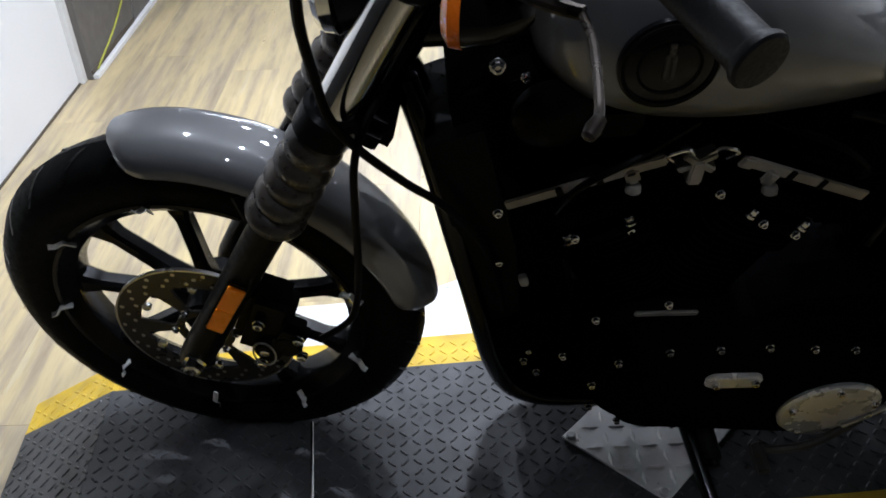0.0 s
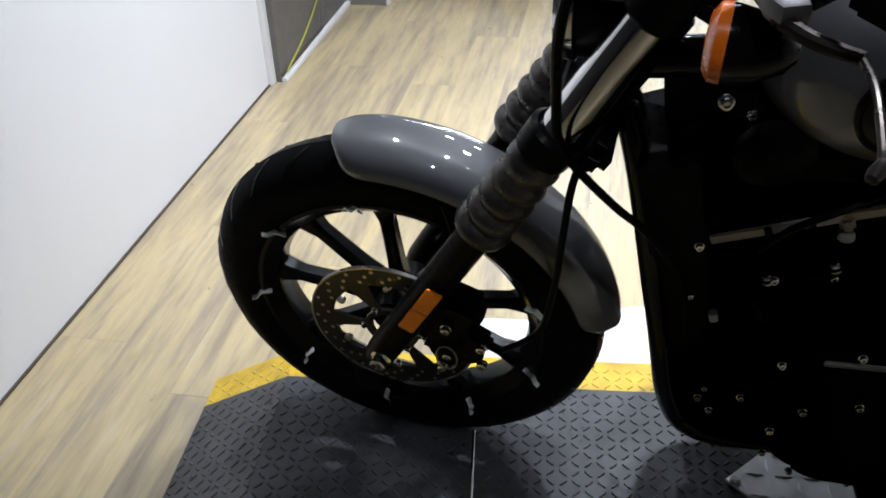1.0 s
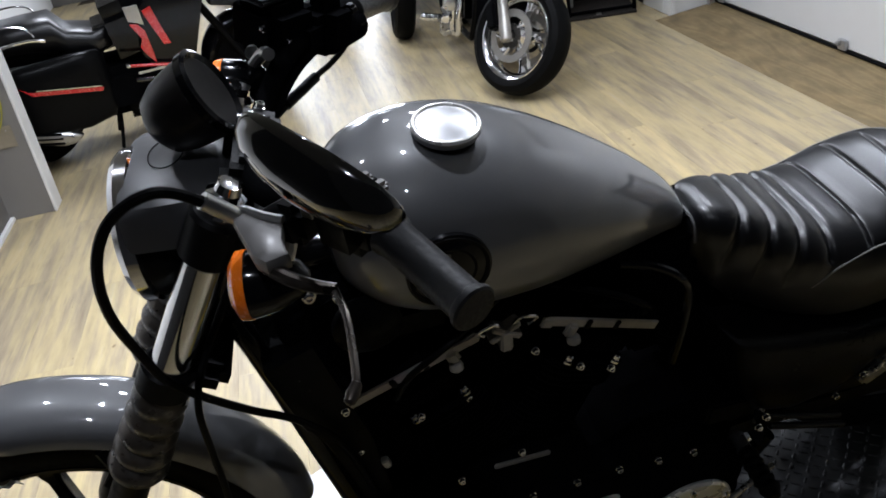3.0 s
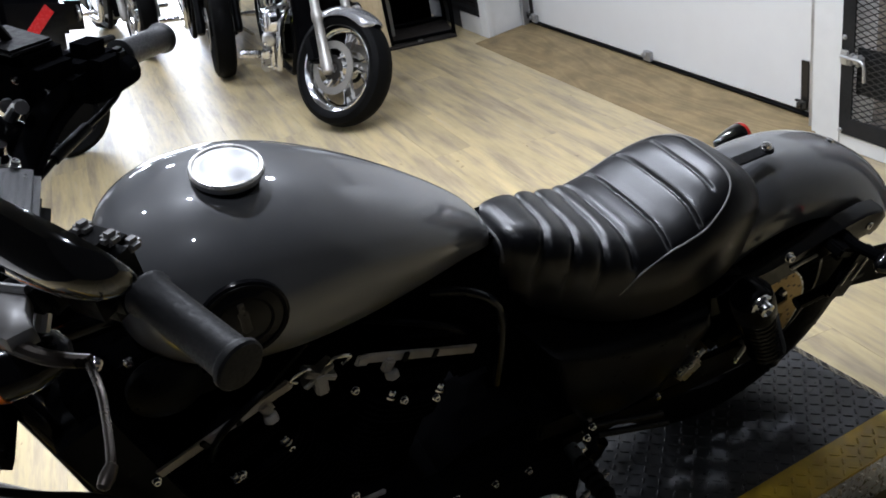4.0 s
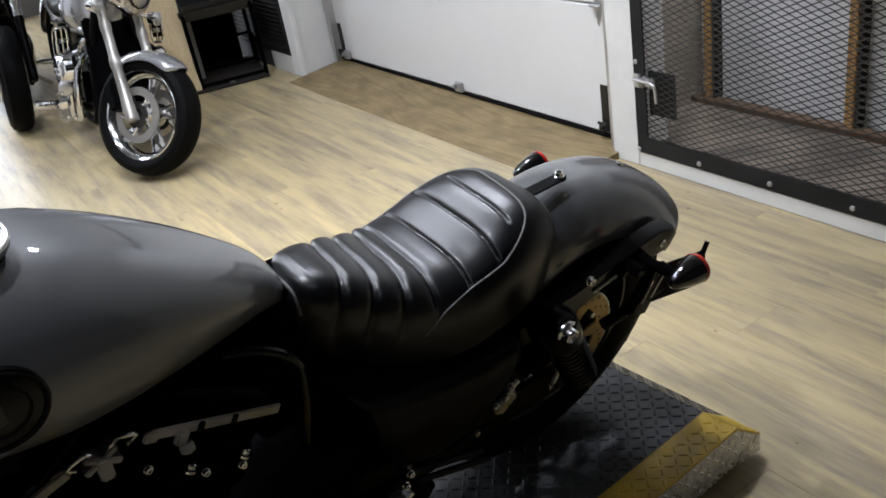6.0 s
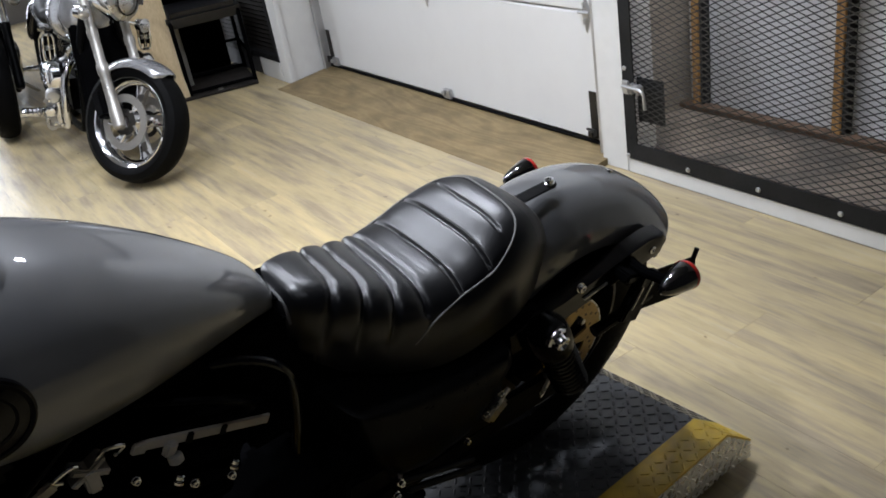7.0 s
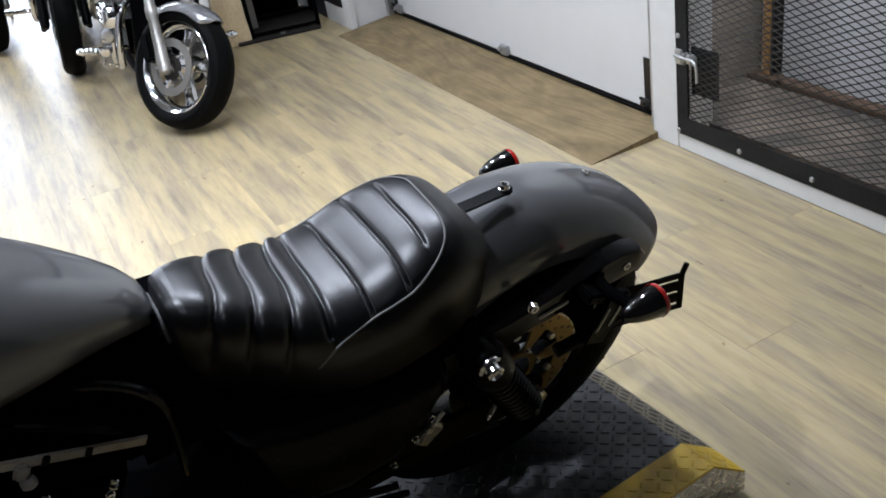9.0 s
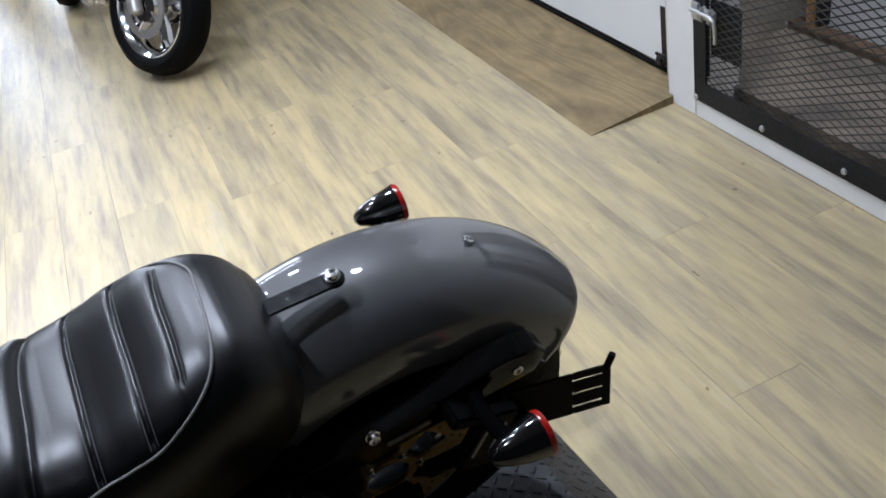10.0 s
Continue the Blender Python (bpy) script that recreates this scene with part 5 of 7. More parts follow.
for side in (-1, 1):
    fs = Solid()
    pts = [(1.24, 0.552), (1.298, 0.556), (1.364, 0.556), (1.456, 0.570), (1.522, 0.582), (1.59, 0.588), (1.625, 0.582), (1.640, 0.560), (1.628, 0.535), (1.56, 0.530), (1.47, 0.522), (1.40, 0.515), (1.32, 0.500), (1.25, 0.500)]
    cx, cz = 1.44, 0.545
    drop, inset = (0.0, 0.0) if side < 0 else (0.045, 0.022)
    fs.loft([[(cx + (x - cx) * k, side * (y - inset), cz - drop + (z - cz) * k) for x, z in pts] for y, k in ((0.112, 1.0), (0.138, 1.0), (0.143, 0.985), (0.145, 0.95))])
    part("fender_strut", fs, "gloss", bike, "black fender support strut")
    part("strut_trim", Solid().box(0.060, 0.004, 0.008, pose(1.446, side * (0.1475 - inset), 0.542 - drop, 0, -6, 0), 0.002), "alu", bike, "short bright strip on the strut")
    bolt((1.402, side * (0.145 - inset), 0.574 - drop), (0, side, 0.1), bike, True)
    bolt((1.596, side * (0.138 - inset), 0.556 - drop), (0, side, 0.1), bike, True)
    sg = new("turn_signal")
    sg.parent = bike
    sx, sy, sz = (1.568, -0.240, 0.579) if side < 0 else (1.597, 0.187, 0.542)
    m = Matrix.Translation((sx, sy, sz)) @ pose(0, 0, 0, 0, 90, 0) @ Matrix.Scale(0.84, 4)
    part("signal_body", Solid().lathe([(0.004, -0.080), (0.012, -0.075), (0.021, -0.055), (0.028, -0.030), (0.032, -0.006), (0.0325, 0.0)], m, 28), "glossier", sg)
    part("signal_lens", Solid().lathe([(0.0330, -0.002), (0.0338, 0.002), (0.0325, 0.007), (0.020, 0.011), (0.003, 0.012)], m, 28), "red", sg, "red signal lens")
    part("signal_stalk", Solid().tube([(sx - 0.035, sy * 0.95, sz - 0.003), (sx - 0.04, side * 0.17, 0.566 - drop), (1.545, side * 0.115, 0.560 - drop)], 0.010, 10), "rough", sg)
# side number plate holder (bare)
pl = new("plate_bracket")
pl.parent = bike
pm = Matrix.Translation((1.675, -0.152, 0.437)) @ pose(0, 0, 0, -12, 0, -12) @ Matrix.Diagonal((1, 1, 0.76, 1))
for sx, sz, ox, oz in ((0.095, 0.104, -0.042, 0.0), (0.012, 0.104, 0.054, 0.0), (0.042, 0.016, 0.0270, 0.044), (0.042, 0.027, 0.0270, 0.0165), (0.042, 0.027, 0.0270, -0.0165), (0.042, 0.014, 0.0270, -0.045)):
    part("bracket_bar", Solid().box(sx, 0.004, sz, pm @ pose(ox, 0.0005 * (sx < 0.1), oz), 0.001), "satin", pl)
part("bracket_tip", Solid().rod(pm @ Vector((0.054, 0, 0.046)), pm @ Vector((0.062, 0, 0.074)), 0.005), "satin", pl)
part("bracket_arm", Solid().tube([(1.46, -0.15, 0.43), (1.53, -0.155, 0.44), (1.61, -0.15, 0.44)], 0.012, 10).box(0.05, 0.02, 0.11, pose(1.53, -0.178, 0.505, 0, 25, 0), 0.004).box(0.05, 0.05, 0.02, pose(1.512, -0.155, 0.555, 0, 25, 0), 0.004), "satin", pl)
for dx in (-0.013, 0.013):
    part("bracket_slot", Solid().box(0.004, 0.003, 0.050, pose(1.530 + dx, -0.189, 0.512, 0, 25, 0), 0.001), "alu", pl)

# rear wheel, brake and suspension
rear_wheel = new("rear_wheel")
rear_wheel.parent = bike
wheel(REAR, 0.325, 0.074, 0.205, 0.062, 9, rear_wheel)
brake_disc("brake_disc", REAR, -0.085, 0.135, Matrix(), rear_wheel, 16, "bronze")
for side in (-1, 1):
    sh = new("shock_absorber")
    sh.parent = bike
    a, b = Vector((1.278, side * 0.190, 0.583 if side < 0 else 0.525)), Vector((1.392, side * 0.180, 0.345))
    m = along(a, b)
    L = (b - a).length
    part("shock_top", Solid().lathe([(0.020, -0.012), (0.034, -0.004), (0.036, 0.012), (0.036, 0.05), (0.033, 0.055)], m, 24), "satin", sh)
    part("shock_body", Solid().lathe([(0.018, 0.05), (0.018, L)], m, 16), "satin", sh)
    coil = [m @ Vector((0.029 * math.cos(t), 0.029 * math.sin(t), 0.05 + 0.016 * t / (2 * math.pi))) for t in (k * math.pi / 8 for k in range(int(16 * 10.5)))]
    part("shock_spring", Solid().tube(coil, 0.0058, 8, 1), "gloss", sh)
    part("shock_eye", Solid().lathe([(0.024, -0.02), (0.026, -0.016), (0.026, 0.016), (0.024, 0.02)], Matrix.Translation(a) @ SIDE, 24), "satin", sh)
    part("shock_bolt", Solid().lathe([(0.021, 0), (0.021, 0.005), (0.017, 0.008), (0.013, 0.008), (0.013, 0.018), (0.010, 0.020), (0.007, 0.016)], across(a.x, a.y + side * 0.020, a.z, side > 0), 20), "chrome", sh, "chrome shock mounting bolt")
    part("swing_arm", Solid().box(0.50, 0.034, 0.055, pose(1.21, side * 0.122, 0.315, 0, 1, 0), 0.010), "satin", bike)
    part("axle_nut", Solid().lathe([(0.020, 0), (0.020, 0.018), (0.015, 0.02)], across(REAR.x, side * 0.142, REAR.z, side > 0), 6), "steel", bike)
part("rear_caliper", Solid().box(0.10, 0.05, 0.07, pose(1.335, -0.105, 0.40, 0, -35, 0), 0.014), "satin", bike)
part("belt_guard", Solid().box(0.52, 0.012, 0.05, pose(1.16, -0.155, 0.40, 0, 6, 0), 0.005), "satin", bike)

# side covers
s = Solid()
pts = [(0.915, 0.612), (0.955, 0.600), (1.0, 0.583), (1.055, 0.567), (1.148, 0.549), (1.235, 0.541), (1.245, 0.51), (1.20, 0.44), (1.15, 0.39), (1.05, 0.375), (0.98, 0.40), (0.95, 0.47)]
s.loft([[(x + (1.09 - x) * k, y, z + (0.49 - z) * k) for x, z in pts] for y, k in ((-0.090, -0.10), (-0.135, -0.02), (-0.150, 0.01), (-0.160, 0.05), (-0.168, 0.14), (-0.172, 0.30))])
part("side_cover", s, "blacksheen", bike, "black side cover below the seat")
s = Solid()
s.loft([[(x + (1.09 - x) * k, -y, z + (0.49 - z) * k) for x, z in pts] for y, k in ((-0.090, -0.10), (-0.135, -0.02), (-0.150, 0.01), (-0.160, 0.05), (-0.168, 0.14), (-0.172, 0.30))])
part("side_cover", s, "gloss", bike)

# frame
for side in (-1, 1):
    part("frame_tube", Solid().tube([(0.235, side * 0.02, 0.80), (0.262, side * 0.045, 0.70), (0.315, side * 0.075, 0.42), (0.350, side * 0.085, 0.235), (0.395, side * 0.095, 0.155), (0.50, side * 0.100, 0.125), (0.80, side * 0.105, 0.120), (1.02, side * 0.11, 0.15), (1.08, side * 0.11, 0.22)], 0.0165, 12), "gloss", bike)
    part("frame_tube", Solid().tube([(0.90, side * 0.045, 0.68), (1.0, side * 0.060, 0.60), (1.12, side * 0.085, 0.53), (1.25, side * 0.105, 0.55), (1.32, side * 0.115, 0.555)], 0.0135, 12), "gloss", bike)
    part("frame_tube", Solid().tube([(0.95, side * 0.056, 0.64), (0.98, side * 0.090, 0.50), (1.03, side * 0.105, 0.30), (1.07, side * 0.11, 0.20)], 0.0145, 12), "gloss", bike)
part("backbone", Solid().tube([(0.245, 0, 0.86), (0.45, 0, 0.85), (0.75, 0, 0.765), (0.95, 0, 0.70)], 0.026, 14), "gloss", bike)
part("steering_head", Solid().rod((0.195, 0, 0.78), (0.275, 0, 0.93), 0.033, 20, 0.004), "gloss", bike)
part("front_tube_panel", Solid().loft([[(0.255, y, 0.735), (0.325, y, 0.76), (0.375, y, 0.52), (0.395, y, 0.26), (0.355, y, 0.23), (0.31, y, 0.46)] for y in (-0.075, 0.075)]), "satin", bike, "black regulator and horn bracket panel")

# engine
engine = new("engine")
engine.parent = bike
CRANK = Vector((0.600, 0, 0.285))
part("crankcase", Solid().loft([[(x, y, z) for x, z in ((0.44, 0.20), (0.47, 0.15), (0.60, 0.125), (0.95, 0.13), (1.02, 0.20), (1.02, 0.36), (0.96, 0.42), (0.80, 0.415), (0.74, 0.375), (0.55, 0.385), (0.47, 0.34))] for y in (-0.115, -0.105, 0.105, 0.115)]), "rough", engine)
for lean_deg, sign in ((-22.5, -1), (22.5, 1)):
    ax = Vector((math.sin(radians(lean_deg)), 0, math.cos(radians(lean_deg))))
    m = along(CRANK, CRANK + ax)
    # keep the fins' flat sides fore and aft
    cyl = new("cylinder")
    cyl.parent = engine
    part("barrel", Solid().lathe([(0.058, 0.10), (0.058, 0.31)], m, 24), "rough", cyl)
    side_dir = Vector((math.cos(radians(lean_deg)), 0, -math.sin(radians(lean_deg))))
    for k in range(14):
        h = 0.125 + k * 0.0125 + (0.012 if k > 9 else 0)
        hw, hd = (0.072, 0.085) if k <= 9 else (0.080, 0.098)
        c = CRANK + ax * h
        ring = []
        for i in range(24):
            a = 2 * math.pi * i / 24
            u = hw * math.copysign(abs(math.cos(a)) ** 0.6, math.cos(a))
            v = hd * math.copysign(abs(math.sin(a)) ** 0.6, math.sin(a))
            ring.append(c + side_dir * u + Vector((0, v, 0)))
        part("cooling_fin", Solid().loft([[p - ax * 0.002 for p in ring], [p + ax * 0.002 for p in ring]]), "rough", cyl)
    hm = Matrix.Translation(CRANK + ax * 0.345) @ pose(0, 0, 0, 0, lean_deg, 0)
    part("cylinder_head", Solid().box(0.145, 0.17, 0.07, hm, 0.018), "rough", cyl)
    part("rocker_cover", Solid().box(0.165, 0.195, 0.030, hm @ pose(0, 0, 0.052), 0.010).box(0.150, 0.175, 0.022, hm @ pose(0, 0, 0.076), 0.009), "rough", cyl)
    for u in (-0.040, 0.045):
        part("head_bolt", Solid().lathe([(0.010, 0), (0.010, 0.004), (0.007, 0.005), (0.007, 0.012), (0.005, 0.014)], hm @ pose(u, -0.090, -0.032), 12), "chrome", cyl)
# bare edges of the rocker covers with their hold-down lugs
for a, b, lug in (((0.352, -0.106, 0.655), (0.535, -0.102, 0.720), (0.505, -0.106, 0.698)), ((0.645, -0.102, 0.708), (0.820, -0.098, 0.628), (0.680, -0.105, 0.680))):
    a, b = Vector(a), Vector(b)
    tilt = -math.degrees(math.atan2(b.z - a.z, b.x - a.x))
    part("rocker_edge", Solid().box((b - a).length, 0.005, 0.0165, Matrix.Translation((a + b) / 2) @ pose(0, 0, 0, 0, tilt, 0), 0.0015), "rockeralu", engine, "bare cast edge of the rocker cover")
    part("rocker_cap", Solid().box((b - a).length * 0.98, 0.16, 0.012, Matrix.Translation((a + b) / 2 + Vector((0, 0.083, -0.002))) @ pose(0, 0, 0, 0, tilt, 0), 0.003), "rough", engine)
    for q in (0.36, 0.62):
        p = a + (b - a) * q
        part("edge_clip", Solid().box(0.009, 0.006, 0.016, Matrix.Translation(p + Vector((0, -0.002, -0.001))) @ pose(0, 0, 0, 0, tilt, 0), 0.001), "satin", engine)
    end = a if a.x > 0.6 else b
    part("edge_end", Solid().box(0.020, 0.008, 0.019, Matrix.Translation(end + Vector((0, -0.001, 0))) @ pose(0, 0, 0, 0, tilt, 0), 0.003), "rockeralu", engine)
    part("rocker_lug", Solid().box(0.018, 0.012, 0.024, Matrix.Translation(lug) @ pose(0, 0, 0, 0, tilt, 0), 0.004).lathe([(0.009, 0), (0.010, 0.004), (0.010, 0.010), (0.006, 0.013)], Matrix.Translation(Vector(lug) + Vector((0.002, -0.004, -0.010))) @ pose(0, 0, 0, 160, 0, 0), 14), "rockeralu", engine)
part("intake_manifold", Solid().box(0.13, 0.10, 0.16, pose(0.590, 0.0, 0.60), 0.02), "rough", engine)
part("lower_frame_web", Solid().loft([[(0.345, y, 0.34), (0.46, y, 0.40), (0.50, y, 0.14), (0.42, y, 0.135), (0.375, y, 0.175), (0.352, y, 0.24)] for y in (-0.088, 0.088)]), "rough", bike)
part("rear_shield", Solid().box(0.15, 0.128, 0.22, pose(0.865, 0.0, 0.615), 0.02), "rough", bike)
part("carburettor_bracket", Solid().box(0.050, 0.020, 0.010, pose(0.582, -0.098, 0.715, 0, -30, 0), 0.002).box(0.050, 0.020, 0.010, pose(0.584, -0.099, 0.715, 0, 35, 0), 0.002).box(0.018, 0.022, 0.042, pose(0.583, -0.100, 0.700, 0, 0, 0), 0.003), "rockeralu", engine, "bare steel centre bracket")
part("bracket_loop", Solid().tube([(0.552, -0.102, 0.717), (0.544, -0.104, 0.729), (0.567, -0.104, 0.737), (0.577, -0.102, 0.722)], 0.003, 8).tube([(0.592, -0.102, 0.722), (0.607, -0.104, 0.737), (0.629, -0.104, 0.729), (0.617, -0.102, 0.717)], 0.003, 8), "chrome", engine)
part("inlet", Solid().rod((0.60, -0.05, 0.60), (0.60, 0.12, 0.60), 0.034), "rough", engine)
part("air_cleaner", Solid().lathe([(0.085, 0.0), (0.085, 0.04), (0.075, 0.055), (0.02, 0.058)], across(0.61, 0.13, 0.60, True), 36), "satin", engine)

# primary cover on the left
prim = new("primary_cover")
prim.parent = engine


def capsule(x0, z0, r0, x1, z1, r1, y, grow=0.0, n=20):
    out = []
    for k in range(n + 1):
        a = math.pi / 2 + math.pi * k / n
        out.append((x0 + (r0 + grow) * math.cos(a), y, z0 + (r0 + grow) * math.sin(a)))
    for k in range(n + 1):
        a = -math.pi / 2 + math.pi * k / n
        out.append((x1 + (r1 + grow) * math.cos(a), y, z1 + (r1 + grow) * math.sin(a)))
    return out


P = (0.605, 0.275, 0.108, 0.868, 0.232, 0.122)
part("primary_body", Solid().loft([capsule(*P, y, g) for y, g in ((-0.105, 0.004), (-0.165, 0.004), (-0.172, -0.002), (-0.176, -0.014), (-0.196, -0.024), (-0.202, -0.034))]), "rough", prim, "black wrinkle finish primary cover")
for x, z in ((0.522, 0.366), (0.594, 0.388), (0.669, 0.386), (0.742, 0.384), (0.812, 0.372), (0.876, 0.362), (0.489, 0.305), (0.492, 0.235), (0.545, 0.178), (0.640, 0.150), (0.747, 0.205)):
    bolt((x, -0.1735, z), (0, -1, 0.1), prim)
dc = new("derby_cover")
dc.parent = prim
part("derby_plate", Solid().lathe([(0.080, 0), (0.080, 0.006), (0.076, 0.010), (0.06, 0.012), (0.01, 0.0135)], across(0.868, -0.201, 0.232), 44), "polished", dc, "polished derby cover")
for k in range(5):
    a = 2 * math.pi * (k + 0.3) / 5
    bolt((0.868 + 0.066 * math.cos(a), -0.211, 0.232 + 0.066 * math.sin(a)), (0, -1, 0), dc)
part("inspection_cover", Solid().loft([capsule(0.665, 0.342, 0.017, 0.718, 0.338, 0.017, y, g) for y, g in ((-0.199, 0.0), (-0.204, 0.0), (-0.207, -0.004))]), "polished", prim, "bare metal inspection cover")
for x in (0.664, 0.723):
    bolt((x, -0.206, 0.340), (0, -1, 0), prim)
# timing side badge bar and case bolts
part("case_bar", Solid().box(0.096, 0.006, 0.010, pose(0.598, -0.118, 0.404, 0, 4, 0), 0.002), "rockeralu", engine)
for x, y, z in ((0.496, -0.112, 0.389), (0.597, -0.118, 0.428), (0.450, -0.091, 0.563), (0.526, -0.085, 0.567), (0.753, -0.096, 0.549), (0.70, -0.098, 0.58), (0.632, -0.088, 0.635), (0.455, -0.112, 0.29)):
    bolt((x, y, z), (0, -0.9, 0.3), engine)
# regulator, horn and small fittings on the front
for x, y, z, r in ((0.338, -0.078, 0.861, True), (0.372, -0.07, 0.835, False), (0.345, -0.085, 0.62, False), (0.352, -0.070, 0.493, False), (0.398, -0.09, 0.245, False), (0.42, -0.095, 0.215, False), (0.405, -0.085, 0.27, False)):
    bolt((x, y, z), (0, -0.95, 0.2), bike, r)
part("horn", Solid().lathe([(0.042, 0), (0.046, 0.006), (0.046, 0.018), (0.03, 0.03), (0.01, 0.034)], across(0.40, -0.085, 0.80), 28), "satin", bike)
part("cable_clip", Solid().box(0.012, 0.012, 0.020, pose(0.385, -0.095, 0.478, 0, -15, 0), 0.002), "whitetrim", bike, "small white cable tag")
part("spark_lead", Solid().tube([(0.42, -0.09, 0.62), (0.44, -0.12, 0.70), (0.50, -0.12, 0.745), (0.58, -0.08, 0.76)], 0.005, 8), "satin", bike)
part("spark_lead", Solid().tube([(0.80, -0.08, 0.64), (0.79, -0.12, 0.70), (0.74, -0.12, 0.745), (0.66, -0.08, 0.76)], 0.005, 8), "satin", bike)
part("ignition_coil", Solid().box(0.09, 0.06, 0.06, pose(0.47, -0.06, 0.77), 0.012), "satin", bike)

# exhaust beyond, side stand, pegs and levers
part("exhaust_pipe", Solid().tube([(0.42, 0.11, 0.50), (0.37, 0.15, 0.40), (0.42, 0.17, 0.24), (0.60, 0.18, 0.19), (1.0, 0.19, 0.20), (1.70, 0.20, 0.24)], 0.024, 14), "satin", bike)
part("exhaust_pipe", Solid().tube([(0.86, 0.11, 0.50), (0.93, 0.17, 0.42), (1.0, 0.20, 0.32), (1.70, 0.21, 0.34)], 0.024, 14), "satin", bike)
stand = new("side_stand")
stand.parent = bike
part("stand_leg", Solid().tube([(0.655, -0.105, 0.150), (0.672, -0.19, 0.128), (0.690, -0.300, 0.104)], 0.0125, 12), "gloss", stand)
part("stand_foot", Solid().box(0.05, 0.035, 0.010, pose(0.692, -0.305, 0.098, -17, 0, 0), 0.003), "gloss", stand)
part("stand_pivot", Solid().rod((0.69, -0.13, 0.155), (0.70, -0.235, 0.130), 0.016, 16, 0.003).rod((0.70, -0.235, 0.130), (0.7005, -0.243, 0.128), 0.010), "satin", stand)
peg = new("foot_peg")
peg.parent = bike
part("peg_rubber", Solid().lathe([(0.010, 0)] + [(0.019 if k % 2 else 0.016, 0.01 + k * 0.008) for k in range(11)] + [(0.01, 0.10)], along((0.985, -0.165, 0.30), (0.985, -0.27, 0.30)), 16), "rubber", peg)
part("peg_bracket", Solid().rod((0.985, -0.10, 0.30), (0.985, -0.17, 0.30), 0.014), "steel", peg)
guard = new("belt_guard")
guard.parent = bike
for a, b in (((0.961, -0.205, 0.464), (1.121, -0.205, 0.389)), ((0.985, -0.205, 0.424), (1.139, -0.205, 0.352))):
    part("guard_rod", Solid().rod(a, b, 0.006, 12, 0.002), "blacksheen", guard)
part("guard_end", Solid().box(0.016, 0.016, 0.060, pose(0.965, -0.205, 0.450, 0, -22, 0), 0.005), "rough", guard)
bolt((0.963, -0.213, 0.474), (0, -1, 0.2), guard)
bolt((0.955, -0.213, 0.450), (0, -1, 0.2), guard)
part("shift_lever", Solid().tube([(0.93, -0.21, 0.20), (0.86, -0.225, 0.15), (0.80, -0.225, 0.135), (0.775, -0.225, 0.14)], 0.007, 10).rod((0.775, -0.215, 0.14), (0.775, -0.265, 0.14), 0.010, 14, 0.002), "discsteel", bike, "dull metal shift lever")
part("shift_rod", Solid().rod((0.90, -0.215, 0.19), (1.02, -0.205, 0.29), 0.005), "steel", bike)
for x, z in ((0.775, 0.185), (0.785, 0.165), (1.17, 0.44), (1.13, 0.40), (1.20, 0.47)):
    bolt((x, -0.175, z), (0, -1, 0), bike)
part("passenger_bracket", Solid().box(0.05, 0.02, 0.03, pose(1.20, -0.165, 0.42, 0, -40, 0), 0.005), "steel", bike)

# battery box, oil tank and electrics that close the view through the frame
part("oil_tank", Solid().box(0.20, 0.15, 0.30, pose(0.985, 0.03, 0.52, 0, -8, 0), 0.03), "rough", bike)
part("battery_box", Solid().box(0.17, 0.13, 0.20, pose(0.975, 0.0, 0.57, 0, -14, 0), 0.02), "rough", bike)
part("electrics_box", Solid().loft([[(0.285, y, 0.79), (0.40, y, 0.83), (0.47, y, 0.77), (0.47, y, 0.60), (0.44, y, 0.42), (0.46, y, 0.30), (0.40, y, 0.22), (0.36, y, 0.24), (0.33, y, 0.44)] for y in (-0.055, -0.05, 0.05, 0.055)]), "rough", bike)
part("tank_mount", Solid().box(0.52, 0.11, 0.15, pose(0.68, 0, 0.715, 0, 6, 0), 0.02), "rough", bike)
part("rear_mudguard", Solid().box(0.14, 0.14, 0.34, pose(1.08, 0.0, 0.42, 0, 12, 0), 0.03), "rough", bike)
part("frame_loop", Solid().tube([(0.76, -0.085, 0.765), (0.80, -0.105, 0.765), (0.835, -0.118, 0.742), (0.852, -0.120, 0.700), (0.854, -0.118, 0.63), (0.850, -0.112, 0.54)], 0.007, 10), "gloss", bike)
for pts in (((1.314, -0.17, 0.428), (1.326, -0.172, 0.420), (1.318, -0.172, 0.395), (1.311, -0.17, 0.374)), ((1.225, -0.17, 0.461), (1.208, -0.172, 0.448), (1.196, -0.172, 0.430), (1.187, -0.17, 0.416)), ((0.995, -0.17, 0.420), (0.990, -0.175, 0.405), (0.986, -0.17, 0.388))):
    part("linkage", Solid().tube(pts, 0.0042, 8), "steel", bike)


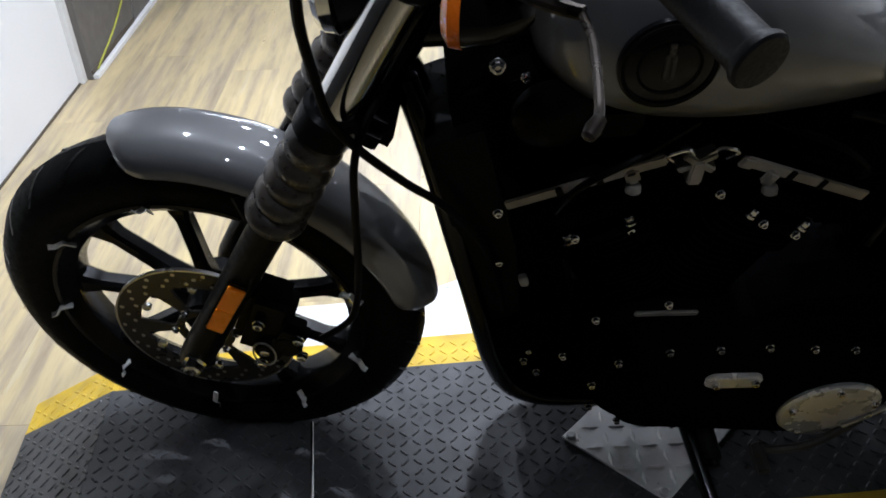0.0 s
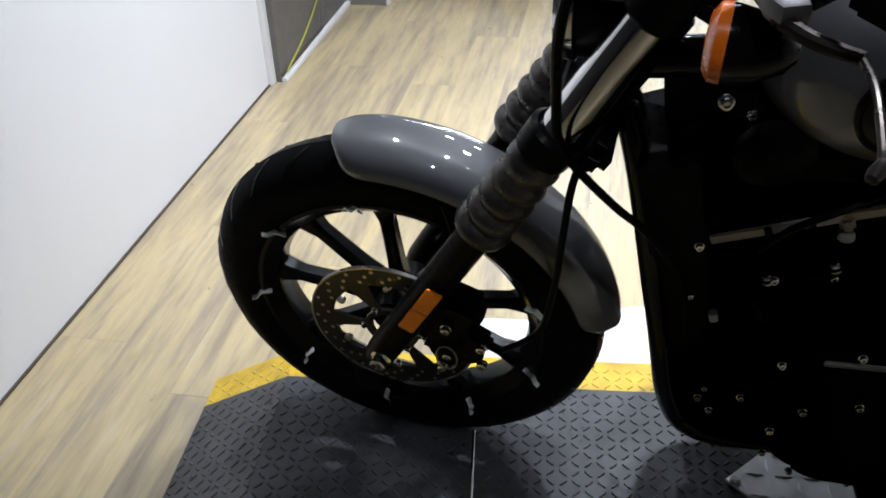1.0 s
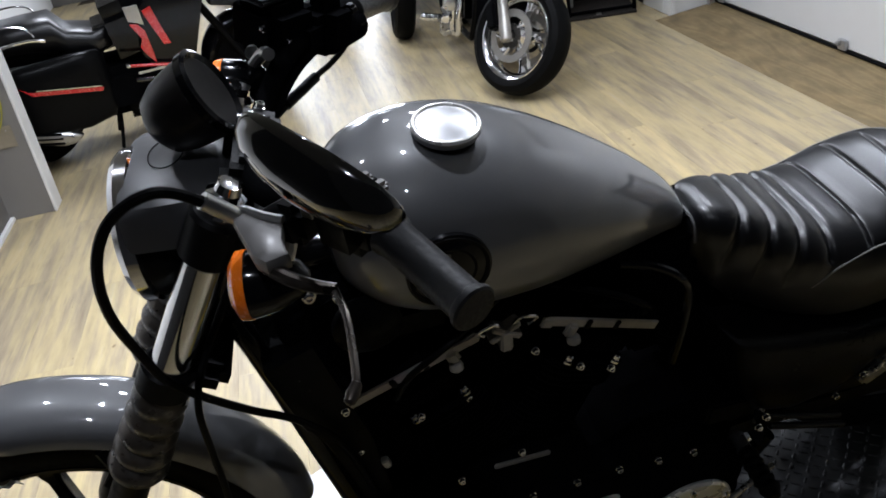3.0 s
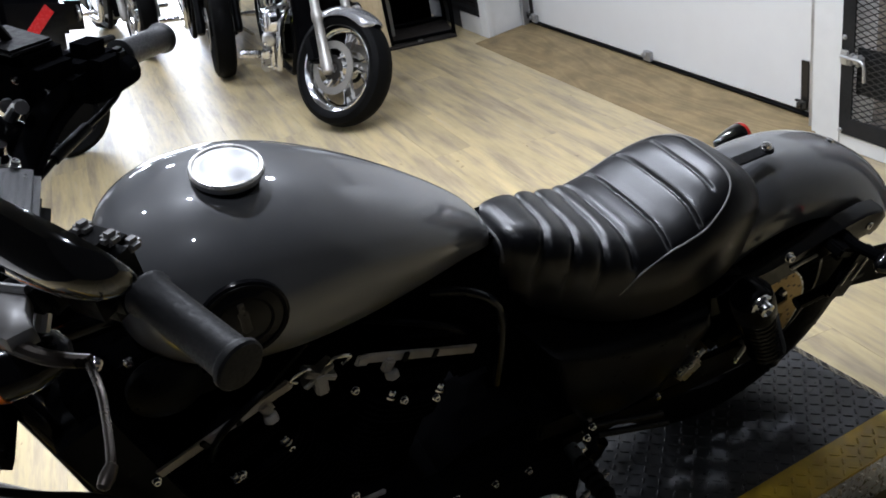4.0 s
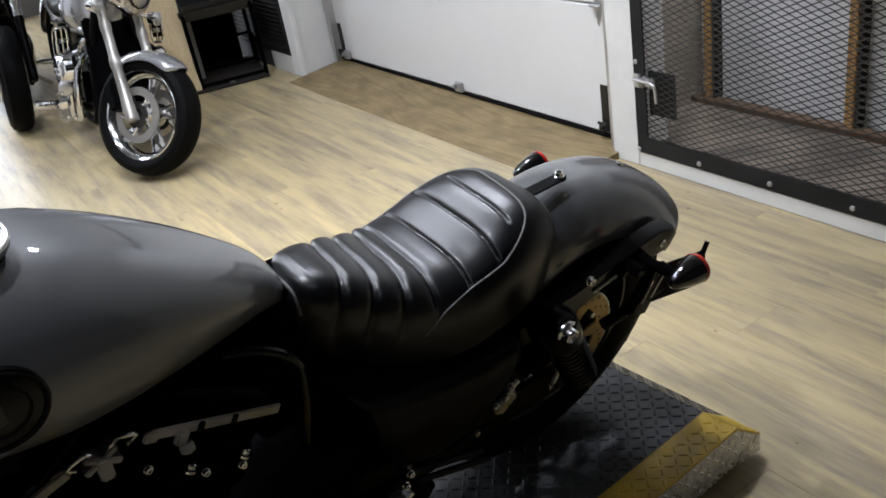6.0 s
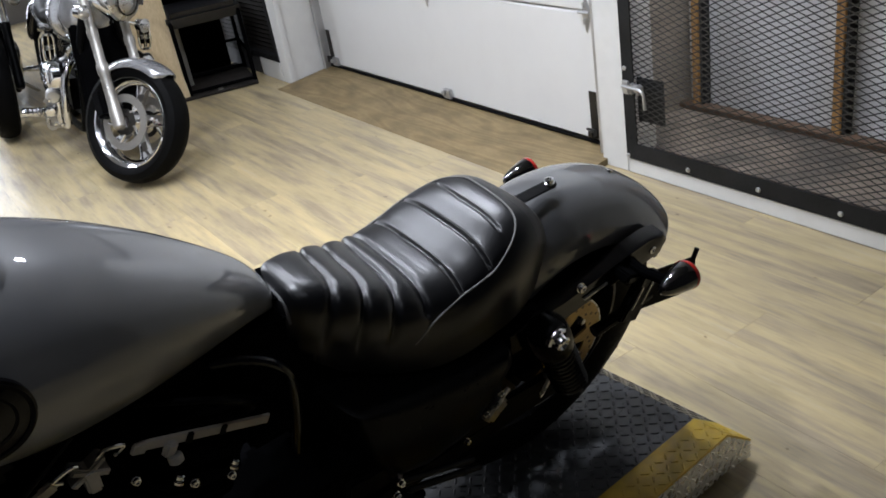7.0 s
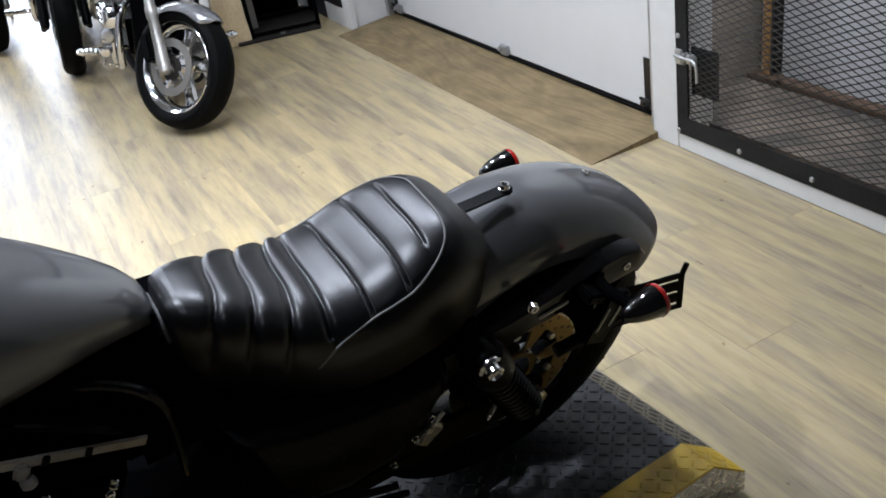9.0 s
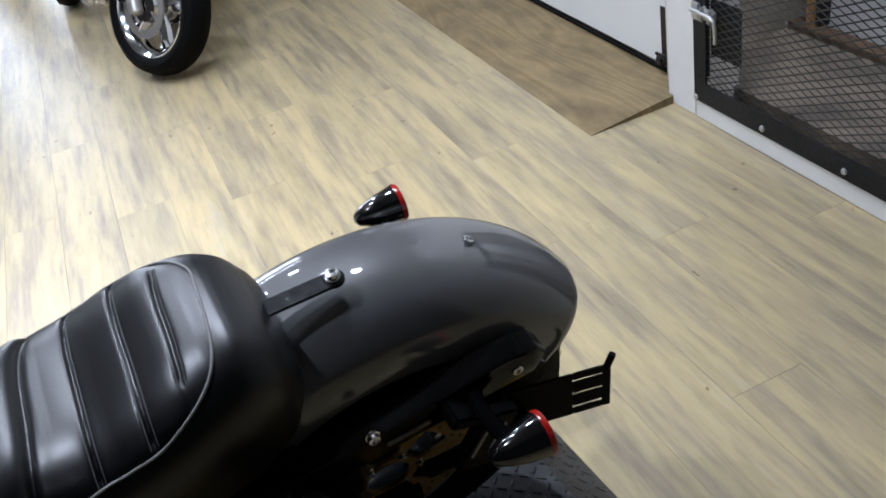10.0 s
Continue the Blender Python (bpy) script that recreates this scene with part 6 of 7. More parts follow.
# ---- motorcycles parked beyond ----
def parked_bike(label, m, tank_mat, frame_mat, wheel_mat, group="parked motorcycles", fender=True, lean=9, steer=0, rich=False, leg_mat="forkalu"):
    """A cruiser seen from afar: origin at the front tyre's contact, x running back."""
    b = thing("motorcycle", label, "motorcycle", m @ pose(0, 0, 0, lean, 0, 0), group)
    r_front = 0.280 if rich else 0.305
    ax, rr = Vector((0, 0, r_front)), Vector((1.62, 0, 0.32))
    rake = radians(30)
    k = Vector((math.sin(rake), 0, math.cos(rake)))
    turn = Matrix.Translation(ax) @ Matrix.Rotation(radians(steer), 4, k) @ Matrix.Translation(-ax)
    still = Matrix()
    for c, r, hw in ((ax, r_front, 0.062), (rr, 0.32, 0.09)):
        w = new("wheel")
        w.parent = b
        cm = (turn if c is ax else still) @ Matrix.Translation(c)
        part("tyre", Solid().lathe([(r - 0.072, -hw * 0.82), (r - 0.058, -hw * 0.98), (r - 0.040, -hw * 1.04), (r - 0.014, -hw * 0.82), (r - 0.004, -hw * 0.4), (r, 0), (r - 0.004, hw * 0.4), (r - 0.014, hw * 0.82), (r - 0.040, hw * 1.04), (r - 0.058, hw * 0.98), (r - 0.072, hw * 0.82)], cm @ SIDE, 56, loop=True), "rubber", w, "black tyre")
        part("rim", Solid().lathe([(r - 0.068, -hw * 0.8), (r - 0.074, -hw * 0.88), (r - 0.080, -hw * 0.84), (r - 0.106, -hw * 0.40), (r - 0.110, 0), (r - 0.106, hw * 0.40), (r - 0.080, hw * 0.84), (r - 0.074, hw * 0.88), (r - 0.068, hw * 0.8)], cm @ SIDE, 56, loop=True), wheel_mat, w)
        for i in range(5):
            a = 2 * math.pi * (i + 0.2) / 5
            rings = []
            for q, wd in ((0.03, 0.030), (0.10, 0.024), (r - 0.13, 0.026), (r - 0.100, 0.040)):
                aa = a + (q - 0.03) * 1.2
                d, t = Vector((math.cos(aa), 0, math.sin(aa))), Vector((-math.sin(aa), 0, math.cos(aa)))
                rings.append([cm @ (d * q + t * u * wd + Vector((0, v, 0))) for u, v in ((-1, -0.012), (0, -0.022), (1, -0.012), (1, 0.012), (0, 0.022), (-1, 0.012))])
            part("spoke", Solid().loft(rings), wheel_mat, w)
        part("hub", Solid().lathe([(0.02, -0.07), (0.05, -0.06), (0.05, 0.06), (0.02, 0.07)], cm @ SIDE, 24), wheel_mat, w)
        for sd in (-1, 1):
            part("disc", Solid().lathe([(0.092, sd * 0.072), (0.128, sd * 0.072), (0.128, sd * 0.077), (0.092, sd * 0.077)], cm @ SIDE, 40, loop=True), "forkalu", w)
            for i in range(5):
                a = 2 * math.pi * (i + 0.6) / 5
                part("disc_arm", Solid().rod(cm @ Vector((0.055 * math.cos(a), sd * 0.0745, 0.055 * math.sin(a))), cm @ Vector((0.096 * math.cos(a + 0.3), sd * 0.0745, 0.096 * math.sin(a + 0.3))), 0.006, 8), "chrome", w)
            part("disc_carrier", Solid().lathe([(0.03, sd * 0.070), (0.062, sd * 0.073), (0.062, sd * 0.076), (0.03, sd * 0.079)], cm @ SIDE, 24, loop=True), "discsteel", w)
    for sd in (-1, 1):
        a = ax + Vector((0, sd * 0.115, 0))
        lm = turn @ along(a, a + k)
        part("fork_slider", Solid().lathe([(0.02, -0.03), (0.027, -0.01), (0.027, 0.05), (0.024, 0.09), (0.025, 0.33), (0.029, 0.34), (0.029, 0.37)] if not rich else [(0.018, -0.035), (0.028, -0.025), (0.030, 0.03), (0.026, 0.08), (0.023, 0.22), (0.028, 0.23), (0.028, 0.27), (0.0225, 0.28), (0.0225, 0.40), (0.026, 0.41), (0.026, 0.44)], lm, 20), leg_mat, b, "dull fork leg")
        part("fork_tube", Solid().lathe([(0.025, 0.36), (0.025, 0.72)] if not rich else [(0.0215, 0.43), (0.0215, 0.72)], lm, 18), "chrome" if not rich else "forkalu", b)
        part("caliper", Solid().box(0.06, 0.05 if not rich else 0.075, 0.11 if not rich else 0.13, turn @ Matrix.Translation(ax + Vector((0.12, sd * 0.095, 0.06))) @ pose(0, 0, 0, 0, 30, 0), 0.012), "satin", b)
    if fender:
        part("front_fender", fender_shell(ax, r_front + 0.020, 0.076, radians(-34), radians(50), 0.05, 0, 26, 13).move(turn), tank_mat, b)
        part("fender_stay", Solid().tube([(0.0, -0.085, r_front + 0.28), (0.06, -0.095, r_front + 0.21), (0.10, -0.10, r_front + 0.15)], 0.010, 8).move(turn), "chrome", b)
    part("yoke", Solid().box(0.08, 0.27, 0.05, turn @ Matrix.Translation(ax + k * 0.66) @ pose(0, 0, 0, 0, 32, 0), 0.012), "chrome", b)
    hl = new("headlamp")
    hl.parent = b
    hp = turn @ Matrix.Translation(ax + k * 0.60 + Vector((-0.13, 0, 0.02))) @ pose(0, 0, 0, 0, 90, 0)
    part("bucket", Solid().lathe([(0.02, 0.15), (0.07, 0.12), (0.095, 0.04), (0.098, 0.0)], hp, 28), "chrome", hl)
    part("lens", Solid().lathe([(0.098, 0), (0.09, -0.012), (0.05, -0.025), (0.004, -0.03)], hp, 28), "steel", hl)
    if rich:
        visor = [[hp @ Vector((r * math.cos(a), r * math.sin(a), h)) for r, h in ((0.101, 0.02), (0.107, -0.02), (0.104, -0.075 + 0.05 * abs(math.cos(a / 1.0 + math.pi / 2))), (0.099, -0.02), (0.097, 0.02))] for a in (math.pi * (0.5 + i / 16) for i in range(17))]
        part("visor", Solid().loft(visor), "chrome", hl, "chrome peaked lamp visor", 60)
        part("lens_ring", Solid().lathe([(0.060, -0.024), (0.066, -0.030), (0.060, -0.034)], hp, 28, loop=True), "satin", hl)
    for sd in (-1, 1):
        sg = new("turn_signal")
        sg.parent = b
        c = ax + k * 0.52 + Vector((-0.06, sd * 0.19, 0.0))
        part("signal_body", Solid().lathe([(0.008, 0.06), (0.03, 0.04), (0.034, 0.0)], turn @ Matrix.Translation(c) @ pose(0, 0, 0, 0, 90, 0), 16), "chrome", sg)
        part("signal_lens", Solid().lathe([(0.033, 0.0), (0.02, -0.012), (0.003, -0.014)], turn @ Matrix.Translation(c) @ pose(0, 0, 0, 0, 90, 0), 16), "steel", sg)
        part("signal_stalk", Solid().rod(c + Vector((0.03, 0, 0)), c + Vector((0.05, -sd * 0.08, 0.0)), 0.009).move(turn), "chrome", sg)
    part("handlebar", Solid().tube([(0.72, -0.42, 1.00), (0.62, -0.28, 1.02), (0.47, -0.10, 1.0), (0.46, 0, 0.98), (0.47, 0.10, 1.0), (0.62, 0.28, 1.02), (0.72, 0.42, 1.00)], 0.014, 12).move(turn), "chrome", b)
    # tank, seat, engine
    rings = []
    for x, top, low, hw in ((0.50, 0.82, 0.74, 0.05), (0.53, 0.88, 0.70, 0.11), (0.60, 0.92, 0.67, 0.145), (0.72, 0.92, 0.66, 0.15), (0.86, 0.86, 0.68, 0.12), (0.97, 0.79, 0.70, 0.08), (1.0, 0.76, 0.71, 0.05)):
        mid = low + (top - low) * 0.42
        rings.append([(x, hw * math.copysign(abs(math.cos(a)) ** 0.8, math.cos(a)), mid + (top - mid if math.sin(a) > 0 else mid - low) * math.sin(a)) for a in (2 * math.pi * i / 24 for i in range(24))])
    tank_shape = Solid().loft(rings)
    if rich:
        tank_shape.move(Matrix.Translation((0.60, 0, 0.80)) @ Matrix.Diagonal((1.1, 1.28, 1.35, 1)) @ Matrix.Translation((-0.64, 0, -0.84)))
    part("fuel_tank", tank_shape, tank_mat, b, "", 60)
    rings = []
    for x, top, low, hw in ((0.98, 0.76, 0.66, 0.06), (1.06, 0.73, 0.62, 0.12), (1.18, 0.70, 0.60, 0.15), (1.30, 0.73, 0.62, 0.15), (1.38, 0.80, 0.66, 0.12), (1.55, 0.80, 0.70, 0.11), (1.72, 0.81, 0.72, 0.08)):
        rings.append([(x, hw * math.copysign(abs(math.cos(a)) ** 0.7, math.cos(a)), (top + low) / 2 + (top - low) / 2 * math.copysign(abs(math.sin(a)) ** 0.7, math.sin(a))) for a in (2 * math.pi * i / 20 for i in range(20))])
    part("seat", Solid().loft(rings), "leather", b, "", 60)
    part("rear_fender", fender_shell(rr, 0.40, 0.12, radians(-50), radians(75), 0.09, 0, 26, 13), tank_mat, b)
    part("engine_case", Solid().box(0.50, 0.30, 0.24, pose(0.86, 0, 0.32), 0.04), frame_mat, b)
    part("engine_cover", Solid().lathe([(0.12, 0), (0.12, 0.02), (0.10, 0.035), (0.02, 0.04)], across(0.78, -0.15, 0.33), 32), "chrome", b)
    part("engine_cover", Solid().lathe([(0.09, 0), (0.09, 0.02), (0.07, 0.035), (0.02, 0.04)], across(0.98, -0.15, 0.31), 32), "chrome", b)
    for lean_deg, cx in ((-26, 0.72), (24, 0.94)):
        a = Vector((math.sin(radians(lean_deg)), 0, math.cos(radians(lean_deg))))
        cy = new("cylinder")
        cy.parent = b
        base = Vector((cx, 0, 0.40))
        for i in range(8):
            part("cooling_fin", Solid().box(0.16, 0.20, 0.008, Matrix.Translation(base + a * (0.03 + i * 0.018)) @ pose(0, 0, 0, 0, lean_deg, 0), 0.003), "chrome" if wheel_mat == "chrome" else frame_mat, cy)
        part("cylinder_head", Solid().box(0.16, 0.22, 0.07, Matrix.Translation(base + a * 0.20) @ pose(0, 0, 0, 0, lean_deg, 0), 0.02), "chrome", cy)
    part("radiator", Solid().box(0.05, 0.24 if not rich else 0.27, 0.34 if not rich else 0.50, pose(0.42, 0, 0.42 if not rich else 0.44, 0, 14, 0), 0.01), "rough", b)
    for sd in (-1, 1):
        part("down_tube", Solid().tube([(0.40, sd * 0.05, 0.84), (0.44, sd * 0.11, 0.55), (0.50, sd * 0.13, 0.22), (0.62, sd * 0.14, 0.16), (1.3, sd * 0.14, 0.18)], 0.018, 12), "satin", b)
        if rich:
            flank = new("engine_flank")
            flank.parent = b
            part("valve_cover", Solid().loft([[(0.62 + 0.11 * k * math.copysign(abs(math.cos(a)) ** 0.6, math.cos(a)), sd * y, 0.435 + 0.068 * k * math.copysign(abs(math.sin(a)) ** 0.6, math.sin(a))) for a in (2 * math.pi * i / 28 for i in range(28))] for y, k in ((0.17, 1.0), (0.235, 1.0), (0.252, 0.94), (0.262, 0.80), (0.266, 0.55))]), "chrome", flank, "chrome valve cover", 50)
            for dz in (-0.026, 0.0, 0.026):
                part("cover_rib", Solid().rod((0.54, sd * 0.264, 0.435 + dz), (0.70, sd * 0.264, 0.435 + dz), 0.007, 10, 0.003), "chrome", flank)
            part("cover_flange", Solid().box(0.25, 0.016, 0.165, pose(0.62, sd * 0.196, 0.435), 0.012), "satin", flank)
            part("crank_cover", Solid().lathe([(0.075, 0), (0.075, 0.014), (0.062, 0.026), (0.058, 0.020), (0.030, 0.022), (0.026, 0.034), (0.006, 0.036)], Matrix.Translation((0.66, sd * 0.235, 0.290)) @ pose(0, 0, 0, -90 * sd, 0, 0), 28), "alu", flank, "round machined crankcase cover")
            part("pump_housing", Solid().lathe([(0.036, 0), (0.036, 0.03), (0.028, 0.040), (0.012, 0.042)], along((0.565, sd * 0.245, 0.345), (0.50, sd * 0.262, 0.345)), 20), "alu", flank)
            part("pump_housing", Solid().lathe([(0.027, 0), (0.027, 0.026), (0.020, 0.034), (0.008, 0.036)], along((0.565, sd * 0.270, 0.275), (0.50, sd * 0.285, 0.270)), 18), "chrome", flank)
            im = pose(0.535, sd * 0.232, 0.585, 0, -8, sd * 14)
            part("intake_backing", Solid().box(0.050, 0.056, 0.122, im @ pose(0.016, 0, 0), 0.020), "rough", flank)
            loop_pts = [im @ Vector((-0.010, 0.027 * math.copysign(abs(math.cos(a)) ** 0.45, math.cos(a)), 0.063 * math.copysign(abs(math.sin(a)) ** 0.6, math.sin(a)))) for a in (2 * math.pi * i / 28 for i in range(29))]
            part("intake_frame", Solid().tube(loop_pts, 0.0065, 10, 1), "chrome", flank, "chrome intake surround")
            part("intake_bar", Solid().rod(im @ Vector((-0.011, 0, -0.058)), im @ Vector((-0.011, 0, 0.058)), 0.004, 8), "chrome", flank)
            part("intake_wing", Solid().box(0.006, 0.040, 0.010, im @ pose(-0.011, 0, 0, 28, 0, 0), 0.003), "alu", flank)
            part("intake_wing", Solid().box(0.006, 0.040, 0.010, im @ pose(-0.011, 0, 0, -28, 0, 0), 0.003), "alu", flank)
            for dx, dy in ((0.0, 0.0), (0.060, 0.022)):
                part("header_pipe", Solid().tube([(0.54 + dx, sd * (0.135 + dy), 0.495), (0.51 + dx, sd * (0.170 + dy), 0.470), (0.500 + dx, sd * (0.195 + dy), 0.405), (0.500 + dx, sd * (0.208 + dy), 0.300), (0.53 + dx, sd * (0.208 + dy), 0.205), (0.66 + dx, sd * (0.20 + dy), 0.165)], 0.019, 14), "chrome", flank, "curved chrome header pipe")
            part("coolant_pipe", Solid().tube([(0.48, sd * 0.125, 0.585), (0.50, sd * 0.150, 0.560), (0.53, sd * 0.160, 0.525), (0.58, sd * 0.175, 0.510)], 0.012, 10), "steel", flank)
            part("spark_lead", Solid().tube([(0.47, sd * 0.115, 0.545), (0.475, sd * 0.118, 0.48), (0.50, sd * 0.125, 0.44)], 0.006, 8), "cord", flank, "yellow lead")
            part("side_bracket", Solid().box(0.026, 0.040, 0.150, pose(0.62, sd * 0.262, 0.235, sd * 4, 0, 0), 0.008).box(0.022, 0.070, 0.026, pose(0.60, sd * 0.250, 0.185), 0.008).box(0.022, 0.060, 0.020, pose(0.60, sd * 0.262, 0.315), 0.006), "alu", flank, "cast footrest bracket")
            part("bracket_foot", Solid().rod((0.61, sd * 0.285, 0.250), (0.61, sd * 0.285, 0.180), 0.011, 12, 0.002), "steel", flank)
            for dy, dz in ((0.205, 0.35), (0.275, 0.33), (0.265, 0.21), (0.235, 0.20), (0.215, 0.24)):
                part("case_bolt", Solid().lathe([(0.010, 0), (0.010, 0.006), (0.006, 0.010)], along((0.535, sd * dy, dz), (0.45, sd * (dy + 0.02), dz)), 10), "chrome", flank)
        else:
            part("exhaust_header", Solid().tube([(0.66, sd * 0.12, 0.50), (0.60, sd * 0.17, 0.42), (0.60, sd * 0.17, 0.28), (0.72, sd * 0.17, 0.20), (1.0, sd * 0.18, 0.19), (1.75, sd * 0.20, 0.22)], 0.024, 14), "chrome", b)
        pg = new("foot_peg")
        pg.parent = b
        part("peg_rubber", Solid().lathe([(0.012, 0)] + [(0.021 if i % 2 else 0.016, 0.006 + i * 0.011) for i in range(11)] + [(0.012, 0.13)], along((0.64, sd * (0.22 if not rich else 0.276), 0.27 if not rich else 0.255), (0.62, sd * (0.34 if not rich else 0.396), 0.27 if not rich else 0.268)), 16), "chrome", pg)
        if rich:
            for i in range(5):
                part("peg_ring", Solid().lathe([(0.017, 0), (0.0225, 0.001), (0.0225, 0.008), (0.017, 0.009)], along((0.6375, sd * (0.291 + i * 0.021), 0.2567 + i * 0.0023), (0.62, sd * 0.396, 0.268)), 16), "rough", pg, "black rubber ring")
        part("peg_bracket", Solid().tube([(0.70, sd * 0.15, 0.25), (0.67, sd * 0.20, 0.26), (0.66, sd * 0.23, 0.27)], 0.013, 10), "chrome", pg)
    part("side_stand", Solid().tube([(0.85, -0.12, 0.20), (0.95, -0.24, 0.10), (1.0, -0.30, 0.052)], 0.013, 10), "chrome", b)
    part("cable", Solid().tube([(0.52, -0.20, 1.0), (0.36, -0.16, 0.95), (0.33, -0.08, 0.80), (0.42, -0.05, 0.68)], 0.006, 8), "satin", b)
    return b


parked_bike("silver cruiser motorcycle with chrome engine and cast wheels", pose(1.305, 3.74, 0.0, 0, 0, 88), "silverpaint", "satin", "chrome", steer=36, rich=True)
parked_bike("black cruiser motorcycle parked beside the silver one", pose(0.975, 5.29, 0.0, 0, 0, 85), "gloss", "satin", "satin", fender=False, leg_mat="satin")
parked_bike("black and chrome motorcycle parked farther down the row", pose(0.60, 6.45, 0.0, 0, 0, 97), "gloss", "alu", "chrome")
parked_bike("dark cruiser motorcycle at the far end of the row", pose(-0.1, 7.4, 0.0, 0, 0, 96), "gloss", "satin", "chrome")


def touring_bike(m):
    """A black and red touring motorcycle with panniers, front to the right."""
    b = thing("touring_motorcycle", "black touring motorcycle with panniers and red trim", "motorcycle", m, "parked motorcycles")
    for x, r, hw in ((0.0, 0.32, 0.06), (1.65, 0.32, 0.085)):
        c = Matrix.Translation((x, 0, r)) @ Matrix.Diagonal((0.80 / 0.70, 1, 1, 1))
        w = new("wheel")
        w.parent = b
        part("tyre", Solid().lathe([(r - 0.08, -hw * 0.8), (r - 0.04, -hw), (r - 0.01, -hw * 0.7), (r, 0), (r - 0.01, hw * 0.7), (r - 0.04, hw), (r - 0.08, hw * 0.8)], c @ SIDE, 48, loop=True), "rubber", w)
        part("rim", Solid().lathe([(r - 0.07, -hw * 0.8), (r - 0.10, -hw * 0.5), (r - 0.10, hw * 0.5), (r - 0.07, hw * 0.8)], c @ SIDE, 40, loop=True), "satin", w)
        part("hub", Solid().lathe([(0.10, -0.05), (r - 0.1, -0.02), (r - 0.1, 0.02), (0.10, 0.05)], c @ SIDE, 30), "satin", w)
    for sd in (-1, 1):
        rings = []
        for x, top, low, out in ((1.02, 0.66, 0.36, 0.27), (1.06, 0.70, 0.28, 0.33), (1.25, 0.71, 0.25, 0.37), (1.55, 0.70, 0.26, 0.38), (1.80, 0.68, 0.32, 0.37), (1.92, 0.64, 0.42, 0.33)):
            rings.append([(x, sd * (0.24 + (out - 0.24) * (0.5 + 0.5 * math.copysign(abs(math.cos(a)) ** 0.5, math.cos(a)))), (top + low) / 2 + (top - low) / 2 * math.copysign(abs(math.sin(a)) ** 0.5, math.sin(a))) for a in (2 * math.pi * i / 24 for i in range(24))])
        pn = new("pannier")
        pn.parent = b
        part("pannier_shell", Solid().loft(rings), "blacksheen", pn, "gloss black pannier", 60)
        part("pannier_stripe", Solid().loft([[(x, sd * y, z) for x, z in ((1.62, 0.600), (1.56, 0.562), (1.084, 0.490), (1.095, 0.468), (1.54, 0.535))] for y in (0.378, 0.385)]), "redpaint", pn, "red flash along the pannier")
        part("pannier_chrome", Solid().box(0.42, 0.005, 0.005, pose(1.30, sd * 0.385, 0.530, 0, -8.6, 0), 0.001), "chrome", pn)
        part("guard_bar", Solid().tube([(1.80, sd * 0.30, 0.74), (1.72, sd * 0.36, 0.80), (1.613, sd * 0.375, 0.842), (1.45, sd * 0.375, 0.848), (1.344, sd * 0.370, 0.829)], 0.012, 10), "chrome", b)
        part("guard_rail", Solid().tube([(1.85, sd * 0.28, 0.90), (1.62, sd * 0.33, 0.945), (1.46, sd * 0.34, 0.925), (1.40, sd * 0.36, 0.86)], 0.006, 8), "chrome", b)
        part("exhaust_tip", Solid().loft([[(x, sd * (0.325 + 0.048 * w * math.cos(a)), c + h * math.copysign(abs(math.sin(a)) ** 0.7, math.sin(a))) for a in (2 * math.pi * i / 20 for i in range(20))] for x, c, h, w in ((1.90, 0.320, 0.045, 0.9), (1.63, 0.276, 0.052, 1.0), (1.47, 0.236, 0.056, 1.0), (1.40, 0.226, 0.046, 0.95), (1.345, 0.222, 0.022, 0.7), (1.322, 0.221, 0.004, 0.3))]), "alu", b, "pointed slotted exhaust end", 50)
        for k in range(3):
            part("exhaust_slot", Solid().box(0.24, 0.010, 0.016, pose(1.575, sd * 0.370, 0.232 + k * 0.030, 0, -12, 0), 0.003), "rough", b)
        part("floorboard", Solid().box(0.30, 0.10, 0.02, pose(0.72, sd * 0.30, 0.30, 0, -3, 0), 0.006), "satin", b)
        part("lower_rail", Solid().tube([(0.54, sd * 0.36, 0.505), (0.72, sd * 0.375, 0.542), (0.87, sd * 0.375, 0.568)], 0.010, 10), "redpaint", b, "red side rail")
        part("rail_tip", Solid().lathe([(0.010, 0), (0.014, 0.006), (0.013, 0.026), (0.004, 0.034)], along((0.868, sd * 0.375, 0.568), (0.90, sd * 0.372, 0.574)), 14), "chrome", b)
        part("side_tube", Solid().tube([(0.55, sd * 0.35, 0.430), (0.70, sd * 0.365, 0.452), (0.86, sd * 0.365, 0.474)], 0.016, 12), "glossier", b)
        part("shift_peg", Solid().rod((0.637, sd * 0.36, 0.313), (0.803, sd * 0.365, 0.334), 0.010, 12, 0.002), "steel", b)
        part("side_fairing", Solid().loft([[(x, sd * y, z) for x, z in ((0.25, 0.86), (0.45, 1.05), (0.72, 0.86), (0.76, 0.60), (0.62, 0.40), (0.45, 0.42))] for y in (0.20, 0.30, 0.315)]), "gloss", b, "black side fairing panel")
        part("fairing_flash", Solid().loft([[(x, sd * y, z) for x, z in ((0.790, 0.800), (0.735, 0.790), (0.700, 0.742), (0.690, 0.640), (0.684, 0.535), (0.725, 0.585), (0.762, 0.650), (0.735, 0.700))] for y in (0.316, 0.334)]), "redpaint", b, "red flash on the fairing")
        part("fairing_flash", Solid().loft([[(x, sd * y, z) for x, z in ((0.683, 0.860), (0.620, 0.880), (0.590, 0.760), (0.553, 0.636), (0.602, 0.640), (0.640, 0.740))] for y in (0.316, 0.334)]), "redpaint", b)
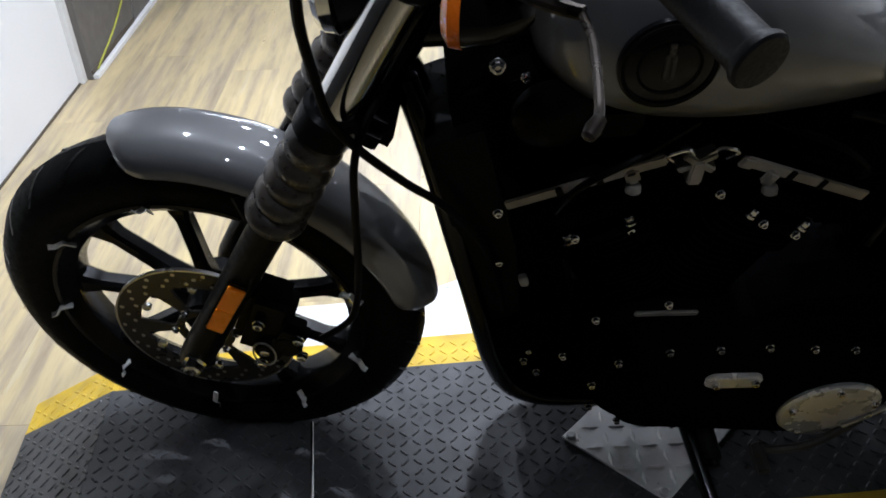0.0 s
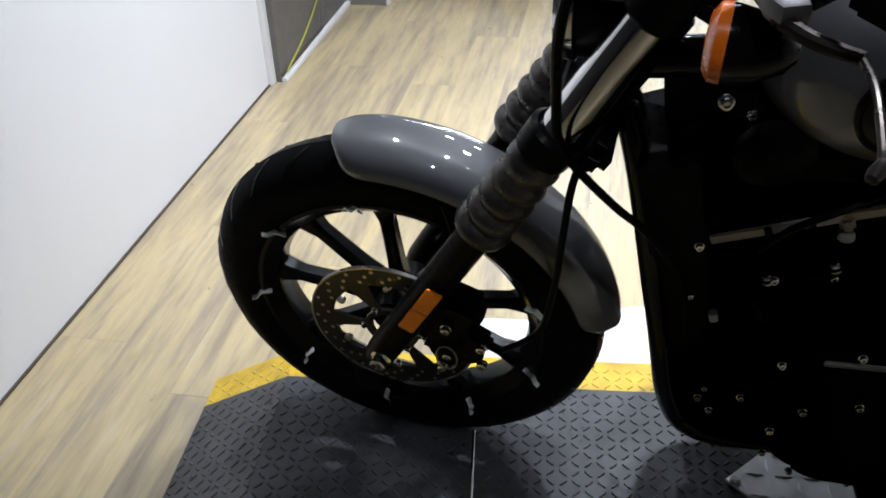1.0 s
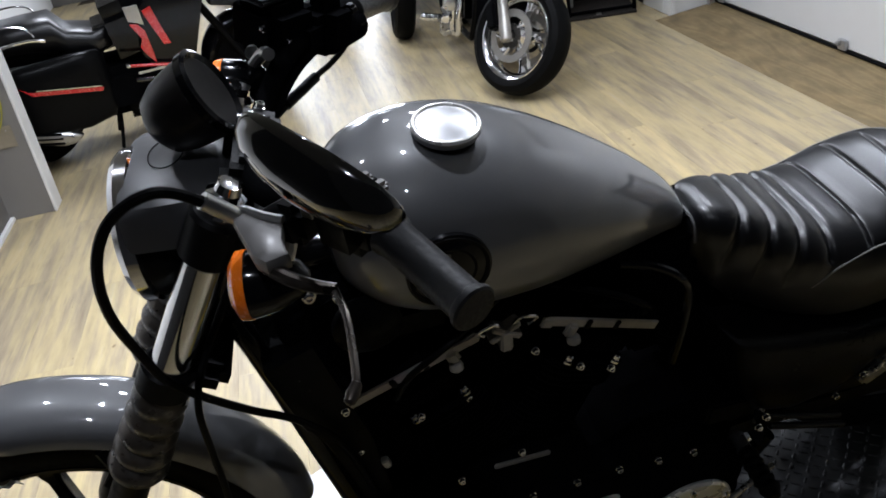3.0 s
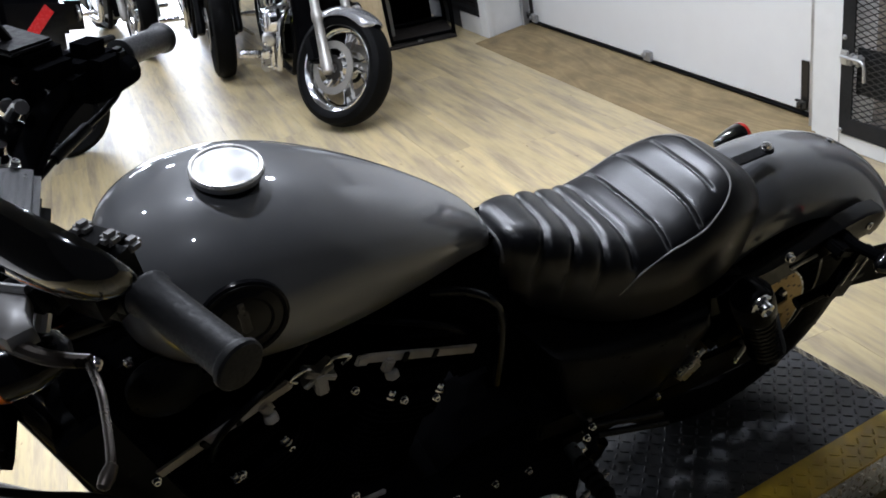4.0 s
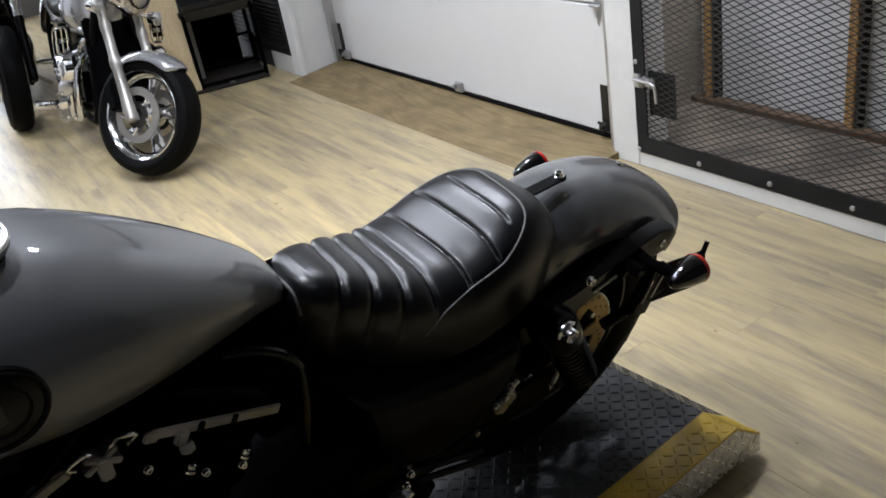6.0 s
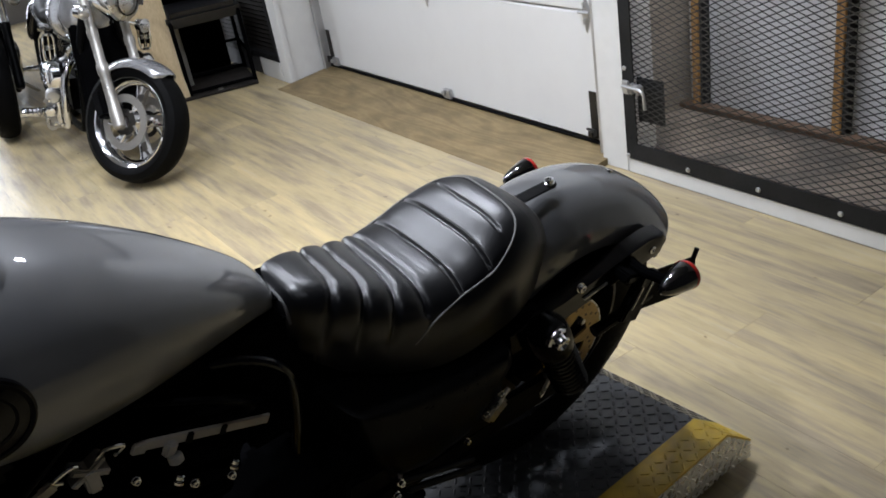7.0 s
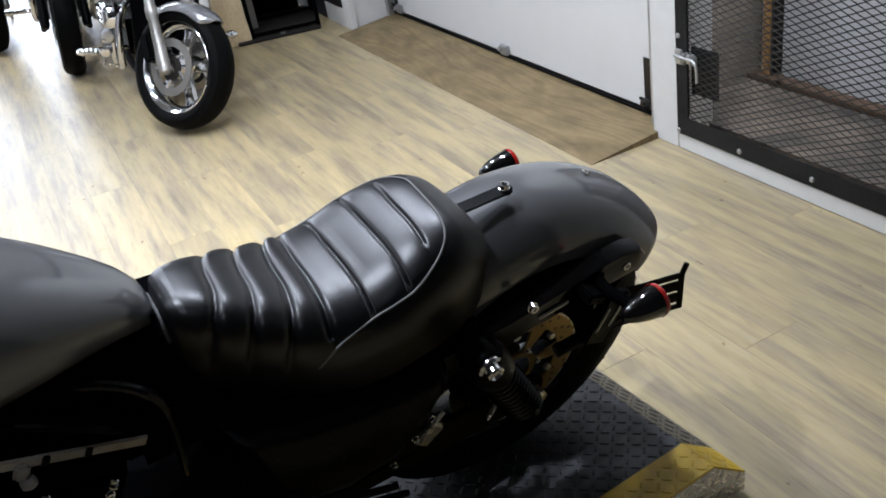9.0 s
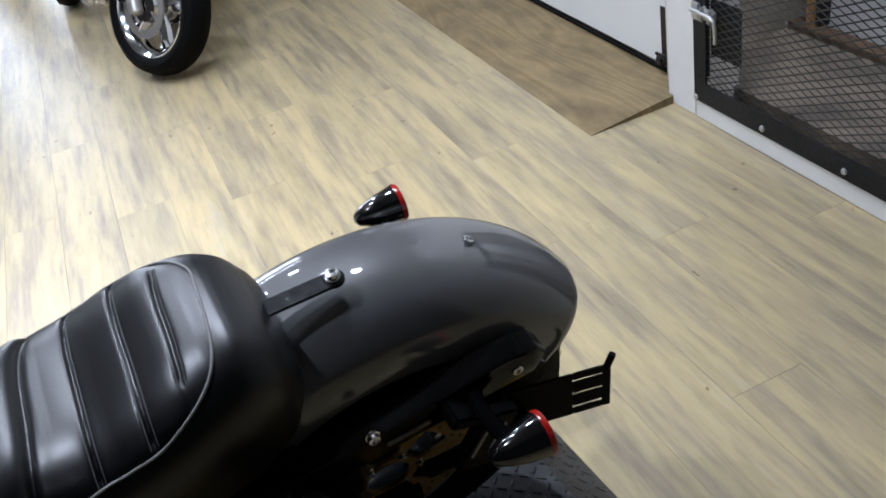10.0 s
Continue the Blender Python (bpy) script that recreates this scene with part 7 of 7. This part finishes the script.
        part("fairing_panel", Solid().loft([[(x, sd * y, z) for x, z in ((0.80, 0.90), (0.70, 0.90), (0.695, 0.775), (0.740, 0.800), (0.79, 0.815))] for y in (0.300, 0.326)]), "alu", b, "pale grey fairing panel")
        part("fairing_trim", Solid().box(0.42, 0.008, 0.016, pose(0.62, sd * 0.325, 0.50, 0, 0, 0), 0.003), "alu", b)
    rings = []
    for x, top, low, hw in ((0.82, 0.84, 0.70, 0.10), (0.90, 0.82, 0.66, 0.18), (1.05, 0.80, 0.62, 0.21), (1.22, 0.84, 0.64, 0.20), (1.30, 0.93, 0.68, 0.19), (1.48, 0.93, 0.72, 0.20), (1.75, 0.92, 0.74, 0.20), (1.95, 0.88, 0.76, 0.14)):
        rings.append([(x, hw * math.copysign(abs(math.cos(a)) ** 0.6, math.cos(a)), (top + low) / 2 + (top - low) / 2 * math.copysign(abs(math.sin(a)) ** 0.6, math.sin(a))) for a in (2 * math.pi * i / 24 for i in range(24))])
    part("seat", Solid().loft(rings), "leather", b, "black two-step touring seat", 60)
    part("tank_cover", Solid().box(0.66, 0.50, 0.34, pose(0.70, 0, 0.77, 0, 8, 0), 0.09), "gloss", b)
    part("fairing", Solid().box(0.66, 0.60, 0.46, pose(-0.04, 0, 0.95, 0, -12, 0), 0.14), "gloss", b)
    for sd in (-1, 1):
        part("fairing_flash", Solid().box(0.22, 0.006, 0.07, pose(-0.05, sd * 0.301, 0.93, 0, 35, 0), 0.002), "redpaint", b)
        part("fairing_lamp", Solid().lathe([(0.05, 0), (0.05, 0.01), (0.03, 0.02), (0.004, 0.022)], pose(-0.33, sd * 0.16, 0.90, 0, -100, 0), 20), "steel", b)
    part("engine", Solid().box(0.60, 0.46, 0.34, pose(0.72, 0, 0.36), 0.06), "satin", b)
    part("frame", Solid().box(1.2, 0.30, 0.18, pose(1.2, 0, 0.42), 0.04), "satin", b)
    part("lower_case", Solid().box(1.05, 0.56, 0.30, pose(0.98, 0, 0.40), 0.06), "rough", b)
    part("front_fender", fender_shell(Vector((0, 0, 0.32)), 0.36, 0.09, radians(-60), radians(80), 0.08, 0, 24, 11), "gloss", b)
    for sd in (-1, 1):
        part("fork", Solid().rod((0.0, sd * 0.11, 0.32), (0.28, sd * 0.11, 0.80), 0.03, 16), "satin", b)
    part("windscreen", Solid().box(0.01, 0.46, 0.30, pose(0.20, 0, 1.30, 0, -28, 0), 0.004), "gloss", b)
    part("centre_stand", Solid().tube([(1.1, -0.18, 0.02), (1.05, -0.15, 0.2), (1.05, 0.15, 0.2), (1.1, 0.18, 0.02)], 0.014, 8), "satin", b)
    return b


touring_bike(pose(0.01, 4.55, 0.0, 0, 0, 190) @ Matrix.Diagonal((0.70, 0.92, 0.80, 1)))


# ---- floor planks ----
PW, PL = 0.178, 1.22


def plank_mesh(w, l):
    s = Solid()
    b, h = 0.0005, 0.012
    lo = [(-w / 2, -l / 2, -h), (w / 2, -l / 2, -h), (w / 2, l / 2, -h), (-w / 2, l / 2, -h)]
    mid = [(x, y, -b) for x, y, _ in lo]
    top = [(x - math.copysign(b, x), y - math.copysign(b, y), 0) for x, y, _ in lo]
    s.add(lo + mid + top, [(8, 9, 10, 11)] + [(i, (i + 1) % 4, 4 + (i + 1) % 4, 4 + i) for i in range(4)] + [(4 + i, 4 + (i + 1) % 4, 8 + (i + 1) % 4, 8 + i) for i in range(4)])
    return s


plank = to_mesh("plank", plank_mesh(PW - 0.0003, PL - 0.0003), "floor", 0)
rest = Solid()
for i in range(35):
    x = -2.0 + i * PW
    off = (i * 0.437) % 1.0 * PL
    edge = -1.0
    for j in range(12):
        y0 = -3.4 - PL / 2 + off + j * PL
        y1 = y0 + PL
        if y1 > 10.2 or y1 < edge + 0.02:
            continue
        if y0 < edge:
            y0 = edge
            mesh = to_mesh("plank", plank_mesh(PW - 0.0003, y1 - y0 - 0.0003), "floor", 0)
        else:
            mesh = plank
        if -1.25 < x < 2.75 and y0 < 5.8:
            o = new("plank", mesh)
            o.parent = floor
            o.location = (x, (y0 + y1) / 2, 0)
        else:
            cut = plank_mesh(PW - 0.0003, y1 - y0 - 0.0003)
            rest.add(cut.v, cut.f, pose(x, (y0 + y1) / 2, 0))
tagged(part("far_planks", rest, "floor", floor, "", 0), kind="stuff")
